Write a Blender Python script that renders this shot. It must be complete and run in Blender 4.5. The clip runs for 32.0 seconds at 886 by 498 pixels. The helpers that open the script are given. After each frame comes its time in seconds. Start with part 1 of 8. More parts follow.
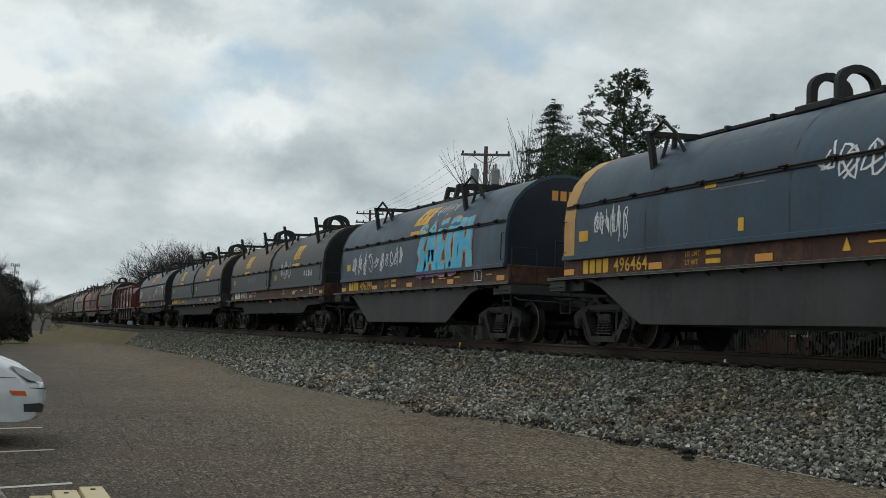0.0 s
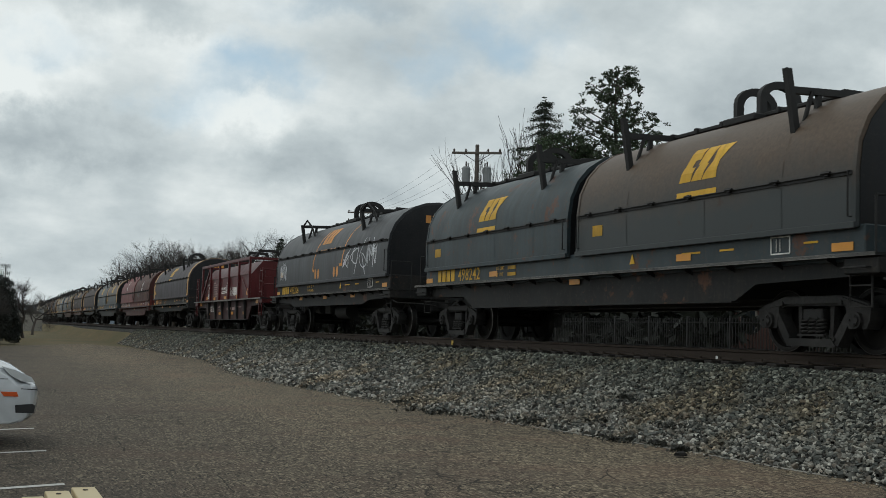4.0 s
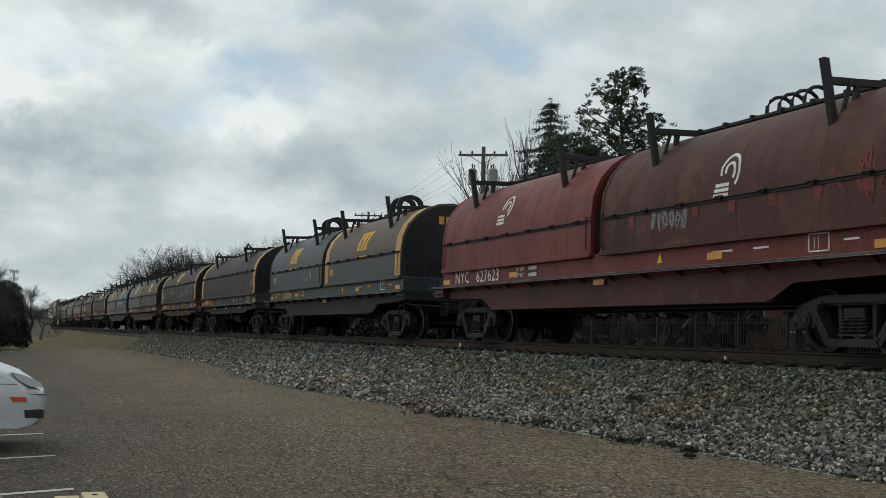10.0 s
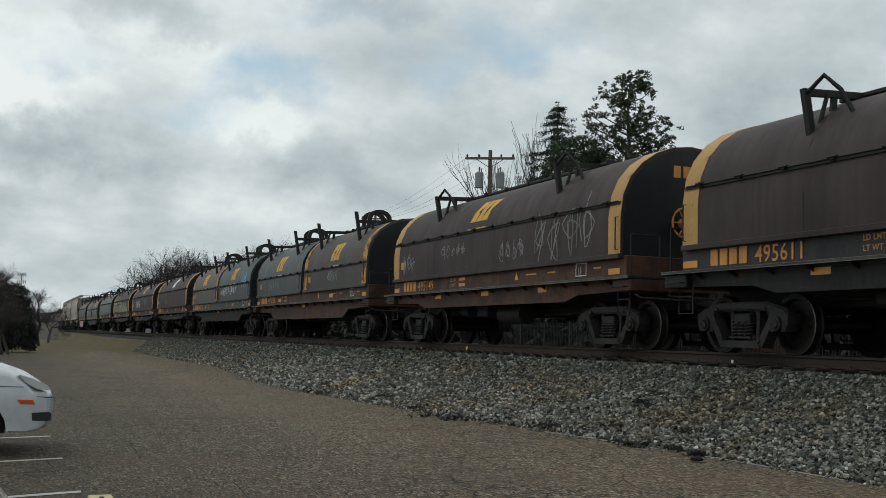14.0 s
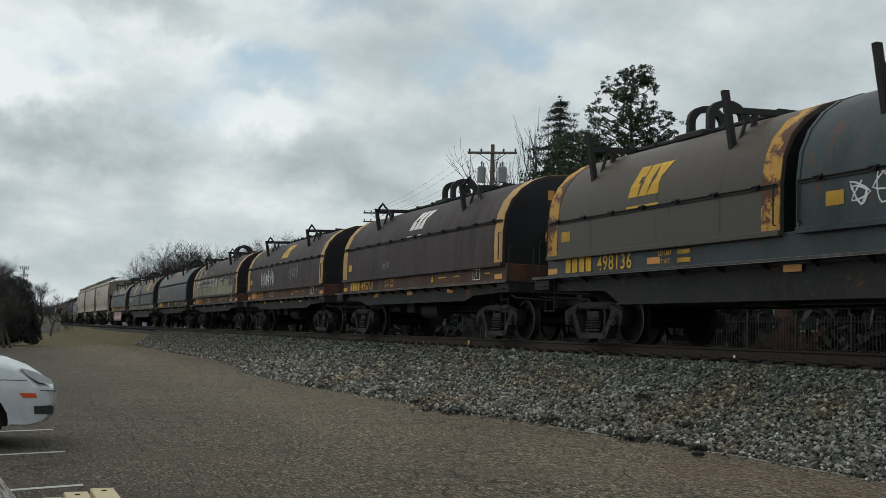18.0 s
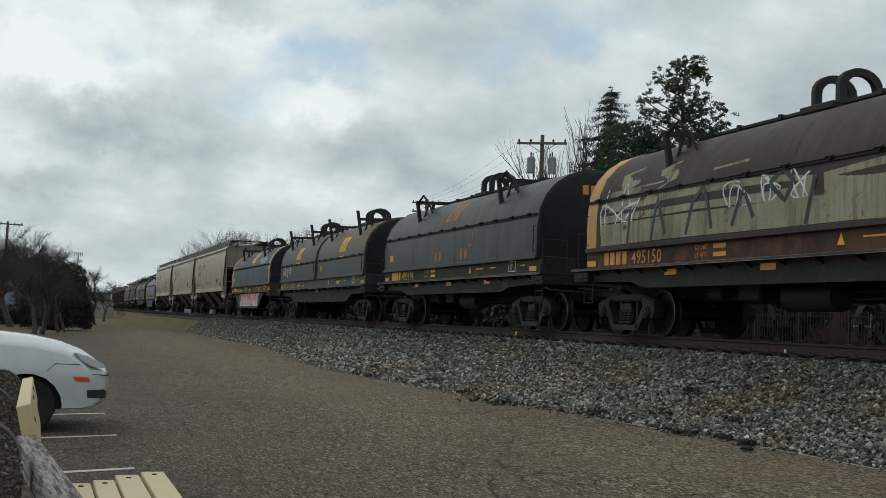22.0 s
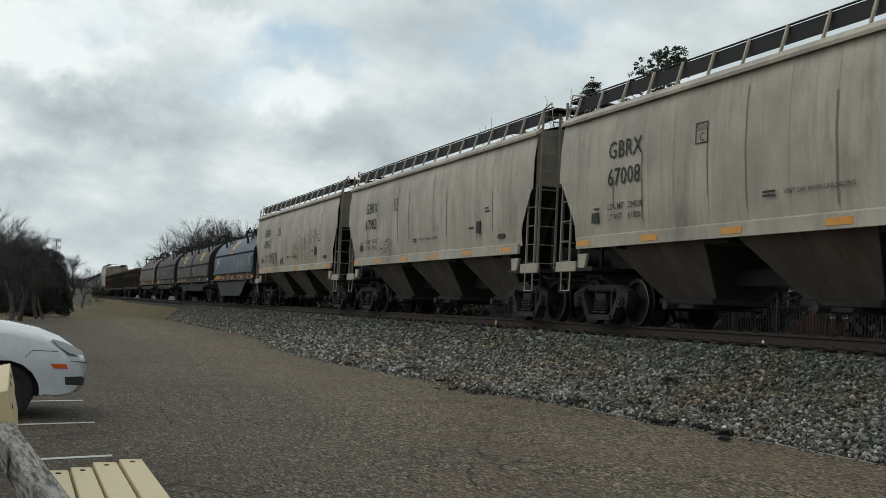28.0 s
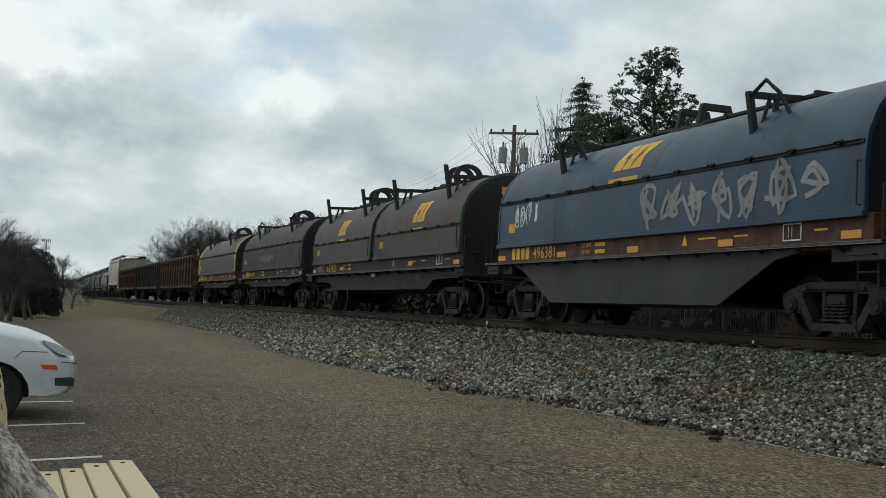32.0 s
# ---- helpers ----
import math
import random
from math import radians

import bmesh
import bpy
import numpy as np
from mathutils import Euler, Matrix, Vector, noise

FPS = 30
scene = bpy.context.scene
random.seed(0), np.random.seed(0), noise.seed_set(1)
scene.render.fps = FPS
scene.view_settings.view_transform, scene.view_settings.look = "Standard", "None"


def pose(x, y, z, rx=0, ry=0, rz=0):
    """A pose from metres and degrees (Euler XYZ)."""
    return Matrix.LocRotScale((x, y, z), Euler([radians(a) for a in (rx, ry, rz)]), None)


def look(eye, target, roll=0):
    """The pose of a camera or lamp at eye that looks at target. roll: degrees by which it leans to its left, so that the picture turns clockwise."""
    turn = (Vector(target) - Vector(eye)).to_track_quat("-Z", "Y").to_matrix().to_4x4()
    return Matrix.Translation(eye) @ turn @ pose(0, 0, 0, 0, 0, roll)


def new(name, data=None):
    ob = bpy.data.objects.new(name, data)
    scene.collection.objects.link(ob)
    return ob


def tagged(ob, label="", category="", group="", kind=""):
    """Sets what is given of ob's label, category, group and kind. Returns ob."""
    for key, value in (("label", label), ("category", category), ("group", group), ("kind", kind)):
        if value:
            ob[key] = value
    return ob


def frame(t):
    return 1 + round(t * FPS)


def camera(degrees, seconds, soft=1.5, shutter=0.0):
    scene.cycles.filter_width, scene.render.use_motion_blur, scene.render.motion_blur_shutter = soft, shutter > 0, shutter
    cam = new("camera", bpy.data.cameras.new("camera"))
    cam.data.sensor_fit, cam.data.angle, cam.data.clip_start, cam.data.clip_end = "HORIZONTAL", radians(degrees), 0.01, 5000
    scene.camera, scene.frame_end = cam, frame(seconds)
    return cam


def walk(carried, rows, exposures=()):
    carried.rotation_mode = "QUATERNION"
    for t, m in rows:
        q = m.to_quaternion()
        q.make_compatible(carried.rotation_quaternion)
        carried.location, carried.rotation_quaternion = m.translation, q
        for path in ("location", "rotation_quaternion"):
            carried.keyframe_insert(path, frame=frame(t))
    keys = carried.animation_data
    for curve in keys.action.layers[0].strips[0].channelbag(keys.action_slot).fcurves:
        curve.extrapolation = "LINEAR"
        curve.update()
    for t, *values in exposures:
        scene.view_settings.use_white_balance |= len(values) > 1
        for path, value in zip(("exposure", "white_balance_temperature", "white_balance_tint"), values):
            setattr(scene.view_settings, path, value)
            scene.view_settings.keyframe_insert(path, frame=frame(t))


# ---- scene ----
# Camera: a phone held still beside a parking lot, turned a little now and then.
EYE = (0.0, 0.0, 1.40)
cam = camera(43.2, 32.0, soft=0.7, shutter=0.05)
TURNS = [
    (0, 94.41, -2.17, -22.31),
    (0.5, 94.46, -2.14, -22.33),
    (1, 94.43, -2.10, -22.45),
    (1.5, 94.39, -1.99, -22.45),
    (2, 94.39, -1.92, -22.63),
    (2.5, 94.31, -1.86, -22.74),
    (3, 94.25, -1.87, -22.82),
    (3.5, 94.35, -1.88, -22.73),
    (5.5, 94.32, -1.75, -22.72),
    (6, 94.36, -1.72, -22.72),
    (6.5, 94.28, -1.73, -22.72),
    (7, 94.31, -1.77, -22.70),
    (7.5, 94.31, -1.82, -22.59),
    (8, 94.40, -1.83, -22.49),
    (8.5, 94.35, -1.77, -22.47),
    (9, 94.42, -1.68, -22.39),
    (9.5, 94.52, -1.53, -22.37),
    (10, 94.45, -1.43, -22.31),
    (10.5, 94.35, -1.38, -22.32),
    (11, 94.43, -1.37, -22.34),
    (11.5, 94.48, -1.46, -22.31),
    (12, 94.52, -1.44, -22.30),
    (12.5, 94.55, -1.42, -22.29),
    (13, 94.58, -1.45, -22.23),
    (13.5, 94.61, -1.45, -22.02),
    (14, 94.61, -1.50, -21.97),
    (14.5, 94.62, -1.55, -21.98),
    (16.5, 94.51, -1.52, -21.99),
    (17, 94.55, -1.56, -21.95),
    (17.5, 94.51, -1.60, -21.89),
    (18, 94.32, -1.62, -21.87),
    (18.5, 94.15, -1.82, -21.77),
    (19, 93.54, -2.05, -21.44),
    (19.5, 93.47, -2.21, -20.69),
    (20, 93.43, -2.21, -20.37),
    (20.5, 93.37, -2.11, -19.88),
    (21, 93.25, -2.15, -19.63),
    (21.5, 93.49, -2.26, -19.40),
    (22, 93.73, -2.37, -19.44),
    (22.5, 93.85, -2.37, -19.51),
    (23, 93.97, -2.35, -19.50),
    (23.5, 94.04, -2.43, -19.44),
    (24, 94.03, -2.61, -19.26),
    (24.5, 94.11, -2.74, -19.23),
    (26.5, 92.89, -2.64, -20.60),
    (27, 93.02, -2.62, -20.61),
    (27.5, 93.11, -2.65, -20.60),
    (28, 93.21, -2.73, -20.46),
    (28.5, 93.31, -2.68, -20.58),
    (29, 93.19, -2.69, -20.74),
    (29.5, 93.16, -2.60, -20.75),
    (30, 93.19, -2.66, -20.84),
    (30.5, 93.20, -2.65, -20.85),
    (31, 93.16, -2.62, -20.91),
    (31.5, 93.25, -2.67, -20.88),
    (32, 93.25, -2.68, -20.93),
]
walk(cam, [(t, pose(*EYE, rx, ry, rz)) for t, rx, ry, rz in TURNS], [(0, -0.03, 6330, 6), (18.4, -0.03, 6330, 6), (19.6, 0.05, 6330, 6), (24.0, -0.02, 6330, 6), (27.0, 0.07, 6330, 6), (32.0, 0.06, 6330, 6)])

RAIL_Z = 1.30          # top of the rails above the lot
TRACK_X = 11.97        # centre line of the track
BEND = 110.0           # the track runs straight to here, then bends away very gently
BEND_R = 4500.0


def travel(t):
    """How far the train has rolled by t seconds."""
    return 10.838 * t + 0.00367 * (t - 16) ** 2 - 0.0000832 * (t - 16) ** 3


# ---- light ----
SUN_AZ, SUN_EL = -62.0, 52.0
world = bpy.data.worlds.new("sky")
scene.world = world
world.use_nodes = True
wn, wl = world.node_tree.nodes, world.node_tree.links
wn.clear()


def wmath(op, a, b=None, clamp=False):
    n = wn.new("ShaderNodeMath")
    n.operation, n.use_clamp = op, clamp
    for i, v in enumerate((a, b)):
        if v is None:
            continue
        if isinstance(v, (int, float)):
            n.inputs[i].default_value = v
        else:
            wl.new(v, n.inputs[i])
    return n.outputs[0]


def direction(az, el):
    a, e = radians(az), radians(el)
    return (math.sin(a) * math.cos(e), math.cos(a) * math.cos(e), math.sin(e))


sky = wn.new("ShaderNodeTexSky")
sky.sky_type, sky.sun_disc = "NISHITA", False
sky.sun_elevation, sky.sun_rotation = radians(SUN_EL), radians(SUN_AZ)
sky_low = wn.new("ShaderNodeVectorMath")
sky_low.operation = "SCALE"
sky_low.inputs[3].default_value = 0.11
wl.new(sky.outputs[0], sky_low.inputs[0])
coord = wn.new("ShaderNodeTexCoord")
split = wn.new("ShaderNodeSeparateXYZ")
wl.new(coord.outputs["Generated"], split.inputs[0])
# the cloud deck: directions spread out onto a flat layer
zz = wmath("ADD", wmath("MAXIMUM", split.outputs[2], 0.0), 0.42)
flat = wn.new("ShaderNodeCombineXYZ")
wl.new(wmath("DIVIDE", split.outputs[0], zz), flat.inputs[0])
wl.new(wmath("DIVIDE", split.outputs[1], zz), flat.inputs[1])


def wnoise(scale, detail, rough, shift, vec):
    n = wn.new("ShaderNodeTexNoise")
    n.inputs["Scale"].default_value, n.inputs["Detail"].default_value, n.inputs["Roughness"].default_value = scale, detail, rough
    add = wn.new("ShaderNodeVectorMath")
    add.inputs[1].default_value = shift
    wl.new(vec, add.inputs[0])
    wl.new(add.outputs[0], n.inputs["Vector"])
    return n.outputs[0]


def blob(az, el, wide, high, bent_edge=False):
    """1 at a direction, falling softly to 0 round it."""
    sub = wn.new("ShaderNodeVectorMath")
    sub.operation = "SUBTRACT"
    wl.new(bent_dir.outputs[0] if bent_edge else coord.outputs["Generated"], sub.inputs[0])
    sub.inputs[1].default_value = direction(az, el)
    sc = wn.new("ShaderNodeVectorMath")
    sc.operation = "MULTIPLY"
    wl.new(sub.outputs[0], sc.inputs[0])
    sc.inputs[1].default_value = (1 / radians(wide), 1 / radians(wide), 1 / radians(high))
    ln = wn.new("ShaderNodeVectorMath")
    ln.operation = "LENGTH"
    wl.new(sc.outputs[0], ln.inputs[0])
    m = wn.new("ShaderNodeMapRange")
    m.interpolation_type = "SMOOTHSTEP"
    wl.new(ln.outputs["Value"], m.inputs[0])
    m.inputs[1].default_value, m.inputs[2].default_value = 0.0, 1.0
    m.inputs[3].default_value, m.inputs[4].default_value = 1.0, 0.0
    return m.outputs[0]


def total(items):
    out = items[0]
    for i in items[1:]:
        out = wmath("ADD", out, i)
    return out


big = wnoise(1.5, 6, 0.5, (3.1, 1.7, 0.0), flat.outputs[0])
fine = wnoise(4.2, 8, 0.58, (7.7, 4.2, 0.0), flat.outputs[0])
wisp = wnoise(9.0, 6, 0.55, (1.0, 2.0, 5.0), coord.outputs["Generated"])
warp = wn.new("ShaderNodeTexNoise")
warp.inputs["Scale"].default_value, warp.inputs["Detail"].default_value, warp.inputs["Roughness"].default_value = 14.0, 6, 0.6
wl.new(coord.outputs["Generated"], warp.inputs["Vector"])
warp_off = wn.new("ShaderNodeVectorMath")
warp_off.operation = "MULTIPLY_ADD"
wl.new(warp.outputs["Color"], warp_off.inputs[0])
warp_off.inputs[1].default_value, warp_off.inputs[2].default_value = (0.14, 0.14, 0.10), (-0.07, -0.07, -0.05)
bent_dir = wn.new("ShaderNodeVectorMath")
wl.new(coord.outputs["Generated"], bent_dir.inputs[0])
wl.new(warp_off.outputs[0], bent_dir.inputs[1])
holes = total([wmath("MULTIPLY", blob(*h[:4], True), h[4]) for h in ((12.2, 12.6, 4.2, 2.6, 0.85), (9.2, 10.4, 3.4, 1.8, 0.55), (25.8, 15.0, 5.0, 2.4, 0.75), (20.8, 13.7, 3.0, 1.6, 0.5), (2.5, 13.2, 3.0, 1.4, 0.35), (15.5, 16.2, 5.0, 1.6, 0.35), (-70, 30, 25, 9, 0.8), (130, 25, 30, 9, 0.8))])
greys = total([wmath("MULTIPLY", blob(*g[:4], True), g[4]) for g in ((2.6, 8.8, 6.5, 2.6, 1.15), (16.0, 8.0, 6.0, 3.2, 0.75), (6.0, 15.4, 7.0, 2.2, 0.95), (17.5, 16.6, 5.0, 1.6, 0.7), (40.0, 11.0, 9.0, 7.0, 0.95), (-1.0, 6.2, 4.0, 1.2, 0.5), (32.0, 16.0, 8.0, 3.0, 0.35), (21.0, 10.0, 4.0, 2.0, 0.3))])
shine = total([wmath("MULTIPLY", blob(*g[:4], True), g[4]) for g in ((0.5, 11.8, 6.0, 2.6, 1.1), (11.4, 10.2, 3.4, 1.6, 0.75), (14.0, 5.5, 14.0, 3.0, 0.3), (9.8, 14.0, 2.6, 1.2, 0.4), (24.0, 12.5, 6.0, 2.0, 0.3))])
# how thick the cloud is, and how dark its underside
gap = wmath("MULTIPLY", holes, wmath("ADD", wmath("MULTIPLY", fine, 1.6), 0.1), True)
dark = wmath("ADD", wmath("ADD", wmath("MULTIPLY", wmath("SUBTRACT", big, 0.5), 1.9), wmath("MULTIPLY", wmath("SUBTRACT", fine, 0.5), 2.2)),
             wmath("SUBTRACT", wmath("ADD", wmath("MULTIPLY", greys, 0.75), wmath("MULTIPLY", wmath("SUBTRACT", wisp, 0.5), 0.5)), wmath("MULTIPLY", shine, 0.75)), False)
dark_map = wn.new("ShaderNodeValToRGB")
dark_map.color_ramp.elements[0].position, dark_map.color_ramp.elements[0].color = 0.0, (0.86, 0.88, 0.87, 1)
dark_map.color_ramp.elements[1].position, dark_map.color_ramp.elements[1].color = 1.0, (0.30, 0.345, 0.375, 1)
mid = dark_map.color_ramp.elements.new(0.45)
mid.color = (0.57, 0.615, 0.63, 1)
wl.new(wmath("ADD", wmath("MULTIPLY", dark, 0.62), 0.30, True), dark_map.inputs[0])
blue = wn.new("ShaderNodeMix")
blue.data_type = "RGBA"
blue.inputs[0].default_value = 0.55
wl.new(sky_low.outputs[0], blue.inputs[6])
blue.inputs[7].default_value = (0.52, 0.68, 0.77, 1)
mix = wn.new("ShaderNodeMix")
mix.data_type = "RGBA"
wl.new(wmath("SUBTRACT", 1.0, gap, True), mix.inputs[0])
wl.new(blue.outputs[2], mix.inputs[6])
wl.new(dark_map.outputs[0], mix.inputs[7])
bg = wn.new("ShaderNodeBackground")
wl.new(mix.outputs[2], bg.inputs[0])
bg.inputs[1].default_value = 1.0
wout = wn.new("ShaderNodeOutputWorld")
wl.new(bg.outputs[0], wout.inputs[0])

sun = new("sun", bpy.data.lights.new("sun", "SUN"))
sun.data.energy, sun.data.angle, sun.data.color = 0.5, radians(36), (1.0, 0.95, 0.87)
sun.matrix_basis = look((0, 0, 0), tuple(-c for c in direction(SUN_AZ, SUN_EL)))


# ---- materials ----
def material(name, build):
    m = bpy.data.materials.new(name)
    m.use_nodes = True
    nt = m.node_tree
    build(nt, nt.nodes["Principled BSDF"])
    return m


def mnoise(nt, scale, detail=6, rough=0.6, stretch=(1, 1, 1), space="Object"):
    tc = nt.nodes.new("ShaderNodeTexCoord")
    mp = nt.nodes.new("ShaderNodeMapping")
    mp.inputs["Scale"].default_value = stretch
    nt.links.new(tc.outputs[space], mp.inputs[0])
    n = nt.nodes.new("ShaderNodeTexNoise")
    n.inputs["Scale"].default_value, n.inputs["Detail"].default_value, n.inputs["Roughness"].default_value = scale, detail, rough
    nt.links.new(mp.outputs[0], n.inputs["Vector"])
    return n.outputs[0]


def ramp(nt, fac, lo, hi, ease="LINEAR"):
    r = nt.nodes.new("ShaderNodeMapRange")
    r.inputs[1].default_value, r.inputs[2].default_value = lo, hi
    nt.links.new(fac, r.inputs[0])
    return r.outputs[0]


def blend(nt, fac, a, b):
    m = nt.nodes.new("ShaderNodeMix")
    m.data_type = "RGBA"
    if isinstance(fac, float):
        m.inputs[0].default_value = fac
    else:
        nt.links.new(fac, m.inputs[0])
    for i, v in ((6, a), (7, b)):
        if isinstance(v, tuple):
            m.inputs[i].default_value = (*v[:3], 1)
        else:
            nt.links.new(v, m.inputs[i])
    return m.outputs[2]


def bump(nt, bsdf, fac, strength, distance=0.01):
    b = nt.nodes.new("ShaderNodeBump")
    b.inputs["Strength"].default_value, b.inputs["Distance"].default_value = strength, distance
    nt.links.new(fac, b.inputs["Height"])
    nt.links.new(b.outputs[0], bsdf.inputs["Normal"])


def paint(name, colour, dirt=(0.05, 0.04, 0.03), amount=0.5, rough=0.5, rust=0.0, metal=0.0):
    """Weathered vehicle paint: faded in clouds, streaked downwards, with rust blooms where asked."""
    def build(nt, b):
        fade = mnoise(nt, 0.9, 5, 0.6)
        streak = mnoise(nt, 2.2, 6, 0.65, (1, 2.6, 0.22))
        grain = mnoise(nt, 14, 6, 0.7)
        light = tuple(min(1, c * 1.42 + 0.007) for c in colour)
        col = blend(nt, ramp(nt, fade, 0.35, 0.65), colour, light)
        col = blend(nt, ramp(nt, streak, 0.48, 0.76), col, blend(nt, amount, colour, dirt))
        soot = mnoise(nt, 0.6, 7, 0.7, (1, 1.6, 0.5))
        col = blend(nt, ramp(nt, soot, 0.54, 0.78), col, tuple(0.5 * c for c in colour))
        if rust:
            patch = mnoise(nt, 1.6, 9, 0.72)
            col = blend(nt, ramp(nt, patch, 0.63 - 0.22 * rust, 0.68 - 0.22 * rust), col, blend(nt, grain, (0.05, 0.022, 0.012), (0.13, 0.055, 0.03)))
        col = blend(nt, ramp(nt, grain, 0.55, 0.9), col, dirt)
        nt.links.new(col, b.inputs["Base Color"])
        r = nt.nodes.new("ShaderNodeMapRange")
        nt.links.new(streak, r.inputs[0])
        r.inputs[3].default_value, r.inputs[4].default_value = max(0.0, rough - 0.14), min(1.0, rough + 0.16)
        nt.links.new(r.outputs[0], b.inputs["Roughness"])
        b.inputs["Metallic"].default_value = metal
        b.inputs["Specular IOR Level"].default_value = 0.3
        bump(nt, b, fade, 0.16, 0.03)
    return material(name, build)


def mottled(name, a, c, scale=20, rough=0.8, relief=0.3, depth=0.01, metal=0.0, third=None, space="Object"):
    """A surface mottled between two colours at two scales."""
    def build(nt, b):
        n1, n2 = mnoise(nt, scale, 8, 0.65, space=space), mnoise(nt, scale * 0.06, 5, 0.6, space=space)
        col = blend(nt, ramp(nt, n1, 0.3, 0.7), a, c)
        col = blend(nt, ramp(nt, n2, 0.42, 0.62), col, third or tuple(0.75 * x for x in a))
        nt.links.new(col, b.inputs["Base Color"])
        b.inputs["Roughness"].default_value, b.inputs["Metallic"].default_value = rough, metal
        bump(nt, b, n1, relief, depth)
    return material(name, build)


def stone_look(name, tones, grime=False):
    """Broken stones, each with its own tone."""
    def build(nt, b):
        geo = nt.nodes.new("ShaderNodeNewGeometry")
        cr = nt.nodes.new("ShaderNodeValToRGB")
        cr.color_ramp.interpolation = "LINEAR"
        cr.color_ramp.elements[0].color, cr.color_ramp.elements[1].color = (*tones[0], 1), (*tones[-1], 1)
        for i, c in enumerate(tones[1:-1]):
            cr.color_ramp.elements.new((i + 1) / (len(tones) - 1)).color = (*c, 1)
        nt.links.new(geo.outputs["Random Per Island"], cr.inputs[0])
        n = mnoise(nt, 30, 4, 0.6)
        col = blend(nt, ramp(nt, n, 0.52, 0.85), cr.outputs[0], (0.030, 0.029, 0.025))
        if grime:
            # oily grime that spreads out from the rails, and dusty brown patches
            tc = nt.nodes.new("ShaderNodeTexCoord")
            sp = nt.nodes.new("ShaderNodeSeparateXYZ")
            nt.links.new(tc.outputs["Object"], sp.inputs[0])
            near = nt.nodes.new("ShaderNodeMath")
            near.operation = "MULTIPLY_ADD"
            nt.links.new(mnoise(nt, 0.9, 5, 0.6), near.inputs[0])
            near.inputs[1].default_value = 1.2
            nt.links.new(sp.outputs[0], near.inputs[2])
            half = nt.nodes.new("ShaderNodeMix")
            half.data_type, half.blend_type = "RGBA", "MULTIPLY"
            nt.links.new(ramp(nt, near.outputs[0], 9.2, 10.9), half.inputs[0])
            nt.links.new(col, half.inputs[6])
            half.inputs[7].default_value = (0.50, 0.54, 0.51, 1)
            dusty = nt.nodes.new("ShaderNodeMix")
            dusty.data_type, dusty.blend_type = "RGBA", "MULTIPLY"
            nt.links.new(ramp(nt, mnoise(nt, 0.7, 4, 0.6), 0.5, 0.62), dusty.inputs[0])
            nt.links.new(half.outputs[2], dusty.inputs[6])
            dusty.inputs[7].default_value = (1.0, 0.86, 0.70, 1)
            col = dusty.outputs[2]
        nt.links.new(col, b.inputs["Base Color"])
        b.inputs["Roughness"].default_value = 0.85
    return material(name, build)


def leaf_look(name, a, c):
    def build(nt, b):
        geo = nt.nodes.new("ShaderNodeNewGeometry")
        nt.links.new(blend(nt, geo.outputs["Random Per Island"], a, c), b.inputs["Base Color"])
        b.inputs["Roughness"].default_value = 0.7
    return material(name, build)


def glossy(name, colour, rough=0.25, metal=0.0, coat=0.0):
    def build(nt, b):
        n = mnoise(nt, 6, 4, 0.6)
        nt.links.new(blend(nt, ramp(nt, n, 0.4, 0.7), colour, tuple(0.88 * x for x in colour)), b.inputs["Base Color"])
        b.inputs["Roughness"].default_value, b.inputs["Metallic"].default_value, b.inputs["Coat Weight"].default_value = rough, metal, coat
    return material(name, build)


BLUE = paint("blue_paint", (0.0185, 0.0415, 0.0690), (0.10, 0.08, 0.07), 0.35, 0.42)
SLATE = paint("slate_blue_paint", (0.0225, 0.0335, 0.0385), (0.09, 0.075, 0.06), 0.4, 0.45, 0.25)
CHARCOAL = paint("charcoal_paint", (0.0200, 0.0215, 0.0250), (0.075, 0.065, 0.055), 0.35, 0.42)
PLUM = paint("plum_grey_paint", (0.0310, 0.0205, 0.0205), (0.05, 0.03, 0.024), 0.4, 0.6)
GREYGREEN = paint("weathered_grey_paint", (0.0340, 0.0370, 0.0360), (0.13, 0.095, 0.065), 0.55, 0.55, 0.35)


def rust_topped(name, low, top, start, end):
    """Hood paint whose roof half has rusted to brown above a ragged line."""
    def build(nt, b):
        tc = nt.nodes.new("ShaderNodeTexCoord")
        sp = nt.nodes.new("ShaderNodeSeparateXYZ")
        nt.links.new(tc.outputs["Object"], sp.inputs[0])
        rag, streak, grain = mnoise(nt, 1.1, 9, 0.68), mnoise(nt, 2.2, 6, 0.65, (1, 2.6, 0.22)), mnoise(nt, 16, 6, 0.7)
        h = nt.nodes.new("ShaderNodeMath")
        h.operation = "MULTIPLY_ADD"
        nt.links.new(rag, h.inputs[0])
        h.inputs[1].default_value = 1.3
        nt.links.new(sp.outputs[2], h.inputs[2])
        lowc = blend(nt, ramp(nt, streak, 0.45, 0.75), low, tuple(0.72 * c + 0.012 for c in low))
        topc = blend(nt, ramp(nt, grain, 0.35, 0.7), top, tuple(0.6 * c for c in top))
        col = blend(nt, ramp(nt, h.outputs[0], start + 0.65, end + 0.65), lowc, topc)
        col = blend(nt, ramp(nt, mnoise(nt, 1.9, 9, 0.75), 0.62, 0.72), col, (0.055, 0.026, 0.015))
        nt.links.new(col, b.inputs["Base Color"])
        b.inputs["Roughness"].default_value = 0.48
        b.inputs["Specular IOR Level"].default_value = 0.3
        bump(nt, b, rag, 0.1, 0.02)
    return material(name, build)


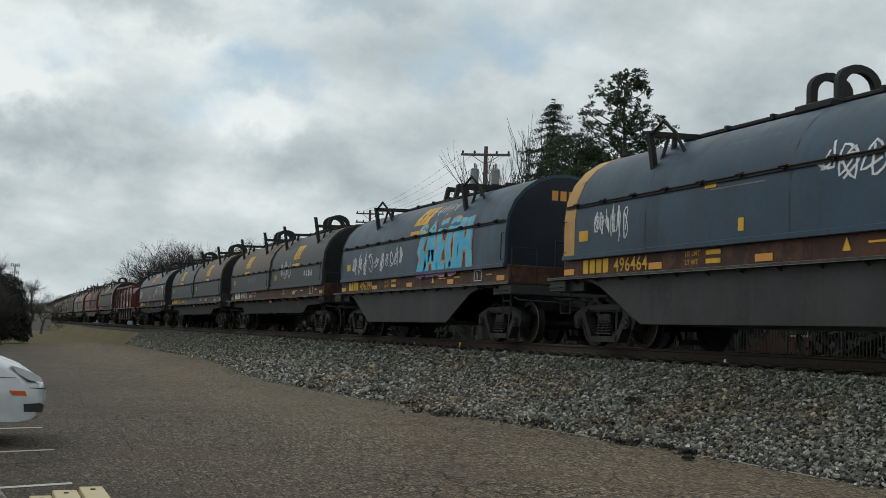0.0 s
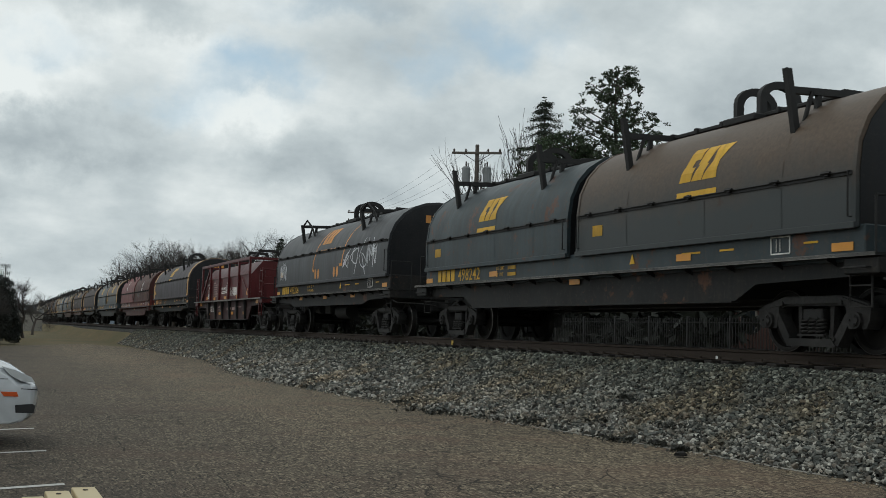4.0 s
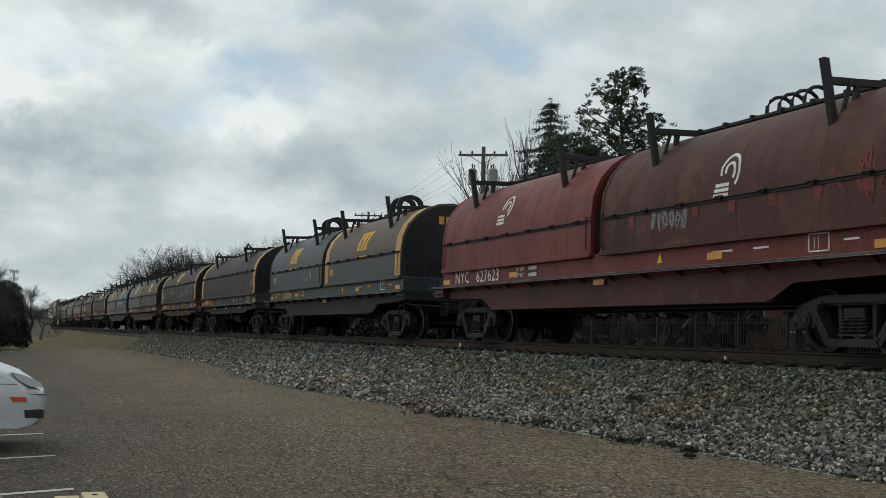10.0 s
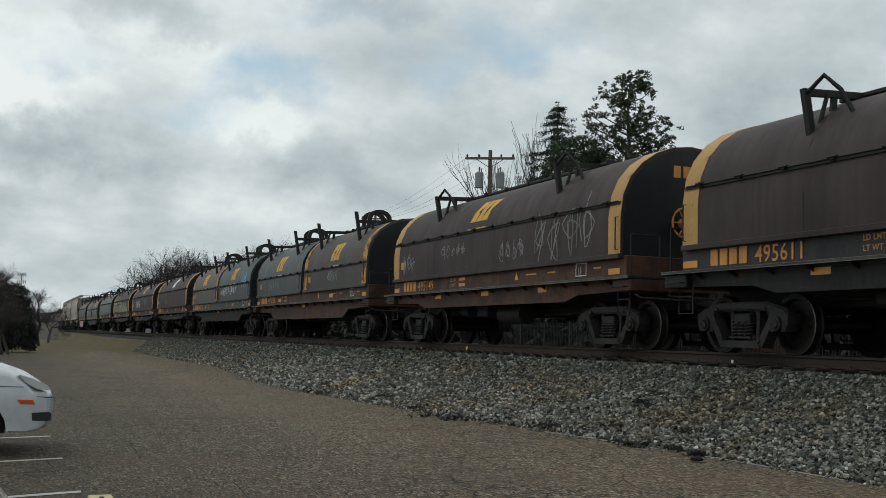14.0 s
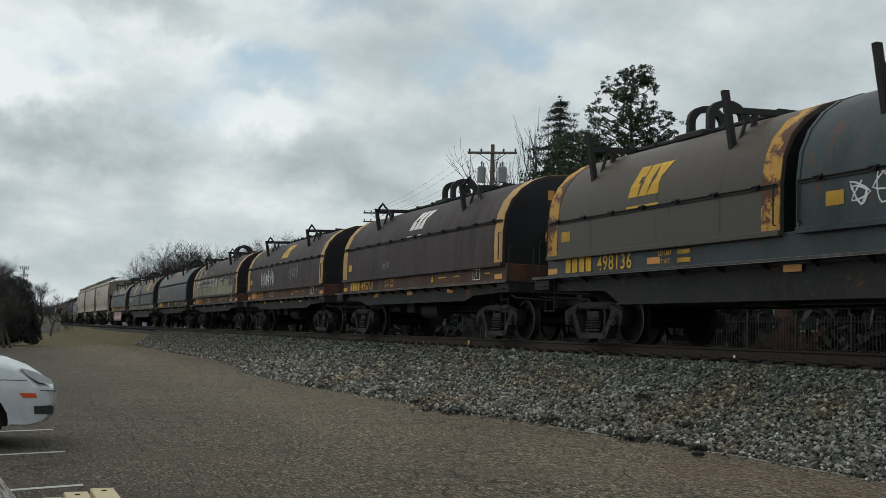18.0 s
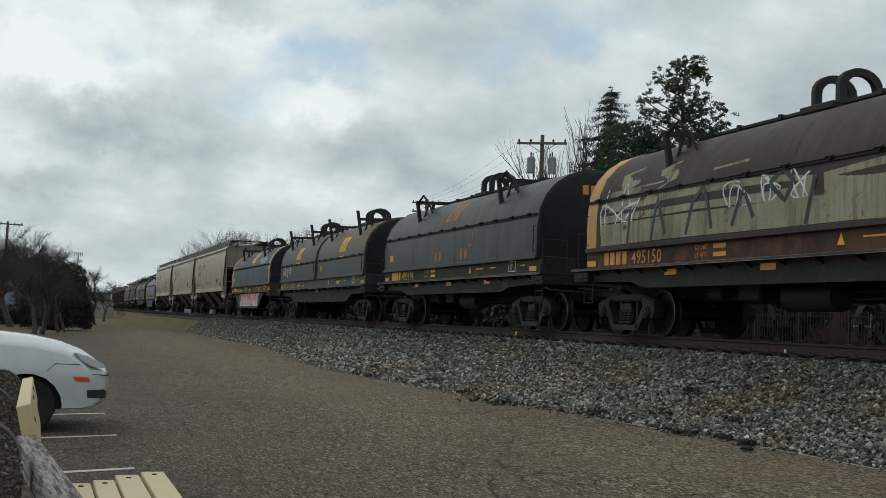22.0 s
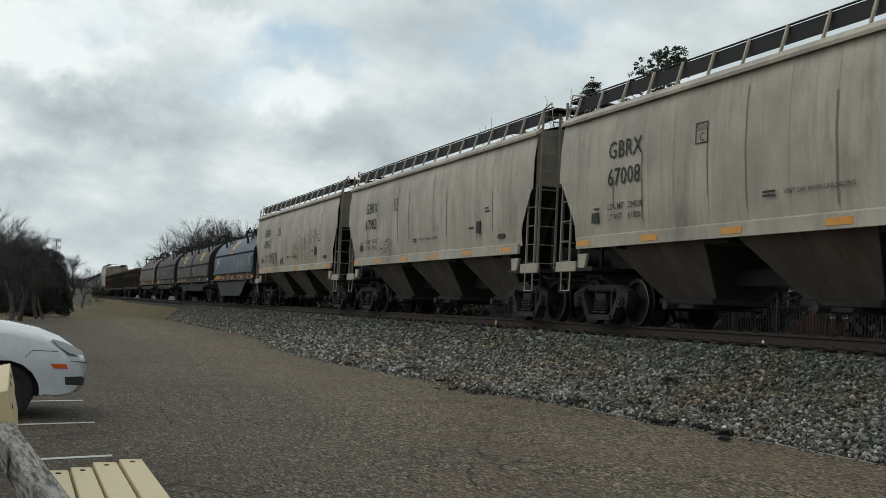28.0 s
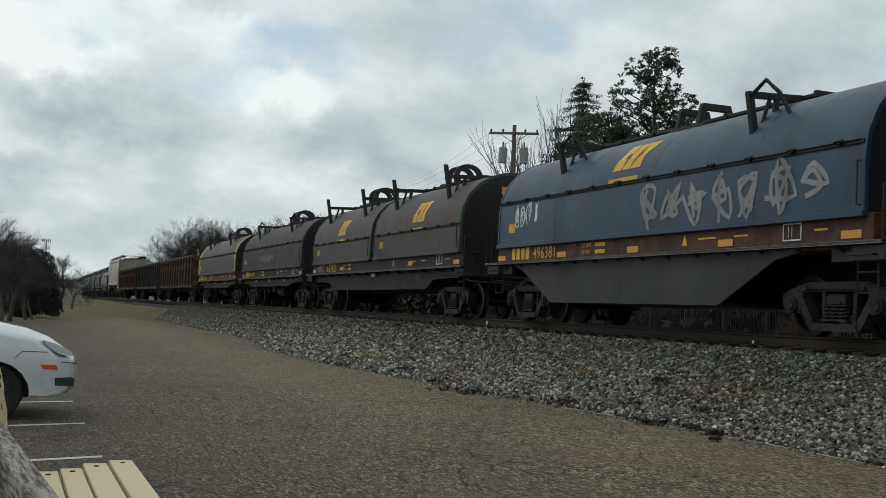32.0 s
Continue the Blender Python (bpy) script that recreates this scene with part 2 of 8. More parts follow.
TANHOOD = rust_topped("tan_grey_paint_streaked_with_rust", (0.068, 0.060, 0.048), (0.088, 0.064, 0.047), 2.3, 3.4)
RUSTTOP = rust_topped("slate_paint_rusted_on_top", (0.043, 0.049, 0.050), (0.108, 0.074, 0.050), 2.1, 3.0)
GREYTOP = rust_topped("grey_paint_browned_on_top", (0.039, 0.044, 0.044), (0.070, 0.061, 0.052), 2.8, 3.6)
PALETAG = paint("pale_yellow_sprayed", (0.21, 0.205, 0.140), (0.07, 0.062, 0.055), 0.9, 0.7, 0.2)
SPRAYPURPLE = paint("sprayed_purple", (0.13, 0.055, 0.17), (0.2, 0.1, 0.2), 0.5, 0.7)
RED = paint("oxide_red_paint", (0.1200, 0.0220, 0.0180), (0.07, 0.022, 0.018), 0.6, 0.5, 0.1)
BROWNRED = paint("brown_worn_red_paint", (0.0500, 0.0190, 0.0150), (0.10, 0.025, 0.02), 0.4, 0.6, 0.45)
DARKRED = paint("dark_oxide_red_paint", (0.0450, 0.0145, 0.0125), (0.15, 0.03, 0.024), 0.5, 0.55, 0.3)
SHIELDRED = paint("gloss_red_paint", (0.0700, 0.0090, 0.0100), (0.035, 0.010, 0.010), 0.5, 0.42)
# sill maroon, with the walkway's shadow mixed into its colour
MAROON = paint("shaded_maroon_paint", (0.0260, 0.0065, 0.0070), (0.012, 0.007, 0.007), 0.6, 0.55)
BROWNSIDE = paint("brown_side_paint", (0.0340, 0.0160, 0.0110), (0.13, 0.05, 0.025), 0.6, 0.6, 0.6)
BLACKSIDE = paint("black_side_paint", (0.0062, 0.0068, 0.0070), (0.07, 0.055, 0.045), 0.4, 0.6, 0.2)
FADEDBLUE = paint("faded_slate_blue_paint", (0.0300, 0.0400, 0.0500), (0.11, 0.095, 0.07), 0.5, 0.5, 0.1)
PLUMGREY = paint("purple_grey_paint", (0.0400, 0.0340, 0.0390), (0.05, 0.035, 0.03), 0.3, 0.55)
GREYSIDE = paint("grey_belly_paint", (0.0260, 0.0270, 0.0290), (0.085, 0.065, 0.055), 0.5, 0.6)
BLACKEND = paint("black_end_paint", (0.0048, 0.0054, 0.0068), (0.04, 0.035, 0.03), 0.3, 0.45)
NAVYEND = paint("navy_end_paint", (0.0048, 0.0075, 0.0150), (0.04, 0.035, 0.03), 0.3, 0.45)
YELLOW = paint("faded_yellow_paint", (0.4000, 0.2300, 0.0720), (0.26, 0.15, 0.06), 0.5, 0.5, 0.1)
RUSTYELLOW = paint("rusted_yellow_paint", (0.4250, 0.2295, 0.0425), (0.20, 0.08, 0.03), 0.6, 0.6, 0.8)
MARKYELLOW = paint("marking_yellow_paint", (0.5200, 0.3000, 0.0220), (0.4, 0.24, 0.03), 0.4, 0.5)
MARKORANGE = paint("marking_orange_paint", (0.50, 0.22, 0.05), (0.3, 0.14, 0.05), 0.4, 0.5)
FADEDORANGE = paint("worn_orange_marking", (0.24, 0.115, 0.04), (0.12, 0.07, 0.04), 0.5, 0.6)
PALEFADE = paint("faded_overpainted_patch", (0.125, 0.125, 0.105), (0.06, 0.08, 0.09), 0.5, 0.6)
MARKWHITE = paint("marking_white_paint", (0.62, 0.61, 0.58), (0.35, 0.32, 0.29), 0.5, 0.6)
MARKPINK = paint("faded_pink_white_marking", (0.42, 0.30, 0.28), (0.3, 0.2, 0.19), 0.5, 0.6)
REFLECT = glossy("yellow_reflector", (0.62, 0.27, 0.03), 0.35)
SPRAYWHITE = paint("sprayed_white", (0.52, 0.53, 0.55), (0.3, 0.3, 0.31), 0.5, 0.7)
SPRAYCYAN = paint("sprayed_cyan", (0.08, 0.36, 0.55), (0.2, 0.45, 0.6), 0.5, 0.7)
SPRAYRED = paint("sprayed_red", (0.50, 0.05, 0.07), (0.4, 0.06, 0.07), 0.5, 0.7)
SPRAYPALE = paint("sprayed_dirty_white", (0.50, 0.46, 0.47), (0.36, 0.28, 0.29), 0.4, 0.7)
SPRAYMAROON = paint("sprayed_dull_red", (0.19, 0.055, 0.05), (0.15, 0.06, 0.05), 0.5, 0.7)
SPRAYGREY = paint("sprayed_grey", (0.20, 0.20, 0.20), (0.1, 0.1, 0.1), 0.5, 0.7)
BEIGE = paint("beige_hopper_paint", (0.315, 0.280, 0.228), (0.25, 0.21, 0.16), 0.28, 0.5)
SEAMGRIME = paint("grimy_weld_seam", (0.17, 0.145, 0.115), (0.09, 0.075, 0.06), 0.5, 0.7)
# slope sheets face down; their shade is put into this colour
SLOPESHADE = mottled("shade_dark_slope_steel", (0.030, 0.025, 0.020), (0.012, 0.011, 0.010), 5, 0.9, 0.3, 0.01)
# body beige dimmed for the shade between coupled cars
DULLBEIGE = paint("shaded_beige_end_paint", (0.190, 0.168, 0.138), (0.10, 0.085, 0.07), 0.5, 0.6)
BEIGEDARK = paint("dark_beige_paint", (0.088, 0.073, 0.057), (0.045, 0.036, 0.03), 0.4, 0.65)
RUSTBODY = paint("rusted_gondola_paint", (0.0170, 0.0105, 0.0085), (0.02, 0.014, 0.012), 0.6, 0.7, 0.7)
BLACKBODY = paint("black_gondola_paint", (0.0082, 0.0082, 0.0082), (0.06, 0.05, 0.04), 0.5, 0.7, 0.3)
STEEL = mottled("grimy_cast_steel", (0.010, 0.0095, 0.009), (0.042, 0.039, 0.037), 14, 0.75, 0.3, 0.006, 0.2)
BLACKSTEEL = mottled("black_grimy_steel", (0.0052, 0.005, 0.005), (0.011, 0.0098, 0.0092), 12, 0.7, 0.3, 0.006)
WHEELRIM = mottled("worn_wheel_steel", (0.010, 0.009, 0.0085), (0.022, 0.019, 0.017), 18, 0.6, 0.1, 0.004, 0.4)
PALEEDGE = mottled("pale_worn_edge", (0.13, 0.125, 0.115), (0.25, 0.24, 0.22), 9, 0.6, 0.1, 0.004)
RAILTOP = mottled("polished_rail_head", (0.32, 0.30, 0.28), (0.24, 0.22, 0.20), 20, 0.3, 0.1, 0.002, 0.9)
TREADSTEEL = mottled("polished_wheel_tread", (0.20, 0.19, 0.18), (0.12, 0.11, 0.105), 20, 0.4, 0.1, 0.002, 0.7)
RAILSIDE = mottled("rusty_rail_web", (0.045, 0.030, 0.021), (0.022, 0.016, 0.012), 20, 0.9, 0.3, 0.004)
TIEWOOD = mottled("creosoted_tie_wood", (0.020, 0.016, 0.013), (0.010, 0.008, 0.007), 8, 0.9, 0.5, 0.01)
WOODPOLE = mottled("grey_weathered_pole", (0.13, 0.11, 0.095), (0.08, 0.07, 0.06), 6, 0.9, 0.4, 0.01)
BARK = mottled("grey_brown_bark", (0.060, 0.050, 0.043), (0.10, 0.085, 0.075), 9, 0.95, 0.6, 0.02)
TWIG = mottled("bare_twigs", (0.034, 0.029, 0.027), (0.062, 0.053, 0.048), 3, 0.95, 0.2, 0.01)


# ---- mesh helpers ----
def box(bm, x0, x1, y0, y1, z0, z1, bevel=0.0):
    r = bmesh.ops.create_cube(bm, size=1.0)
    bmesh.ops.scale(bm, vec=(x1 - x0, y1 - y0, z1 - z0), verts=r["verts"])
    bmesh.ops.translate(bm, vec=((x0 + x1) / 2, (y0 + y1) / 2, (z0 + z1) / 2), verts=r["verts"])
    if bevel:
        es = list({e for v in r["verts"] for e in v.link_edges})
        bmesh.ops.bevel(bm, geom=es, offset=bevel, segments=1, affect="EDGES")
    return r["verts"]


def rod(bm, a, b, r, n=8, r2=None, caps=True):
    """A round or tapered bar from a to b."""
    a, b = Vector(a), Vector(b)
    d = b - a
    q = d.to_track_quat("Z", "Y").to_matrix()
    r2 = r if r2 is None else r2
    ring = [[bm.verts.new(p + q @ Vector((math.cos(k * math.tau / n) * rr, math.sin(k * math.tau / n) * rr, 0))) for k in range(n)] for p, rr in ((a, r), (b, r2))]
    for k in range(n):
        bm.faces.new((ring[0][k], ring[0][(k + 1) % n], ring[1][(k + 1) % n], ring[1][k]))
    if caps:
        bm.faces.new(ring[0][::-1])
        bm.faces.new(ring[1])


def bent(bm, pts, r, n=6):
    """A bar bent along points, mitred."""
    pts = [Vector(p) for p in pts]
    rings = []
    for i, p in enumerate(pts):
        d = (pts[min(i + 1, len(pts) - 1)] - pts[max(i - 1, 0)]).normalized()
        up = Vector((0, 0, 1)) if abs(d.z) < 0.9 else Vector((1, 0, 0))
        s = d.cross(up).normalized()
        u = s.cross(d)
        rings.append([bm.verts.new(p + s * math.cos(k * math.tau / n) * r + u * math.sin(k * math.tau / n) * r) for k in range(n)])
    for a, b in zip(rings, rings[1:]):
        for k in range(n):
            bm.faces.new((a[k], a[(k + 1) % n], b[(k + 1) % n], b[k]))
    bm.faces.new(rings[0][::-1])
    bm.faces.new(rings[-1])


def slab(bm, outline, along, lo, hi):
    """A flat outline given thickness along an axis ('x', 'y' or 'z'); the outline is in the other two, in order."""
    def place(p, h):
        return {"x": (h, p[0], p[1]), "y": (p[0], h, p[1]), "z": (p[0], p[1], h)}[along]
    a = [bm.verts.new(place(p, lo)) for p in outline]
    b = [bm.verts.new(place(p, hi)) for p in outline]
    n = len(outline)
    fs = [bm.faces.new(a[::-1]), bm.faces.new(b)]
    for k in range(n):
        fs.append(bm.faces.new((a[k], a[(k + 1) % n], b[(k + 1) % n], b[k])))
    return fs


def finish(bm, smooth=False):
    bmesh.ops.recalc_face_normals(bm, faces=bm.faces)
    me = bpy.data.meshes.new("mesh")
    bm.to_mesh(me)
    bm.free()
    if smooth:
        for p in me.polygons:
            p.use_smooth = True
        me.set_sharp_from_angle(angle=radians(38))
    return me


SHAPES = {}


def shape(key, build, smooth=False):
    """The mesh under a key, built once."""
    if key not in SHAPES:
        bm = bmesh.new()
        build(bm)
        SHAPES[key] = finish(bm, smooth)
    return SHAPES[key]


def put(name, mesh, mat, parent=None, m=None, label=""):
    """Links a mesh as one object; objects on one mesh may differ in material."""
    ob = new(name, mesh)
    if not mesh.materials:
        mesh.materials.append(mat)
    elif mesh.materials[0] != mat:
        ob.material_slots[0].link = "OBJECT"
        ob.material_slots[0].material = mat
    ob.parent = parent
    if m is not None:
        ob.matrix_basis = m
    if label:
        tagged(ob, label)
    return ob


def part(name, bm, mat, parent=None, label="", smooth=False):
    return put(name, finish(bm, smooth), mat, parent, None, label)


def thing(name, label, category, group="", m=None):
    ob = new(name)
    ob.empty_display_size = 0.2
    if m is not None:
        ob.matrix_basis = m
    return tagged(ob, label, category, group)


def grid_mesh(xs, ys, zfun):
    verts = [(x, y, zfun(x, y)) for y in ys for x in xs]
    n = len(xs)
    faces = [(j * n + i, j * n + i + 1, (j + 1) * n + i + 1, (j + 1) * n + i) for j in range(len(ys) - 1) for i in range(n - 1)]
    me = bpy.data.meshes.new("mesh")
    me.from_pydata(verts, [], faces)
    for p in me.polygons:
        p.use_smooth = True
    return me


def smoothstep(a, b, x):
    t = min(1, max(0, (x - a) / (b - a)))
    return t * t * (3 - 2 * t)


def toe(y):
    """Where the foot of the ballast bank meets the lot, across, for each place along the track."""
    return 8.60 - 0.95 * smoothstep(10, 22, y) - 0.45 * smoothstep(20, 30, y) + 1.6 * smoothstep(29, 48, y) + 0.5 * smoothstep(60, 90, y)


BED_Z = RAIL_Z - 0.30


def swing(y):
    """How far the track has bent away from its straight line."""
    return max(0.0, y - BEND) ** 2 / (2 * BEND_R)


def bank(x, y):
    """Height of the ground: the lot, the ballast bank, the track bed and the land beyond."""
    t = toe(y)
    if x < 10.45:
        return BED_Z * max(0.0, (x - t) / (10.45 - t)) ** 1.15 if x > t else 0.0
    if x < 13.7:
        return BED_Z
    return BED_Z + 0.09 * smoothstep(13.7, 15.4, x) - 0.35 * smoothstep(13.7, 15.4, x) + 0.25 * smoothstep(15.5, 20, x)


# ---- the ground ----
def asphalt_build(nt, b):
    """Old brown paving: rolled stone chips, a net of fine cracks in patches, a few long cracks, stained areas."""
    rolled = (1, 0.30, 1)
    fine, mid, large = mnoise(nt, 52, 8, 0.8, rolled), mnoise(nt, 1.7, 7, 0.65), mnoise(nt, 0.30, 5, 0.55)
    tc = nt.nodes.new("ShaderNodeTexCoord")
    wob = nt.nodes.new("ShaderNodeTexNoise")
    wob.inputs["Scale"].default_value, wob.inputs["Detail"].default_value, wob.inputs["Roughness"].default_value = 2.2, 5, 0.55
    nt.links.new(tc.outputs["Object"], wob.inputs["Vector"])
    sc = nt.nodes.new("ShaderNodeVectorMath")
    sc.operation = "MULTIPLY_ADD"
    sc.inputs[1].default_value = (0.16, 0.16, 0.0)
    nt.links.new(wob.outputs["Color"], sc.inputs[0])
    nt.links.new(tc.outputs["Object"], sc.inputs[2])

    def cracks(scale, wide):
        vor = nt.nodes.new("ShaderNodeTexVoronoi")
        vor.feature = "DISTANCE_TO_EDGE"
        vor.inputs["Scale"].default_value = scale
        nt.links.new(sc.outputs[0], vor.inputs["Vector"])
        return ramp(nt, vor.outputs["Distance"], wide * scale, wide * scale * 0.3)

    def times(a, c):
        m = nt.nodes.new("ShaderNodeMath")
        m.operation = "MULTIPLY"
        nt.links.new(a, m.inputs[0])
        nt.links.new(c, m.inputs[1])
        return m.outputs[0]
    mp = nt.nodes.new("ShaderNodeMapping")
    mp.inputs["Scale"].default_value = rolled
    nt.links.new(tc.outputs["Object"], mp.inputs[0])
    chips = nt.nodes.new("ShaderNodeTexVoronoi")
    chips.inputs["Scale"].default_value = 60
    nt.links.new(mp.outputs[0], chips.inputs["Vector"])
    sepc = nt.nodes.new("ShaderNodeSeparateColor")
    nt.links.new(chips.outputs["Color"], sepc.inputs[0])
    col = blend(nt, ramp(nt, fine, 0.40, 0.62), (0.044, 0.035, 0.025), (0.195, 0.153, 0.108))
    col = blend(nt, ramp(nt, sepc.outputs[0], 0.62, 0.95), col, (0.37, 0.31, 0.215))
    col = blend(nt, ramp(nt, sepc.outputs[1], 0.68, 0.92), col, (0.008, 0.007, 0.0055))
    col = blend(nt, times(ramp(nt, mid, 0.48, 0.85), ramp(nt, fine, 0.3, 0.6)), col, (0.165, 0.135, 0.093))
    col = blend(nt, ramp(nt, large, 0.52, 0.90), col, (0.070, 0.054, 0.043))
    col = blend(nt, times(ramp(nt, mnoise(nt, 0.45, 6, 0.65), 0.50, 0.72), ramp(nt, fine, 0.2, 0.75)), col, (0.165, 0.100, 0.070))
    # the paving is darker towards the stalls, in a ragged strip
    sp = nt.nodes.new("ShaderNodeSeparateXYZ")
    nt.links.new(tc.outputs["Object"], sp.inputs[0])
    strip = nt.nodes.new("ShaderNodeMath")
    strip.operation = "MULTIPLY_ADD"
    nt.links.new(mnoise(nt, 0.5, 5, 0.6), strip.inputs[0])
    strip.inputs[1].default_value = 3.0
    nt.links.new(sp.outputs[0], strip.inputs[2])
    half_dark = nt.nodes.new("ShaderNodeMath")
    half_dark.operation = "MULTIPLY"
    half_dark.inputs[1].default_value = 0.62
    nt.links.new(ramp(nt, strip.outputs[0], 7.0, 2.2), half_dark.inputs[0])
    col = blend(nt, half_dark.outputs[0], col, (0.040, 0.034, 0.029))
    col = blend(nt, times(cracks(3.1, 0.015), ramp(nt, mnoise(nt, 0.33, 4, 0.6), 0.48, 0.62)), col, (0.020, 0.017, 0.013))
    col = blend(nt, times(cracks(0.55, 0.010), ramp(nt, mid, 0.42, 0.5)), col, (0.020, 0.017, 0.013))
    nt.links.new(col, b.inputs["Base Color"])
    b.inputs["Roughness"].default_value = 0.92
    b.inputs["Specular IOR Level"].default_value = 0.25
    bump(nt, b, fine, 0.6, 0.012)


ASPHALT = material("worn_brown_asphalt", asphalt_build)
# bed coloured near black to give the shade in gaps between stones
BALLASTBED = mottled("gap_shade_stone_bed", (0.022, 0.020, 0.017), (0.006, 0.006, 0.0055), 16, 0.95, 1.0, 0.05, third=(0.035, 0.032, 0.03))
DRYGRASS = mottled("dry_winter_grass", (0.150, 0.104, 0.042), (0.060, 0.050, 0.020), 2.2, 0.95, 0.8, 0.06, third=(0.075, 0.064, 0.022))
GRAVELROAD = mottled("pale_gravel_road", (0.36, 0.34, 0.31), (0.26, 0.245, 0.225), 14, 0.95, 0.4, 0.02)
STONES = stone_look("ballast_stones", [(0.006, 0.008, 0.007), (0.140, 0.146, 0.132), (0.016, 0.020, 0.018), (0.300, 0.290, 0.255), (0.022, 0.024, 0.021), (0.200, 0.172, 0.140), (0.009, 0.011, 0.010), (0.560, 0.540, 0.480), (0.044, 0.050, 0.046), (0.420, 0.395, 0.340), (0.012, 0.014, 0.012)], True)
WORNEDGE = mottled("worn_away_edge_paint", (0.36, 0.34, 0.30), (0.10, 0.088, 0.070), 9, 0.9, 0.2, 0.004)
LINEPAINT = mottled("worn_white_line_paint", (0.58, 0.57, 0.54), (0.40, 0.38, 0.35), 25, 0.8, 0.2, 0.004)
# the blue haze of distance is mixed into the hills' colour
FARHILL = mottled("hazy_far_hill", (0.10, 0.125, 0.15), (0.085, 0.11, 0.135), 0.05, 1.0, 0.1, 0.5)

ys = [-600, -300, -120, -40, -20, -8] + [y * 1.0 for y in range(-4, 70, 2)] + [70 + 5 * k for k in range(20)] + [180, 210, 250, 300, 400, 600, 1000, 1800, 3000]
xs = [-1500, -700, -300, -120, -60, -30, -15, -8, -4, 0, 3, 5, 6, 6.6, 7.0, 7.4, 7.8, 8.2, 8.6, 8.9, 9.2, 9.6, 10.0, 10.45, 11, 12, 13, 13.7, 14.1, 14.6, 15.4, 17, 20, 26, 40, 80, 200, 700, 1500]
ground = put("ground", grid_mesh(xs, ys, lambda x, y: bank(x, y) - 0.012 - (0.16 if 6.9 < x < 15 and -5 < y < 62 else (0.05 if 9.3 < x < 15 and y < 420 else 0.0)) - (0.0 if abs(x) < 200 and y < 300 else 0.5)), DRYGRASS)
tagged(ground, "dry winter grass and earth beyond the lot", "ground", kind="structure")

lot_y = [-30 + 2 * k for k in range(55)]
lot = bpy.data.meshes.new("mesh")
lv, lf = [], []
for y in lot_y:
    far = -45 if y < 57 else (y - 61.5) / 2.3
    edge = max(far + 0.05, toe(y) + 0.25 - 2.4 * smoothstep(66, 78, y))
    for k in range(9):
        lv.append((far + (edge - 0.12 - far) * (k / 7) ** 0.5 if k < 8 else edge, y, 0.004 if k < 8 else -0.03))
for j in range(len(lot_y) - 1):
    for i in range(8):
        a = j * 9 + i
        lf.append((a, a + 1, a + 10, a + 9))
lot.from_pydata(lv, [], lf)
tagged(put("parking_lot", lot, ASPHALT), "worn brown asphalt parking lot with fine cracks", "parking lot", kind="structure")

bed_x = [7.0 + 0.15 * k for k in range(24)] + [10.6, 11, 11.5, 12, 12.5, 13, 13.5, 14.2, 14.8]
bed_y = [-420, -200, -60, -20] + [-6 + 0.5 * k for k in range(130)] + [59 + 4 * k for k in range(40)] + [225, 260, 300, 340, 380, 420]


def bed_height(x, y):
    if x < toe(y) + 0.08 or (y > 64 and x < 9.3 + 0.9 * smoothstep(64, 84, y)):
        return -0.03
    return bank(x, y) + 0.004 + 0.035 * min(1.0, (x - toe(y)) * 2) * noise.noise(Vector((x * 3, y * 3, 0)))


bed_mesh = grid_mesh(bed_x, bed_y, bed_height)
for v in bed_mesh.vertices:
    v.co.x += swing(v.co.y)
put_bed = put("track_bed", bed_mesh, BALLASTBED)
tagged(put_bed, "bank of crushed stone darkened for shade between stones", "track bed", kind="structure")

road = grid_mesh([16.2, 18, 20, 22.5], [-20 + 10 * k for k in range(30)], lambda x, y: bank(x, y) + 0.02)
tagged(put("road", road, GRAVELROAD), "pale gravel lane beyond the track", "road", kind="structure")

# the pale strip along the lot's edge
bm = bmesh.new()
yy = [9.6 + 0.25 * k for k in range(28)]
prev = None
for y in yy:
    w = 0.035 + 0.022 * noise.noise(Vector((y * 2, 3, 0)))
    c = toe(y) - 0.05 + 0.03 * noise.noise(Vector((y, 0, 0)))
    row = [bm.verts.new((c - w, y, 0.010)), bm.verts.new((c + w, y, 0.012))]
    if prev:
        bm.faces.new((prev[0], prev[1], row[1], row[0]))
    prev = row
tagged(part("trim", bm, WORNEDGE), "worn pale edge line of the lot", "edge line", kind="structure")


def stall_line(y, x0, x1, slant):
    bm = bmesh.new()
    n = 14
    prev = None
    for k in range(n + 1):
        x = x0 + (x1 - x0) * k / n
        yc = y + (x - 0.1) * slant
        w = 0.055 + 0.008 * noise.noise(Vector((x * 5, y, 0)))
        row = [bm.verts.new((x, yc - w, 0.009)), bm.verts.new((x, yc + w, 0.009))]
        if prev:
            bm.faces.new((prev[0], row[0], row[1], prev[1]))
        prev = row
    tagged(part("parking_line", bm, LINEPAINT), "worn white painted stall line on the asphalt", "parking line", "stall lines", "structure")


for k in range(-1, 5):
    stall_line(9.98 + 2.66 * k, -4.2, 0.80, 0.38)


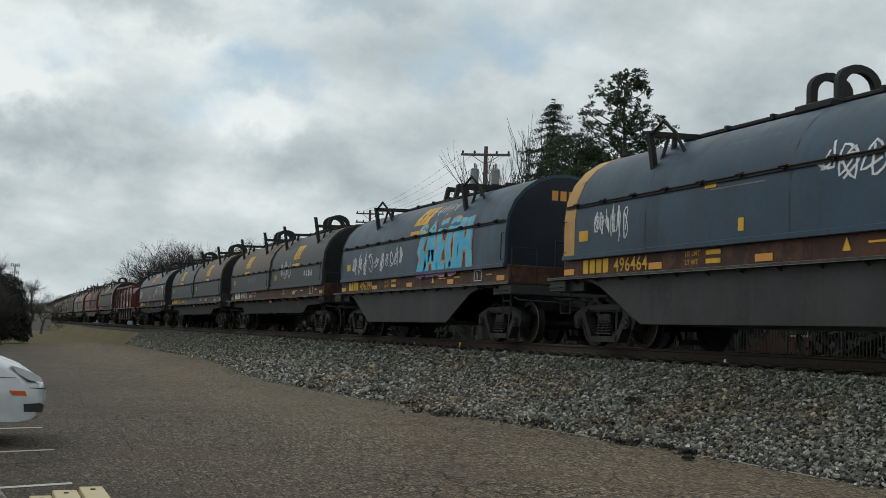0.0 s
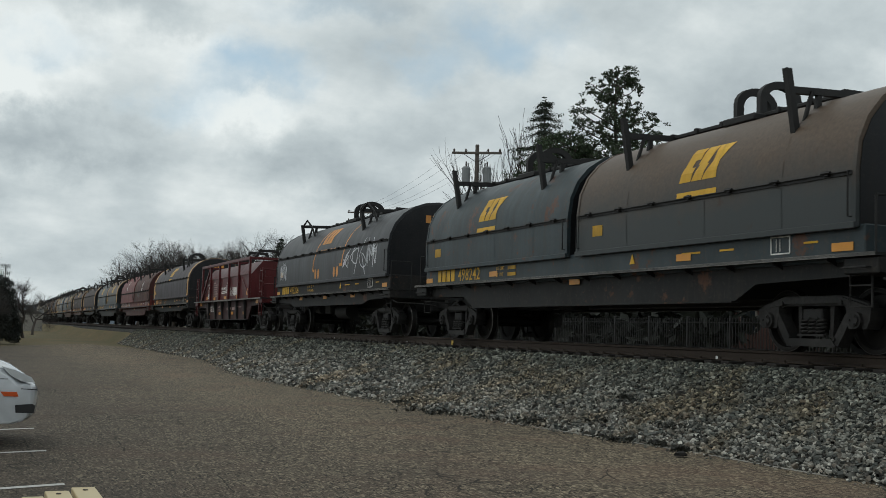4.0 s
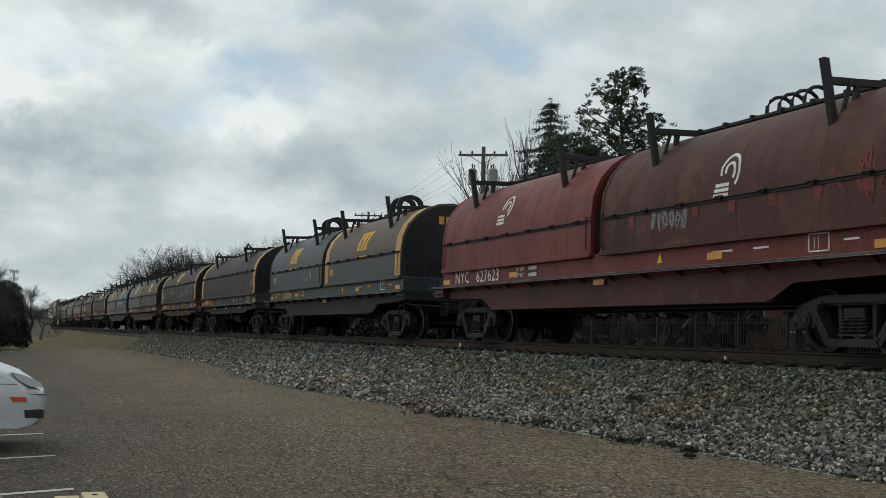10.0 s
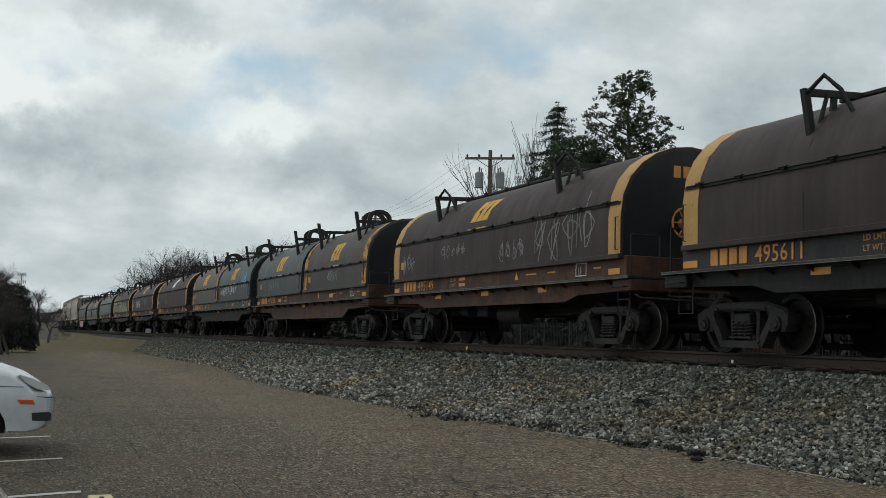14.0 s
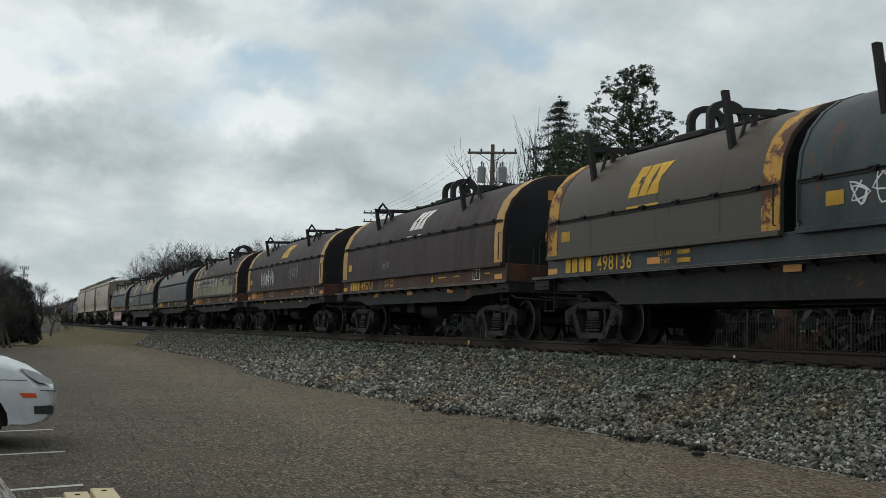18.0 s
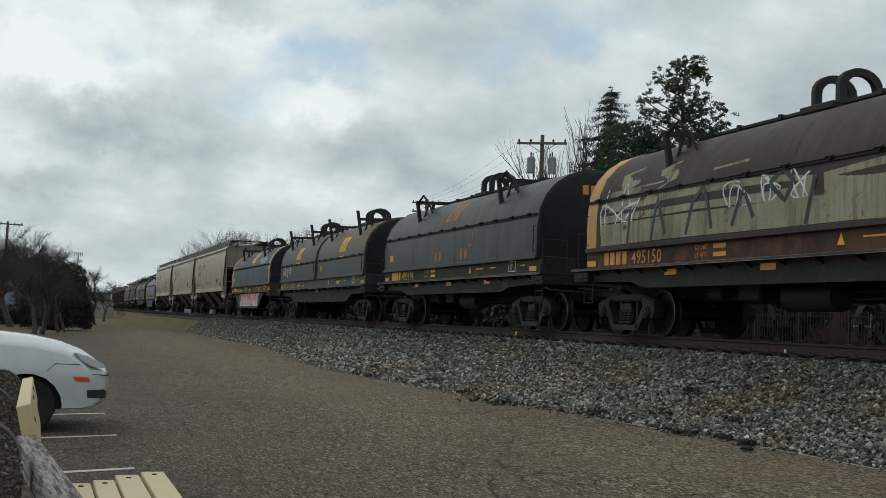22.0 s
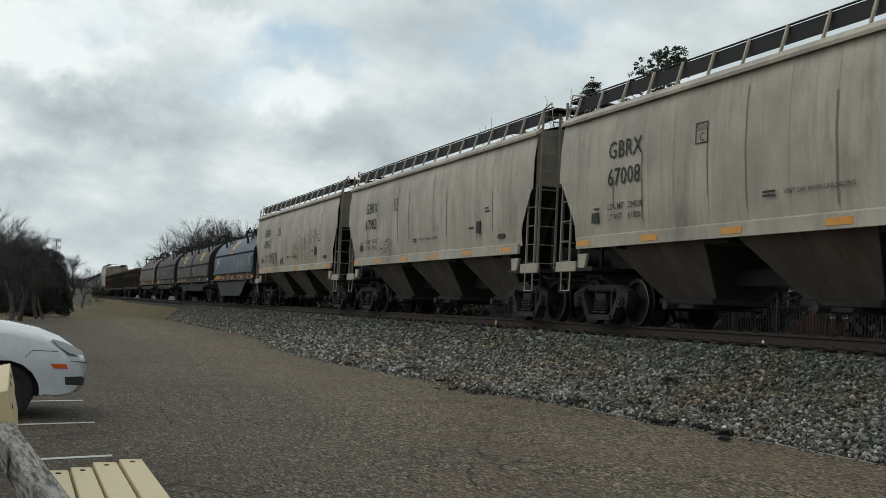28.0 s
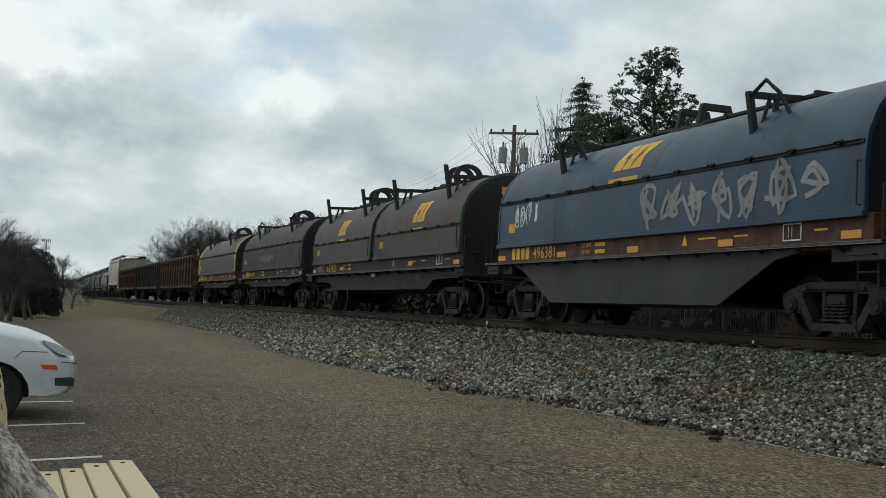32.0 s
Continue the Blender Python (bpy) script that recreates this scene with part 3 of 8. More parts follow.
def stones(name, count, size, place, faces=20):
    """Many broken stones as one mesh."""
    rng = np.random.default_rng(5 + count)
    base = bmesh.new()
    if faces == 20:
        bmesh.ops.create_icosphere(base, subdivisions=1, radius=1)
    else:
        bmesh.ops.create_cube(base, size=1.25)
    bv = np.array([v.co[:] for v in base.verts])
    bf = np.array([[v.index for v in f.verts] for f in base.faces])
    base.free()
    n = len(bv)
    pos = place(rng, count)
    rad = rng.uniform(size * 0.5, size * 1.4, count)
    sq = rng.uniform(0.55, 1.25, (count, 3)) * np.array((1.0, 1.0, 0.62))
    ang = np.stack([rng.normal(0, 0.5, count), rng.normal(0, 0.5, count), rng.uniform(0, 6.28, count)], 1)
    V = np.repeat(bv[None], count, 0) * (1 + rng.uniform(-0.3, 0.3, (count, n, 1))) * (sq * rad[:, None])[:, None, :]
    for ax, (i, j) in enumerate(((1, 2), (0, 2), (0, 1))):
        c, s = np.cos(ang[:, ax])[:, None], np.sin(ang[:, ax])[:, None]
        a, b = V[:, :, i].copy(), V[:, :, j].copy()
        V[:, :, i], V[:, :, j] = a * c - b * s, a * s + b * c
    V += pos[:, None, :]
    F = bf[None] + (np.arange(count) * n)[:, None, None]
    me = bpy.data.meshes.new("mesh")
    me.from_pydata(V.reshape(-1, 3).tolist(), [], F.reshape(-1, bf.shape[1]).tolist())
    return me


def on_bank(y0, y1, power=1.0):
    def place(rng, n):
        y = y0 + (y1 - y0) * rng.uniform(0, 1, n) ** power
        t = np.array([toe(v) for v in y])
        u = rng.uniform(0, 1, n) ** 0.85
        x = t - 0.01 + (10.95 - t + 0.01) * u
        z = np.array([bank(a, b) for a, b in zip(x, y)])
        return np.stack([x, y, z + 0.004 + rng.uniform(0, 0.05, n)], 1)
    return place


def on_lot(y0, y1):
    def place(rng, n):
        y = rng.uniform(y0, y1, n)
        t = np.array([toe(v) for v in y])
        x = t + 0.35 - np.abs(rng.normal(0, 0.22, n))
        return np.stack([x, y, np.full(n, 0.012)], 1)
    return place


def between_rails(y0, y1):
    def place(rng, n):
        y = rng.uniform(y0, y1, n)
        x = rng.uniform(10.5, 14.6, n)
        return np.stack([x, y, np.array([bank(a, b) for a, b in zip(x, y)]) + 0.01], 1)
    return place


for nm, args in (("ballast", (36000, 0.036, on_bank(6, 22), 6)), ("ballast", (12000, 0.036, on_bank(6, 20), 20)), ("ballast", (40000, 0.050, on_bank(22, 80, 1.25), 6)), ("ballast", (5000, 0.05, between_rails(8, 50), 6)),
                 ("loose_gravel", (9000, 0.022, on_lot(7, 45), 6))):
    tagged(put(nm, stones(nm, *args), STONES), "loose grey and pale crushed stones on the bank", "gravel", kind="stuff")


# ---- rails and ties ----
def rail_run(x, name):
    out = [(-0.07, 0), (0.07, 0), (0.07, 0.02), (0.012, 0.04), (0.010, 0.125), (0.036, 0.14), (0.036, 0.165), (0.028, 0.172), (-0.028, 0.172), (-0.036, 0.165), (-0.036, 0.14), (-0.010, 0.125), (-0.012, 0.04), (-0.07, 0.02)]
    rail = thing(name, "rusty steel running rail on wooden ties", "rail", "rails", pose(x, 0, RAIL_Z - 0.172))
    for nm, mat, prof, lab in (("rail_body", RAILSIDE, out, ""), ("running_surface", RAILTOP, [(-0.024, 0.1725), (0.024, 0.1725), (0.020, 0.1755), (-0.020, 0.1755)], "polished running surface")):
        bm = bmesh.new()
        prev = None
        for y in [-420, -30, BEND] + [BEND + 20 * k for k in range(1, 17)]:
            row = [bm.verts.new((a + swing(y), y, b)) for a, b in prof]
            if prev:
                for k in range(len(prof)):
                    bm.faces.new((prev[k], prev[(k + 1) % len(prof)], row[(k + 1) % len(prof)], row[k]))
            prev = row
        part(nm, bm, mat, rail, lab)
    return rail


near_rail = rail_run(TRACK_X - 0.755, "rail")
far_rail = rail_run(TRACK_X + 0.755, "rail")
PLATEYELLOW = glossy("yellow_marker_plate", (0.60, 0.42, 0.05), 0.5)
PLATEWHITE = glossy("white_marker", (0.7, 0.7, 0.68), 0.5)
for y, mat, h, lab in ((26.0, PLATEYELLOW, 0.11, "small yellow marker plate on the rail"), (15.1, PLATEWHITE, 0.055, "small white paint marker on the rail"), (29.2, PLATEWHITE, 0.035, "small white paint marker on the rail"), (36.0, PLATEWHITE, 0.035, "small white paint marker on the rail")):
    bm = bmesh.new()
    box(bm, TRACK_X - 0.755 - 0.076, TRACK_X - 0.755 - 0.070, y - h * 0.55, y + h * 0.55, RAIL_Z - 0.172 + 0.005, RAIL_Z - 0.172 + 0.005 + h, 0.004)
    tagged(part("rail_marker", bm, mat), lab, "marker", "rail markers")

track_ties = thing("tie_row", "row of dark creosoted wooden ties in the stone", "railway tie")
tie_mesh = shape("tie", lambda bm: box(bm, -1.16, 1.3, -0.11, 0.11, -0.18, 0.0, 0.012))
for k in range(110):
    put("tie", tie_mesh, TIEWOOD, track_ties, pose(TRACK_X + random.uniform(-0.04, 0.04), 4 + 0.52 * k, RAIL_Z - 0.178, 0, 0, random.uniform(-0.8, 0.8)))
bm = bmesh.new()
for k in range(240):
    sw = swing(61.3 + 0.6 * k)
    box(bm, TRACK_X - 1.3 + sw, TRACK_X + 1.3 + sw, 61.3 + 0.6 * k, 61.52 + 0.6 * k, RAIL_Z - 0.3, RAIL_Z - 0.178)
tagged(part("tie_stretch", bm, TIEWOOD, track_ties), "far ties", kind="stuff")
# steel plates that hold the near rail
clip_mesh = shape("tie_plate", lambda bm: (box(bm, -0.17, 0.17, -0.09, 0.09, -0.004, 0.016, 0.004), rod(bm, (-0.10, 0.05, 0.01), (-0.10, 0.05, 0.05), 0.016, 6), rod(bm, (0.10, -0.05, 0.01), (0.10, -0.05, 0.05), 0.016, 6)))
for k in range(80):
    put("tie_plate", clip_mesh, RAILSIDE, near_rail, pose(0, 4 + 0.52 * k, -0.004))


# ---- the train ----
# Every wagon stands with its middle at the origin, the rail top at z = 0, y along the track (the rear end towards +y), its lettered side towards -x.
def arch(zb, zw, zt, hw, n=12):
    """Cross-section of a rounded hood: straight walls, then a half ellipse. Points from the lettered side's foot over the top."""
    pts = [(-hw, zb)] + [(-hw * math.cos(math.pi * k / n), zw + (zt - zw) * math.sin(math.pi * k / n) ** 0.93) for k in range(n + 1)] + [(hw, zb)]
    return pts


HOOD = dict(zb=1.66, zw=2.42, zt=3.80, hw=1.50)


def shell(bm, pts, y0, y1, closed=True, inset=0.0):
    cols = []
    for y in (y0, y1):
        cols.append([bm.verts.new((x, y, z)) for x, z in pts])
    for k in range(len(pts) - 1):
        bm.faces.new((cols[0][k], cols[0][k + 1], cols[1][k + 1], cols[1][k]))
    if closed:
        bm.faces.new(cols[0])
        bm.faces.new(cols[1][::-1])
        bm.faces.new((cols[0][0], cols[1][0], cols[1][-1], cols[0][-1]))


def grown(pts, d):
    """A profile moved outwards by d."""
    out = []
    for i, (x, z) in enumerate(pts):
        a, b = pts[max(i - 1, 0)], pts[min(i + 1, len(pts) - 1)]
        tx, tz = b[0] - a[0], b[1] - a[1]
        l = math.hypot(tx, tz)
        out.append((x - tz / l * d, z + tx / l * d))
    return out


HOODPTS = arch(**HOOD)
LENGTHS = [0.0]
for (xa, za), (xb, zb_) in zip(HOODPTS, HOODPTS[1:]):
    LENGTHS.append(LENGTHS[-1] + math.hypot(xb - xa, zb_ - za))


def on_hood(w, lift=0.006):
    """The place on the hood's cross-section w metres up from the foot on the lettered side."""
    for i in range(len(LENGTHS) - 1):
        if w <= LENGTHS[i + 1] or i == len(LENGTHS) - 2:
            f = (w - LENGTHS[i]) / (LENGTHS[i + 1] - LENGTHS[i])
            (xa, za), (xb, zc) = HOODPTS[i], HOODPTS[i + 1]
            l = math.hypot(xb - xa, zc - za)
            return xa + (xb - xa) * f - (zc - za) / l * lift, za + (zc - za) * f + (xb - xa) / l * lift


def ribbon(bm, pts, width, surf, step=0.12):
    """A painted stroke along (u, w) points, laid on a surface; u runs to the reader's right."""
    dense = []
    for (a, b), (c, d) in zip(pts, pts[1:]):
        n = max(1, int(math.hypot(c - a, d - b) / step))
        dense += [(a + (c - a) * k / n, b + (d - b) * k / n) for k in range(n)]
    dense.append(pts[-1])
    prev = None
    for i, (u, w) in enumerate(dense):
        p, q = dense[max(i - 1, 0)], dense[min(i + 1, len(dense) - 1)]
        tu, tw = q[0] - p[0], q[1] - p[1]
        l = math.hypot(tu, tw) or 1
        nu, nw = -tw / l * width / 2, tu / l * width / 2
        row = [bm.verts.new(surf(u + nu, w + nw)), bm.verts.new(surf(u - nu, w - nw))]
        if prev:
            bm.faces.new((prev[0], prev[1], row[1], row[0]))
        prev = row


def hood_surf(yc, lift=0.006):
    def f(u, w):
        x, z = on_hood(w, lift)
        return (x, yc - u, z)
    return f


def side_surf(yc, x, zc=0.0):
    return lambda u, w: (x, yc - u, zc + w)


def strokes(lines, width, surf):
    bm = bmesh.new()
    for l in lines:
        ribbon(bm, l, width, surf)
    me = bpy.data.meshes.new("mesh")
    bm.to_mesh(me)
    bm.free()
    return me


def oval(u, z, ru, rz, a0=0.0, a1=360.0, n=18):
    """An arc of an ellipse as a stroke."""
    return [(u + ru * math.cos(radians(a0 + (a1 - a0) * k / n)), z + rz * math.sin(radians(a0 + (a1 - a0) * k / n))) for k in range(n + 1)]


TEXTS = {}


def lettering(text, size):
    if (text, size) not in TEXTS:
        cu = bpy.data.curves.new("text", "FONT")
        cu.body, cu.size, cu.align_x, cu.space_character, cu.resolution_u = text, size * 1.38, "LEFT", 1.05, 2
        cu.offset = size * 0.008
        ob = bpy.data.objects.new("text", cu)
        scene.collection.objects.link(ob)
        bpy.context.view_layer.update()
        me = bpy.data.meshes.new_from_object(ob)
        bpy.data.objects.remove(ob)
        TEXTS[(text, size)] = me
    return TEXTS[(text, size)]


def side_text(text, size, u, z, x, yc, mat, parent, name="lettering"):
    """Writing on an upright side; u is its left end to the reader's right of the wagon's middle."""
    m = Matrix(((0, 0, -1, x), (-1, 0, 0, yc - u), (0, 1, 0, z), (0, 0, 0, 1)))
    me = lettering(text, size)
    return put(name, me, mat, parent, m)


def patch_on(bm, outline, surf, n=5):
    """A four-cornered painted patch (u, w) laid on a curved surface in strips; corners run round it from the lower left."""
    (a, b, c, d) = outline
    prev = None
    for k in range(n + 1):
        f = k / n
        row = [bm.verts.new(surf(p[0] + (q[0] - p[0]) * f, p[1] + (q[1] - p[1]) * f)) for p, q in ((a, d), (b, c))]
        if prev:
            bm.faces.new((prev[0], prev[1], row[1], row[0]))
        prev = row


def emblem(surf, u, w, h, mat, parent, slope=0.28, bar=True):
    """The owner's mark as plain slanted blocks with a bar under it."""
    bm = bmesh.new()

    def block(u0, u1, w0, w1, v0=None, v1=None):
        v0, v1 = u0 if v0 is None else v0, u1 if v1 is None else v1
        patch_on(bm, [(u + (p + slope * q) * h, w + q * h) for p, q in ((u0, w0), (u1, w0), (v1, w1), (v0, w1))], surf)
    block(0.0, 0.52, 0.0, 0.40)
    block(0.02, 0.36, 0.40, 0.62)
    block(0.02, 0.56, 0.62, 1.0)
    block(0.56, 1.00, 0.0, 0.46, 0.68, 1.06)
    block(0.60, 0.98, 0.46, 1.0, 0.62, 1.10)
    block(1.02, 1.64, 0.0, 0.50, 1.22, 1.50)
    block(1.22, 1.50, 0.50, 1.0, 1.10, 1.76)
    if bar:
        ribbon(bm, [(u - 0.02, w - h * 0.36), (u + 1.72 * h, w - h * 0.36)], h * 0.17, surf, 0.3)
    me = bpy.data.meshes.new("mesh")
    bm.to_mesh(me)
    bm.free()
    return put("emblem", me, mat, parent, None, "faded painted emblem of slanted blocks")


def tag_lines(rng, u0, w0, wide, high, letters):
    """Loose looping spray strokes, no letters."""
    out = []
    step = wide / letters
    for k in range(letters):
        cx, cy = u0 + step * (k + 0.5), w0 + high / 2
        n = rng.integers(6, 11)
        a = rng.uniform(0, 6.28)
        line = []
        for j in range(n):
            a += rng.uniform(1.2, 3.3)
            r = rng.uniform(0.35, 1.08)
            line.append((cx + math.cos(a) * step * 0.52 * r, cy + math.sin(a) * high * 0.5 * r))
        smooth = []
        for j in range(len(line) - 1):
            for f in (0, 0.33, 0.66):
                p0, p1, p2, p3 = line[max(j - 1, 0)], line[j], line[j + 1], line[min(j + 2, len(line) - 1)]
                smooth.append(tuple(0.5 * (2 * b + (c - a_) * f + (2 * a_ - 5 * b + 4 * c - d) * f * f + (3 * b - a_ - 3 * c + d) * f ** 3) for a_, b, c, d in zip(p0, p1, p2, p3)))
        smooth.append(line[-1])
        out.append(smooth)
    return out


# ---- running gear, shared by all wagons ----
def frame_shape(bm):
    """Cast truck side frame on the -x side: arched top chord, raked columns, spring seat, bearing jaws with ribs."""
    x0, x1 = -1.10, -0.94
    for lo, hi, d in ((x0, x1, 0.0), (x0 - 0.045, x0, 0.03)):
        slab(bm, [(-1.12, 0.56 + d), (-1.06, 0.68 - d), (-0.60, 0.80 - d), (0.60, 0.80 - d), (1.06, 0.68 - d), (1.12, 0.56 + d), (0.80, 0.62 + d), (0.52, 0.66 + d), (-0.52, 0.66 + d), (-0.80, 0.62 + d)], "x", lo, hi)
    for s in (-1, 1):
        slab(bm, [(s * 0.90, 0.66), (s * 0.77, 0.69), (s * 0.40, 0.15), (s * 0.52, 0.10)], "x", x0 - 0.035, x1)
        slab(bm, [(s * 0.37, 0.72), (s * 0.29, 0.72), (s * 0.28, 0.22), (s * 0.34, 0.20)], "x", x0 + 0.05, x1)
        slab(bm, [(s * 1.14, 0.62), (s * 0.68, 0.66), (s * 0.69, 0.52), (s * 0.73, 0.34), (s * 0.80, 0.34), (s * 0.80, 0.55), (s * 0.98, 0.55), (s * 0.98, 0.34), (s * 1.06, 0.34), (s * 1.12, 0.46)], "x", x0 - 0.04, x1 + 0.04)
        rod(bm, (x0 - 0.07, s * 0.60, 0.70), (x0, s * 0.60, 0.70), 0.035, 8)
        rod(bm, (x0 - 0.06, s * 0.46, 0.20), (x0, s * 0.46, 0.20), 0.03, 8)
    slab(bm, [(-0.50, 0.09), (0.50, 0.09), (0.42, 0.20), (-0.42, 0.20)], "x", x0 - 0.06, x1 + 0.05)
    box(bm, x0 - 0.05, x0, -0.27, 0.27, 0.235, 0.265)


def spring_shape(bm):
    pts = []
    for k in range(26):
        a = k * 1.1
        pts.append((math.cos(a) * 0.068, math.sin(a) * 0.068, 0.27 + 0.22 * k / 25))
    bent(bm, pts, 0.019, 4)


def bolster_shape(bm):
    box(bm, -1.12, 1.12, -0.2, 0.2, 0.46, 0.62, 0.02)
    box(bm, -0.35, 0.35, -0.25, 0.25, 0.60, 0.74, 0.02)


def brake_shape(bm):
    box(bm, -0.78, 0.78, 0.31, 0.41, 0.34, 0.42)
    rod(bm, (-0.3, 0.34, 0.36), (0.0, 0, 0.5), 0.025, 6)


def cap_shape(bm):
    rod(bm, (-1.06, 0, 0), (-1.19, 0, 0), 0.115, 14)
    rod(bm, (-1.19, 0, 0), (-1.215, 0, 0), 0.080, 10)
    for k in range(3):
        a = k * math.tau / 3
        rod(bm, (-1.21, math.cos(a) * 0.055, math.sin(a) * 0.055), (-1.232, math.cos(a) * 0.055, math.sin(a) * 0.055), 0.014, 6)


def wheel_shape(bm):
    for s in (-1, 1):
        prof = [(0.10, s * 0.72), (0.14, s * 0.80), (0.20, s * 0.76), (0.36, s * 0.73), (0.39, s * 0.815), (0.446, s * 0.815), (0.458, s * 0.808), (0.457, s * 0.70), (0.482, s * 0.685), (0.478, s * 0.66), (0.39, s * 0.66), (0.36, s * 0.70), (0.10, s * 0.66)]
        n = 28
        rings = [[bm.verts.new((x, math.cos(k * math.tau / n) * r, math.sin(k * math.tau / n) * r)) for k in range(n)] for r, x in prof]
        for a, b in zip(rings, rings[1:] + rings[:1]):
            for k in range(n):
                bm.faces.new((a[k], a[(k + 1) % n], b[(k + 1) % n], b[k]))
    rod(bm, (-1.08, 0, 0), (1.08, 0, 0), 0.09, 12)


def wheel_mark_shape(bm):
    # casting marks on the wheel's face, so that its turning shows
    for k in range(3):
        a = k * 2.1
        for s in (-1, 1):
            x0, x1 = sorted((s * 0.735, s * 0.765))
            vs = box(bm, x0, x1, 0.22, 0.30, -0.03, 0.03)
            bmesh.ops.rotate(bm, verts=vs, cent=(0, 0, 0), matrix=Matrix.Rotation(a, 3, "X"))


WHEELSETS = []


def wheel_mesh():
    """The wheels and axle, with the worn outer edge and tread in bright steel."""
    me = shape("wheelset", lambda bm: (wheel_shape(bm), wheel_mark_shape(bm)), True)
    if not me.materials:
        me.materials.append(WHEELRIM)
        me.materials.append(TREADSTEEL)
        for p in me.polygons:
            if min(math.hypot(me.vertices[i].co.y, me.vertices[i].co.z) for i in p.vertices) > 0.440 and abs(p.center.x) > 0.80:
                p.material_index = 1
    return me


def truck(parent, y, close=True):
    """A four-wheel truck as a part of its wagon; far ones leave out what cannot be seen."""
    fr = put("truck", shape("bolster", bolster_shape), BLACKSTEEL, parent, pose(0, y, 0), "four-wheel truck with its bolster")
    for r in (0, 180):
        put("side_frame", shape("truck_frame", frame_shape), STEEL, fr, pose(0, 0, 0, 0, 0, r), "cast steel side frame")
    if close:
        for dy in (-0.16, 0.0, 0.16):
            put("coil_spring", shape("spring", spring_shape), STEEL, fr, pose(-1.09, dy, 0))
        for r in (0, 180):
            put("brake_beam", shape("brakes", brake_shape), BLACKSTEEL, fr, pose(0, 0, 0, 0, 0, r))
    for dy in (0.889, -0.889):
        ws = put("wheelset", wheel_mesh(), WHEELRIM, fr, pose(0, dy, 0.457), "worn steel wheels on an axle")
        if close:
            put("bearing_cap", shape("bearing_cap", cap_shape), STEEL, fr, pose(0, dy, 0.457))
            WHEELSETS.append((ws, parent, y + dy))


def coupler_shape(bm):
    box(bm, -0.09, 0.09, 0.0, 0.75, 0.80, 0.96, 0.02)
    slab(bm, [(-0.16, 0.62), (0.02, 0.58), (0.14, 0.66), (0.16, 0.90), (0.03, 0.94), (0.0, 0.78), (-0.14, 0.86)], "z", 0.74, 1.02)
    box(bm, -0.3, 0.3, -0.15, 0.05, 0.72, 1.06, 0.02)


def hose_shape(bm):
    bent(bm, [(-0.3, 0.05, 0.78), (-0.3, 0.25, 0.72), (-0.28, 0.42, 0.52), (-0.22, 0.58, 0.42), (-0.12, 0.72, 0.46)], 0.028, 6)


def stirrup_shape(bm):
    bent(bm, [(0, -0.2, 1.15), (0, -0.2, 0.62), (0, 0.2, 0.62), (0, 0.2, 1.15)], 0.018, 5)
    bent(bm, [(0, -0.2, 0.9), (0, 0.2, 0.9)], 0.014, 5)


def cutlever_shape(bm):
    bent(bm, [(-1.45, 0.10, 0.98), (-1.4, 0.22, 0.92), (-0.5, 0.26, 0.90), (-0.2, 0.3, 0.84)], 0.018, 5)


def grab_shape(bm):
    bent(bm, [(0.0, -0.22, 0), (-0.07, -0.22, 0), (-0.07, 0.22, 0), (0.0, 0.22, 0)], 0.014, 5)


def upright_grab(bm):
    bent(bm, [(0.0, 0, -0.3), (-0.06, 0, -0.3), (-0.06, 0, 0.3), (0.0, 0, 0.3)], 0.013, 5)


def end_gear(w, half):
    for s in (1, -1):
        r = 0 if s > 0 else 180
        put("coupler", shape("coupler", coupler_shape), BLACKSTEEL, w, pose(0, s * half, 0, 0, 0, r), "rusty knuckle coupler")
        put("brake_hose", shape("hose", hose_shape), BLACKSTEEL, w, pose(0, s * half, 0, 0, 0, r))
        put("cut_lever", shape("cutlever" + str(s), lambda bm: cutlever_shape(bm)), STEEL, w, pose(0, s * half, 0) if s > 0 else Matrix.Diagonal((1, -1, 1, 1)) @ pose(0, half, 0))
        put("stirrup_step", shape("stirrup", stirrup_shape), STEEL, w, pose(-1.42, s * (half - 0.32), 0))
        put("stirrup_step", shape("stirrup", stirrup_shape), STEEL, w, pose(1.42, s * (half - 0.32), 0))


# ---- coil wagons ----
def guide_shape(bm, tall=True):
    """Stacking guide on one shoulder of a hood: raked post, level bar and stub."""
    slab(bm, [(-1.18, 2.98), (-1.28, 2.98), (-1.42, 3.80), (-1.32, 3.80)] if not tall else [(-1.18, 2.98), (-1.28, 2.98), (-1.47, 4.06), (-1.37, 4.06)], "y", -0.05, 0.05)
    slab(bm, [(-1.40, 3.70), (-1.40, 3.80), (-0.02, 3.86), (-0.02, 3.76)], "y", -0.045, 0.045)
    slab(bm, [(-0.84, 3.40), (-0.92, 3.40), (-0.88, 3.76), (-0.80, 3.76)], "y", -0.035, 0.035)
    rod(bm, (-1.21, 0.0, 2.98), (-1.0, -0.05, 3.76), 0.035, 5)


def guide_a_shape(bm):
    """The same with the post cut off at the bar and a bent rod over it."""
    guide_shape(bm, False)
    bent(bm, [(-1.36, -0.06, 3.74), (-1.28, -0.30, 3.95), (-1.16, -0.50, 3.72), (-1.06, -0.68, 3.32)], 0.036, 5)


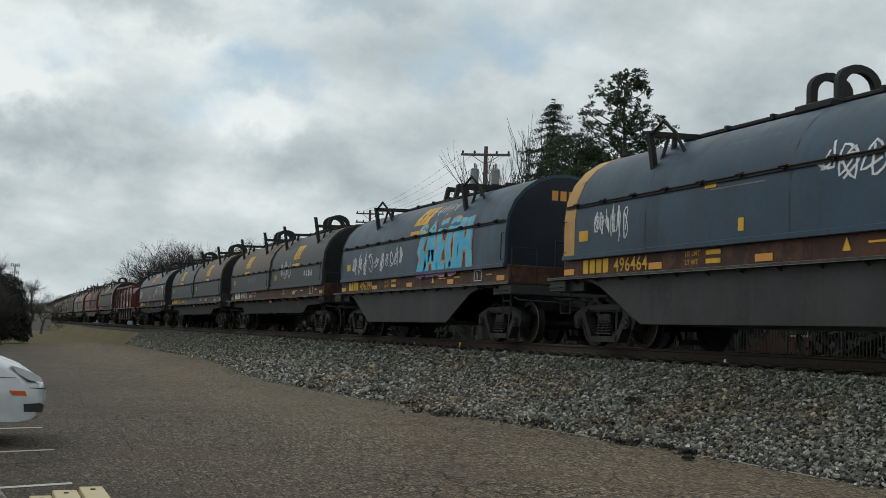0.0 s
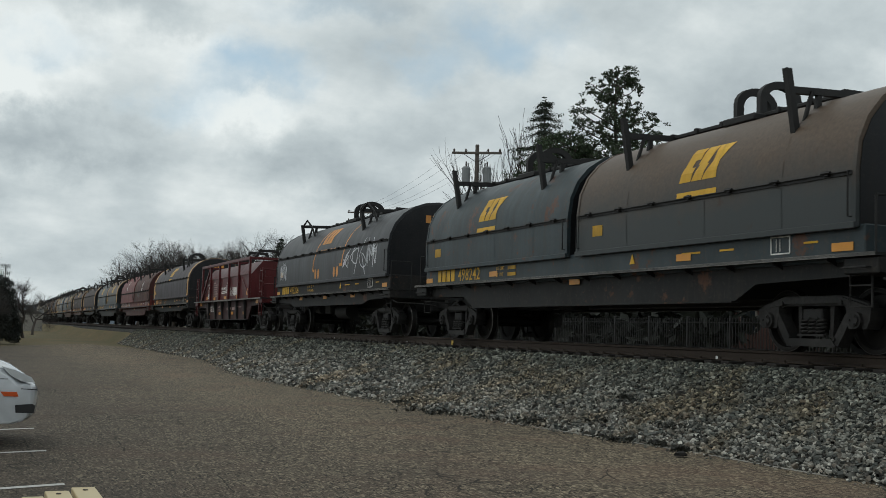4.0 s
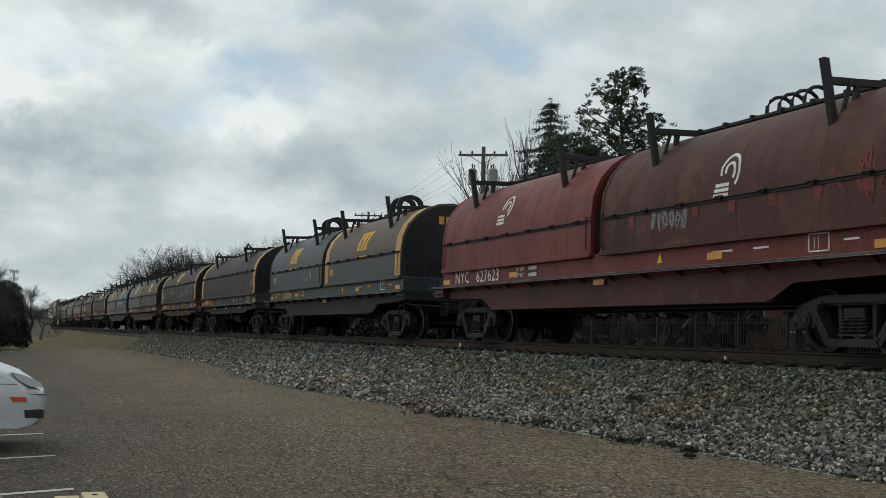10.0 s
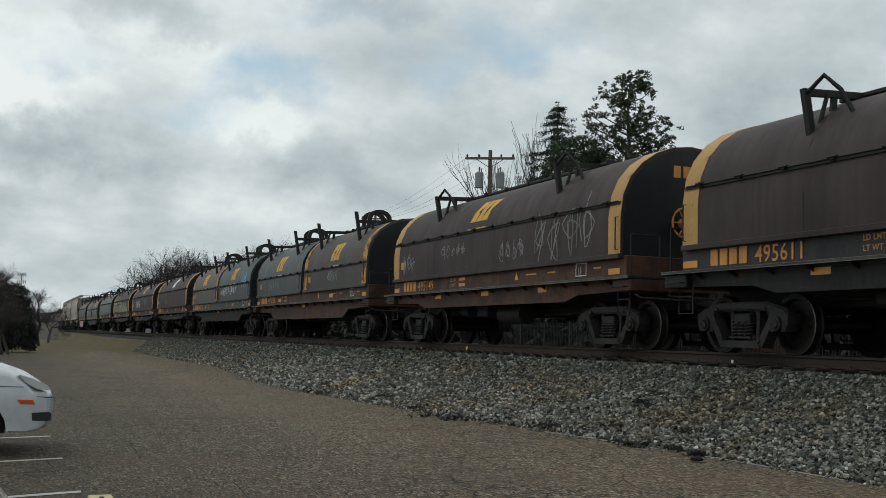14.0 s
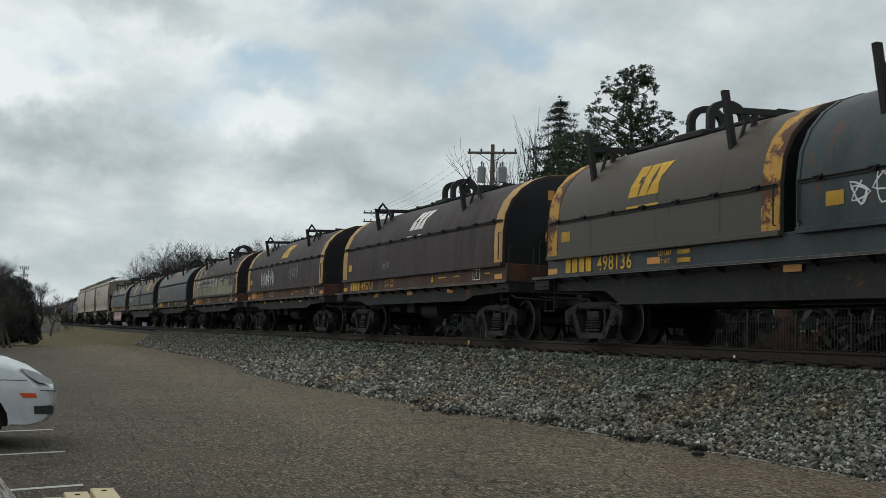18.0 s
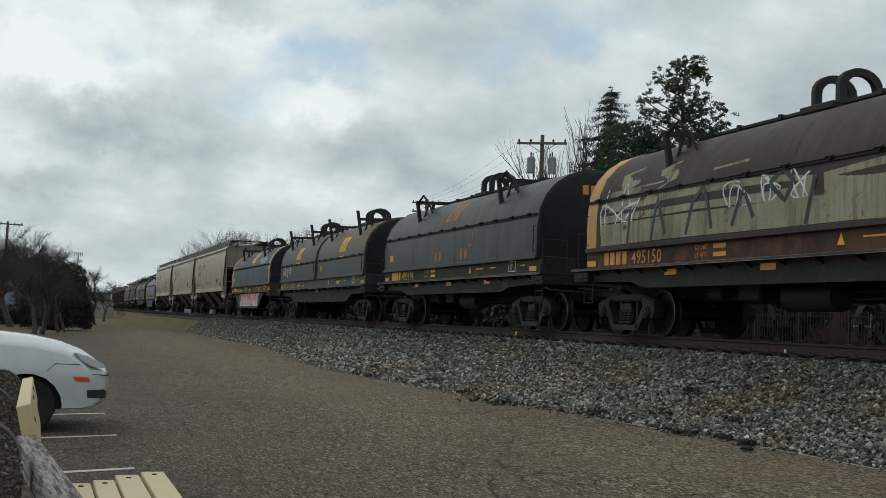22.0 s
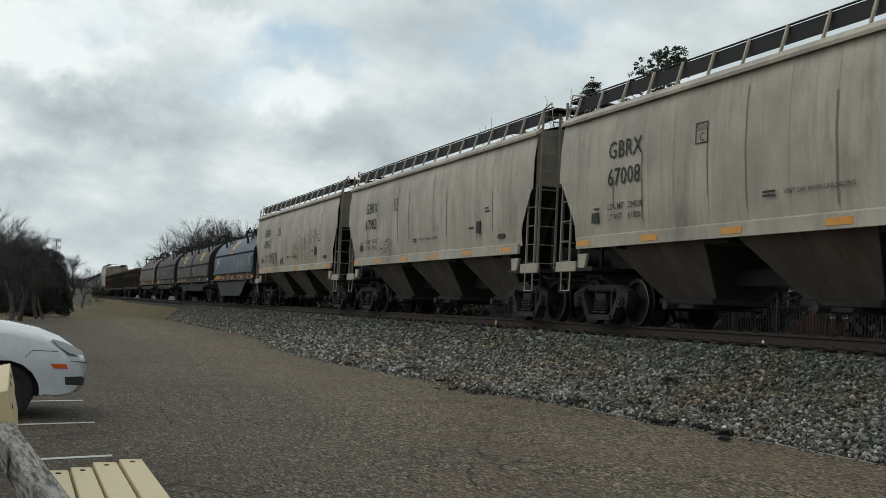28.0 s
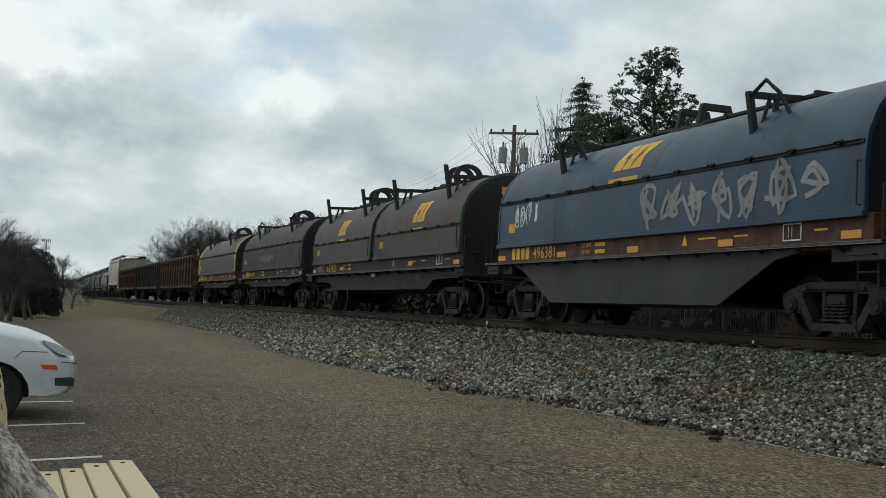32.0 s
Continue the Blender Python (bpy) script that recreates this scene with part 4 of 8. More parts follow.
def loop_plate(bm):
    """Pair of arched lifting lugs on the ridge."""
    for dx in (-0.30, 0.30):
        n = 10
        outer = [(-0.42, 3.74)] + [(-0.42 * math.cos(math.pi * k / n), 4.10 + 0.30 * math.sin(math.pi * k / n)) for k in range(n + 1)] + [(0.42, 3.74)]
        inner = [(0.28, 3.74)] + [(0.28 * math.cos(math.pi * k / n), 4.06 + 0.22 * math.sin(math.pi * k / n)) for k in range(n + 1)] + [(-0.28, 3.74)]
        a = [bm.verts.new((dx - 0.05, y, z)) for y, z in outer]
        b = [bm.verts.new((dx + 0.05, y, z)) for y, z in outer]
        c = [bm.verts.new((dx - 0.05, y, z)) for y, z in reversed(inner)]
        d = [bm.verts.new((dx + 0.05, y, z)) for y, z in reversed(inner)]
        for k in range(len(outer) - 1):
            for q in ((a[k], a[k + 1], b[k + 1], b[k]), (c[k], d[k], d[k + 1], c[k + 1]), (a[k], c[k], c[k + 1], a[k + 1]), (b[k], b[k + 1], d[k + 1], d[k])):
                bm.faces.new(q)
    box(bm, -0.42, 0.42, -0.6, 0.6, 3.70, 3.82, 0.02)


def loop_rods(bm):
    for dy in (-0.45, -0.15, 0.15, 0.45):
        n = 8
        bent(bm, [(-0.3 * math.cos(math.pi * k / n), dy, 3.86 + 0.30 * math.sin(math.pi * k / n)) if 0 < k < n else ((-0.3 if k == 0 else 0.3), dy, 3.72) for k in range(n + 1)], 0.032, 6)


def loop_square(bm):
    for dy in (-0.35, 0.35):
        for s in (-1, 1):
            slab(bm, [(s * 0.42, 3.70), (s * 0.30, 3.70), (s * 0.20, 4.16), (s * 0.32, 4.16)], "y", dy - 0.05, dy + 0.05)
        slab(bm, [(-0.34, 4.08), (0.34, 4.08), (0.30, 4.20), (-0.30, 4.20)], "y", dy - 0.06, dy + 0.06)
    box(bm, -0.42, 0.42, -0.6, 0.6, 3.68, 3.80, 0.02)


def hood(w, y0, y1, cfg):
    """A lift-off hood from y0 (front) to y1 (rear) as a part with its own pieces."""
    L = y1 - y0
    yc = (y0 + y1) / 2
    key = round(L, 2)
    hb = put("hood", shape(("hood", key), lambda bm: shell(bm, HOODPTS, -L / 2, L / 2), True), cfg["paint"], w, pose(0, yc, 0), cfg.get("hood_label", ""))
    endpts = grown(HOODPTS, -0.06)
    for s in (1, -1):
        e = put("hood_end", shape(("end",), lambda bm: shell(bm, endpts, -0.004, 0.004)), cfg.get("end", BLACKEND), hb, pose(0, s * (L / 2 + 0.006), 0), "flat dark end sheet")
    rim = arch(HOOD["zb"], HOOD["zw"], HOOD["zt"], HOOD["hw"])

    def rim_build(width, d):
        def b(bm):
            o, i = grown(rim, d), grown(rim, -0.02)
            for ya, yb in ((-width / 2, width / 2),):
                oa, ob_ = [[bm.verts.new((x, y, z)) for x, z in o] for y in (ya, yb)]
                ia, ib = [[bm.verts.new((x, y, z)) for x, z in i] for y in (ya, yb)]
                for k in range(len(o) - 1):
                    bm.faces.new((oa[k], oa[k + 1], ob_[k + 1], ob_[k]))
                    bm.faces.new((ia[k], oa[k], oa[k + 1], ia[k + 1]))
                    bm.faces.new((ib[k], ib[k + 1], ob_[k + 1], ob_[k]))
        return b
    bands = cfg.get("bands", "")
    for s, tag in ((1, "r"), (-1, "f")):
        if tag in bands:
            put("end_band", shape(("band",), rim_build(0.42, 0.008), True), cfg.get("band_paint", YELLOW), hb, pose(0, s * (L / 2 - 0.215), 0), "faded yellow end band")
        else:
            put("end_rim", shape(("rim",), rim_build(0.07, 0.012), True), cfg["paint"], hb, pose(0, s * (L / 2 - 0.03), 0))
    # the lap joint with its rod and latches, weld ribs and the ridge plate
    drop = cfg.get("joint", 2.69) - 2.69
    put("joint_rod", shape(("jrod", key), lambda bm: (rod(bm, (-HOOD["hw"] - 0.005, -L / 2 + 0.1, 2.69), (-HOOD["hw"] - 0.005, L / 2 - 0.1, 2.69), 0.014, 5), box(bm, -HOOD["hw"] + 0.0, -HOOD["hw"] + 0.04, -L / 2 + 0.05, L / 2 - 0.05, 2.64, 2.69))), BLACKSTEEL, hb, pose(-0.02 if drop else 0, 0, drop))
    n = max(5, int(L / 0.95))
    for k in range(n):
        put("latch", shape("latch", lambda bm: (box(bm, -HOOD["hw"] - 0.045, -HOOD["hw"] + 0.04, -0.035, 0.035, 2.655, 2.73, 0.008), rod(bm, (-HOOD["hw"] - 0.04, -0.09, 2.70), (-HOOD["hw"] - 0.04, 0.09, 2.70), 0.02, 5))), BLACKSTEEL, hb, pose(-0.02 if drop else 0, -L / 2 + 0.5 + (L - 1.0) * k / (n - 1), drop))
    for r in cfg.get("ribs", (-0.26, 0.05, 0.30)):
        put("weld_seam", shape(("seam", key, r), lambda bm: ribbon(bm, [(r * L, 0.02), (r * L, 2.9)], 0.022, hood_surf(0, 0.005), 0.2)), cfg["paint"], hb)
    put("ridge_plate", shape(("ridge", key), lambda bm: [box(bm, -0.36, 0.36, -L * 0.30, L * 0.30, 3.78, 3.85, 0.015)] + [box(bm, -0.40, 0.40, -L * 0.30 + L * 0.6 * k / 6 - 0.04, -L * 0.30 + L * 0.6 * k / 6 + 0.04, 3.77, 3.875, 0.01) for k in range(7)]), cfg.get("ridge", BLACKSTEEL), hb)
    q = 0.27 if L > 9 else 0.30
    for s in (1, -1):
        with_a = L > 9
        for r in (0, 180):
            put("stacking_guide", shape("guide_a" if with_a and r == 0 else "guide", guide_a_shape if with_a and r == 0 else guide_shape), BLACKSTEEL, hb, pose(0, s * q * L, 0, 0, 0, r), "black steel stacking guide")
    kind = cfg.get("lugs", "plate")
    if kind:
        put("lifting_lug", shape(("lug", kind), {"plate": loop_plate, "rods": loop_rods, "square": loop_square}[kind], kind == "plate"), BLACKSTEEL, hb, pose(0, 0, 0, 0, 0, 90 if kind == "plate" else 0), "black arched lifting lugs")
    # hand hold and rain strip at each end
    for s in (1, -1):
        put("hand_hold", shape("uprightgrab", upright_grab), BLACKSTEEL, hb, pose(-HOOD["hw"], s * (L / 2 - 0.09), 2.1))
    put("foot_rim", shape(("foot", key), lambda bm: [box(bm, sx * (HOOD["hw"] + 0.02) - 0.025, sx * (HOOD["hw"] + 0.02) + 0.025, -L / 2, L / 2, HOOD["zb"] - 0.02, HOOD["zb"] + 0.07, 0.008) for sx in (-1, 1)]), cfg["paint"], hb)
    if cfg.get("emblem"):
        mat, size, pos, w0 = cfg["emblem"]
        emblem(hood_surf(0), pos * L, w0 - (0.24 if drop else 0.0), size, mat, hb)
    if cfg.get("badge"):
        # a wheel badge with stripes
        u, w0 = cfg["badge"]
        put("owner_badge", strokes([oval(u + 0.12, w0 + 0.30, 0.22, 0.28, -50, 190), oval(u + 0.12, w0 + 0.30, 0.11, 0.14, -50, 190), [(u - 0.22, w0 + 0.10), (u + 0.12, w0 + 0.10)], [(u - 0.24, w0 + 0.02), (u + 0.12, w0 + 0.02)], [(u - 0.26, w0 - 0.06), (u + 0.12, w0 - 0.06)]], 0.055, hood_surf(0)), MARKWHITE, hb, None, "white wheel badge with stripes")
    if cfg.get("chips"):
        # old red showing where brackets were taken off
        for k in range(7):
            put("bare_patch", strokes([[(-2.6 + 0.95 * k, 0.44), (-2.58 + 0.95 * k, 0.66)]], 0.17, hood_surf(0, 0.007)), RED, hb, None, "old bright red patch")
    if cfg.get("wave"):
        # a large faded sign: the emblem, framing strokes, a line of small marks and round dots
        mat = cfg["wave"]
        emblem(hood_surf(0), -0.05 * L, 1.28, 0.62, mat, hb, 0.3, False)
        ms = strokes([[(-1.3, 0.42), (-1.2, 0.75), (-0.6, 1.9)], [(1.9, 0.50), (2.0, 0.75), (2.5, 1.9)], [(-1.3, 0.42), (-1.1, 0.42)], [(1.7, 0.5), (2.0, 0.5)]], cfg.get("wave_width", 0.085), hood_surf(0))
        put("sign_stroke", ms, mat, hb)
        for u in (-0.95, -0.62, 1.15, 1.48):
            bm = bmesh.new()
            ring = [bm.verts.new(hood_surf(0)(u + 0.11 * math.cos(k * math.tau / 16), 0.30 + 0.17 * math.sin(k * math.tau / 16))) for k in range(16)]
            bm.faces.new(ring)
            part("sign_dot", bm, mat, hb)
        for k, (u, l) in enumerate(((-0.75, 0.42), (-0.25, 1.05), (0.9, 0.8))):
            put("sign_word_bar", strokes([[(u + l * (i + 0.1) / 5, 1.03), (u + l * (i + 0.8) / 5, 1.03)] for i in range(5)], 0.10, hood_surf(0)), mat, hb)
    for i, (mat, u, w0, wide, high, letters, width) in enumerate(cfg.get("tags", ())):
        rng = np.random.default_rng(int(abs(u * 100) + 31 * letters + 7 * w0 * 10))
        put("sprayed_tag", strokes(tag_lines(rng, u, w0, wide, high, letters), width * 0.7, hood_surf(0, 0.008)), mat, hb, None, "sprayed looping strokes")
    for mat, width, lines in cfg.get("mural", ()):
        put("sprayed_shape", strokes(lines, width, hood_surf(0, 0.009 + 0.002 * cfg["mural"].index((mat, width, lines)))), mat, hb, None, "large sprayed block shapes")
    for u, w0, wide, high, mat in cfg.get("patches", ()):
        bm = bmesh.new()
        ribbon(bm, [(u, w0), (u + wide, w0)], high, hood_surf(0, 0.007), 0.3)
        part("painted_patch", bm, mat, hb)
    if cfg.get("notice", True):
        bm = bmesh.new()
        ribbon(bm, [(-L / 2 + 0.6, 0.42), (-L / 2 + 0.95, 0.42)], 0.20, hood_surf(0, 0.007), 0.2)
        part("notice_plate", bm, MARKYELLOW, hb)
    # writing on the end: plain bars
    for s in (-1,):
        for (x0, x1, z0, z1, n) in cfg.get("end_bars", ((-0.42, 0.42, 3.20, 3.42, 4), (0.05, 0.45, 2.02, 2.13, 4), (0.62, 1.05, 2.02, 2.13, 6))):
            bm = bmesh.new()
            for k in range(n):
                box(bm, x0 + (x1 - x0) * (k + 0.14) / n, x0 + (x1 - x0) * (k + 0.86) / n, s * (L / 2 + 0.016), s * (L / 2 + 0.012), z0, z1)
            part("end_marking", bm, MARKORANGE, hb)
    if cfg.get("end_wheel"):
        bm = bmesh.new()
        n = 18
        bent(bm, [(0.28 * math.cos(k * math.tau / n) - 0.2, -L / 2 - 0.12, 2.35 + 0.28 * math.sin(k * math.tau / n)) for k in range(n + 1)], 0.02, 5)
        for k in range(6):
            a = k * math.tau / 6
            rod(bm, (-0.2, -L / 2 - 0.12, 2.35), (-0.2 + 0.28 * math.cos(a), -L / 2 - 0.12, 2.35 + 0.28 * math.sin(a)), 0.014, 5)
        rod(bm, (-0.2, -L / 2, 2.35), (-0.2, -L / 2 - 0.15, 2.35), 0.09, 10)
        part("hand_wheel", bm, MARKORANGE, hb, "orange-painted hand wheel")
    return hb


def coil_underframe(w, half, style, side, number, marks, band):
    """Trough side, walkway edge, sill, gussets and belly."""
    h = half
    put("trough_side", shape(("trough", half), lambda bm: box(bm, -1.44, 1.44, -h + 0.35, h - 0.35, 1.22, 1.70, 0.015)), band, w)
    put("walkway", shape(("walk", half), lambda bm: [box(bm, sx * 1.50 - 0.12, sx * 1.50 + 0.12, -h, h, 1.27, 1.305) for sx in (-1, 1)] + [box(bm, -1.6, 1.6, s * (h - 0.28) - 0.28, s * (h - 0.28) + 0.28, 1.262, 1.30) for s in (-1, 1)]), BLACKSTEEL, w)
    put("walkway_edge", shape(("edge", half), lambda bm: [box(bm, sx * 1.612 - 0.008, sx * 1.612 + 0.008, -h, h, 1.262, 1.31) for sx in (-1, 1)]), PALEEDGE, w, None, "pale worn walkway edge")
    put("centre_sill", shape(("csill", half), lambda bm: box(bm, -0.3, 0.3, -h + 0.1, h - 0.1, 0.72, 1.15, 0.02)), BLACKSTEEL, w)
    if style == "belly":
        pts = [(-h + 1.5, 1.26), (h - 1.3, 1.26), (h - 1.85, 1.10), (h - 3.25, 0.42), (-h + 3.75, 0.42), (-h + 2.35, 1.10)]
        put("belly_plate", shape(("belly", half), lambda bm: [slab(bm, pts, "x", sx * 1.46 - 0.02, sx * 1.46 + 0.02) for sx in (-1, 1)]), side, w, None, "deep trapezoid side plate")
        put("belly_floor", shape(("bfloor", half), lambda bm: box(bm, -1.42, 1.42, -h + 3.8, h - 3.3, 0.42, 0.47)), BLACKSTEEL, w)
        for sx in (-1, 1):
            for s in (-1, 1):
                put("bolster_plate", shape("bpl", lambda bm: box(bm, -0.03, 0.03, -0.55, 0.55, 1.05, 1.27)), side, w, pose(sx * 1.4, s * (h - 0.6), 0))
    elif style == "double":
        pts = [(-h + 0.3, 1.27), (h - 0.3, 1.27), (h - 0.4, 1.03), (h - 2.6, 0.98), (h - 3.1, 0.74), (-h + 3.1, 0.74), (-h + 2.6, 0.98), (-h + 0.4, 1.03)]
        put("fishbelly_sill", shape(("fish", half), lambda bm: [slab(bm, pts, "x", sx * 1.36 - 0.02, sx * 1.36 + 0.02) for sx in (-1, 1)]), side, w, None, "deep side sill")
        put("sill_flange", shape(("fishf", half), lambda bm: [box(bm, sx * 1.36 - 0.08, sx * 1.36 + 0.08, -h + 3.1, h - 3.1, 0.715, 0.742) for sx in (-1, 1)]), side, w)
    else:
        pts = [(-h + 0.2, 1.27), (h - 0.2, 1.27), (h - 0.3, 1.06), (h - 2.2, 1.02), (h - 2.7, 0.90), (-h + 2.7, 0.90), (-h + 2.2, 1.02), (-h + 0.3, 1.06)]
        put("side_sill", shape(("ssill", half), lambda bm: [slab(bm, pts, "x", sx * 1.40 - 0.02, sx * 1.40 + 0.02) for sx in (-1, 1)]), side, w, None, "dark side sill")
        put("side_tank", shape(("stank", half), lambda bm: rod(bm, (-0.75, -0.9, 0.72), (-0.75, 0.3, 0.72), 0.23, 14), True), BLACKSTEEL, w, None, "brake air tank")
    n = 14
    for k in range(n):
        y = -h + 0.9 + (2 * h - 1.8) * k / (n - 1)
        put("gusset", shape("gusset", lambda bm: slab(bm, [(-1.60, 1.268), (-1.41, 1.268), (-1.41, 1.16), (-1.58, 1.235)], "y", -0.012, 0.012)), side, w, pose(0, y, 0))
    for s in (1, -1):
        put("end_platform", shape("eplat", lambda bm: box(bm, -1.55, 1.55, -0.5, 0.12, 1.04, 1.255, 0.015)), side, w, pose(0, s * (h - 0.12), 0, 0, 0, 0 if s > 0 else 180))
        put("corner_post", shape("cpost", lambda bm: (rod(bm, (-1.5, 0, 1.3), (-1.5, 0, 2.05), 0.018, 5), rod(bm, (-1.5, 0, 2.05), (-0.9, 0, 2.05), 0.018, 5), rod(bm, (-0.9, 0, 1.3), (-0.9, 0, 2.05), 0.018, 5))), BLACKSTEEL, w, pose(0, s * (h - 0.10), 0))
        put("end_grab", shape("grab", grab_shape), STEEL, w, pose(-1.56, s * (h - 0.35), 1.12))
    put("brake_rigging", shape(("rig", half), lambda bm: (rod(bm, (-0.55, -h + 2.6, 0.80), (-0.55, h - 2.6, 0.84), 0.025, 6), box(bm, -0.95, -0.55, 0.9, 1.5, 0.66, 0.98, 0.03), rod(bm, (-0.9, 1.9, 0.8), (-0.9, 2.3, 0.8), 0.14, 10), rod(bm, (0.4, -h + 2.0, 0.7), (0.4, h - 2.0, 0.7), 0.03, 6))), BLACKSTEEL, w)
    x = -1.448
    mat = {"white": MARKWHITE, "orange": MARKORANGE}.get(marks, MARKYELLOW)
    if number:
        u0 = -half + 1.15
        size = 0.29 if style == "double" else 0.26
        if number[0] == "6":
            side_text("NYC", size, u0, 1.365, x - 0.005, 0, mat, w)
        else:
            for k in range(4):
                bm = bmesh.new()
                box(bm, x - 0.004, x + 0.002, -(u0 + size * 0.94 * k + size * 0.72), -(u0 + size * 0.94 * k), 1.365, 1.365 + size)
                part("mark_bar", bm, mat, w)
        side_text(number, size, u0 + size * 4.3, 1.365, x - 0.005, 0, mat, w)
        side_text("LD LMT", 0.085, u0 + 3.35, 1.53, x - 0.005, 0, mat, w)
        side_text("LT WT", 0.085, u0 + 3.35, 1.39, x - 0.005, 0, mat, w)
        for z, fig in zip((1.53, 1.39), LIMITS.get(number, (None, None))):
            if fig:
                side_text(fig, 0.085, u0 + 3.82, z, x - 0.005, 0, mat, w)
                continue
            bm = bmesh.new()
            box(bm, x - 0.005, x + 0.002, -(u0 + 4.3), -(u0 + 3.92), z, z + 0.075)
            part("figure_bar", bm, mat, w)
    # reflector strips and small stencils along the band
    for k in range(5):
        u = -half + 0.75 + (2 * half - 1.5) * (k / 4)
        if number and k == 0:
            u = -half + 0.60
        z = 1.36 if (style == "belly" or k in (0, 4)) else (1.40 if k % 2 and style == "double" else 1.12)
        bm = bmesh.new()
        xx = x if z > 1.3 else -1.424
        box(bm, xx - 0.006, xx + 0.002, -u - 0.20, -u + 0.20, z, z + 0.115, 0.002)
        part("reflector", bm, REFLECT, w, "yellow reflector strip")
    bm = bmesh.new()
    for a, b, c, d in ((0, 0.42, 0.0, 0.02), (0, 0.42, 0.24, 0.26), (0, 0.02, 0, 0.26), (0.40, 0.42, 0, 0.26), (0.12, 0.13, 0.04, 0.22), (0.20, 0.21, 0.04, 0.22)):
        box(bm, x - 0.004, x + 0.001, -(half - 2.2) - b, -(half - 2.2) - a, 1.38 + c, 1.38 + d)
    part("stencil_box", bm, MARKWHITE, w, "white stencilled box")
    for k, (u, l) in enumerate(((half - 4.4, 0.5), (half - 3.4, 0.35), (half - 1.5, 0.28))):
        bm = bmesh.new()
        box(bm, x - 0.004, x + 0.001, -u - l, -u, 1.50, 1.53)
        part("stencil_bar", bm, mat, w)
    # a small triangle that points at the jacking place
    bm = bmesh.new()
    slab(bm, [(-half * 0.25, 1.42), (-half * 0.25 - 0.16, 1.42), (-half * 0.25 - 0.08, 1.60)], "x", x - 0.005, x + 0.001)
    part("jacking_mark", bm, MARKYELLOW, w)


WAGONS = []
# load limit and light weight as stencilled on the sides
LIMITS = {"495049": ("223300", "62700"), "499010": ("189700", "73300"), "493206": ("221500", "64500"), "495575": ("225200", "60800"), "495611": ("224800", "61200"), "495710": ("220000", "62000")}


def coil_wagon(name, label, middle, style, number, hoods, side=BLACKSIDE, band=None, marks="yellow"):
    half = {"single": 6.58, "belly": 6.5, "double": 7.95}[style]
    w = thing(name, label, "freight car", "freight train")
    coil_underframe(w, half, style, side, number, marks, band or side)
    if style == "double":
        for cfg in hoods:
            cfg.setdefault("joint", 2.40)
        hood(w, 0.18, half - 0.45, hoods[0])
        hood(w, -half + 0.45, -0.18, hoods[1])
        tc = 6.25
    else:
        hood(w, -half + 0.45, half - 0.45, hoods[0])
        tc = 5.08
    for s in (1, -1):
        truck(w, s * tc, bool(number))
    end_gear(w, half - 0.12)
    WAGONS.append((w, middle))
    return w


# ---- covered hopper wagons ----
HOP = [(-1.50, 1.68), (-1.56, 2.2), (-1.60, 2.9), (-1.585, 3.6), (-1.52, 4.14), (-1.45, 4.24), (-0.9, 4.40), (0, 4.47), (0.9, 4.40), (1.45, 4.24), (1.52, 4.14), (1.585, 3.6), (1.60, 2.9), (1.56, 2.2), (1.50, 1.68)]


def hop_x(z):
    for (xa, za), (xb, zb) in zip(HOP, HOP[1:7]):
        if za <= z <= zb:
            return xa + (xb - xa) * (z - za) / (zb - za)
    return -1.5


def hopper_body(bm):
    """Curved sides and roof; the lower corners slope in to the trucks."""
    ys_ = [-7.55, -7.2, -6.9, 6.9, 7.2, 7.55]
    cols = []
    for y in ys_:
        cols.append([bm.verts.new((x, y, z)) for x, z in HOP])
    for a, b in zip(cols, cols[1:]):
        for k in range(len(HOP) - 1):
            if abs((a[k].co.y + b[k].co.y) / 2) > 6.85 and (HOP[k][1] < 3.0 and HOP[k + 1][1] <= 3.0):
                continue
            bm.faces.new((a[k], a[k + 1], b[k + 1], b[k]))


def hopper_cheek(bm):
    """The triangular plate between the sill's end and the upper corner."""
    bm.faces.new([bm.verts.new(q) for q in ((-1.50, 6.75, 1.68), (-1.60, 6.9, 2.9), (-1.60, 7.5, 2.95), (-1.56, 7.0, 2.2))])


def hopper_end(bm):
    # upright upper end sheet and the slope sheet under it
    slab(bm, [(-1.5, 3.0), (1.5, 3.0), (1.52, 4.14), (1.45, 4.24), (0, 4.45), (-1.45, 4.24), (-1.52, 4.14)], "y", -0.02, 0.02)


BAYTOP, BAYLOW = (1.46, 2.02, 1.70), (0.52, 0.86, 0.56)


def bay_sides(bm):
    """The two outward sheets of a discharge hopper, leaning in towards the gate."""
    for sx in (-1, 1):
        slab_pts = [(sx * BAYTOP[0], -BAYTOP[1] + 0.30, BAYTOP[2]), (sx * BAYTOP[0], BAYTOP[1] - 0.30, BAYTOP[2]), (sx * BAYLOW[0], BAYLOW[1], BAYLOW[2]), (sx * BAYLOW[0], -BAYLOW[1], BAYLOW[2])]
        out = [bm.verts.new(p) for p in slab_pts]
        inn = [bm.verts.new((p[0] - sx * 0.02, p[1], p[2] + 0.012)) for p in slab_pts]
        bm.faces.new(out)
        bm.faces.new(inn[::-1])
        for k in range(4):
            bm.faces.new((out[k], inn[k], inn[(k + 1) % 4], out[(k + 1) % 4]))


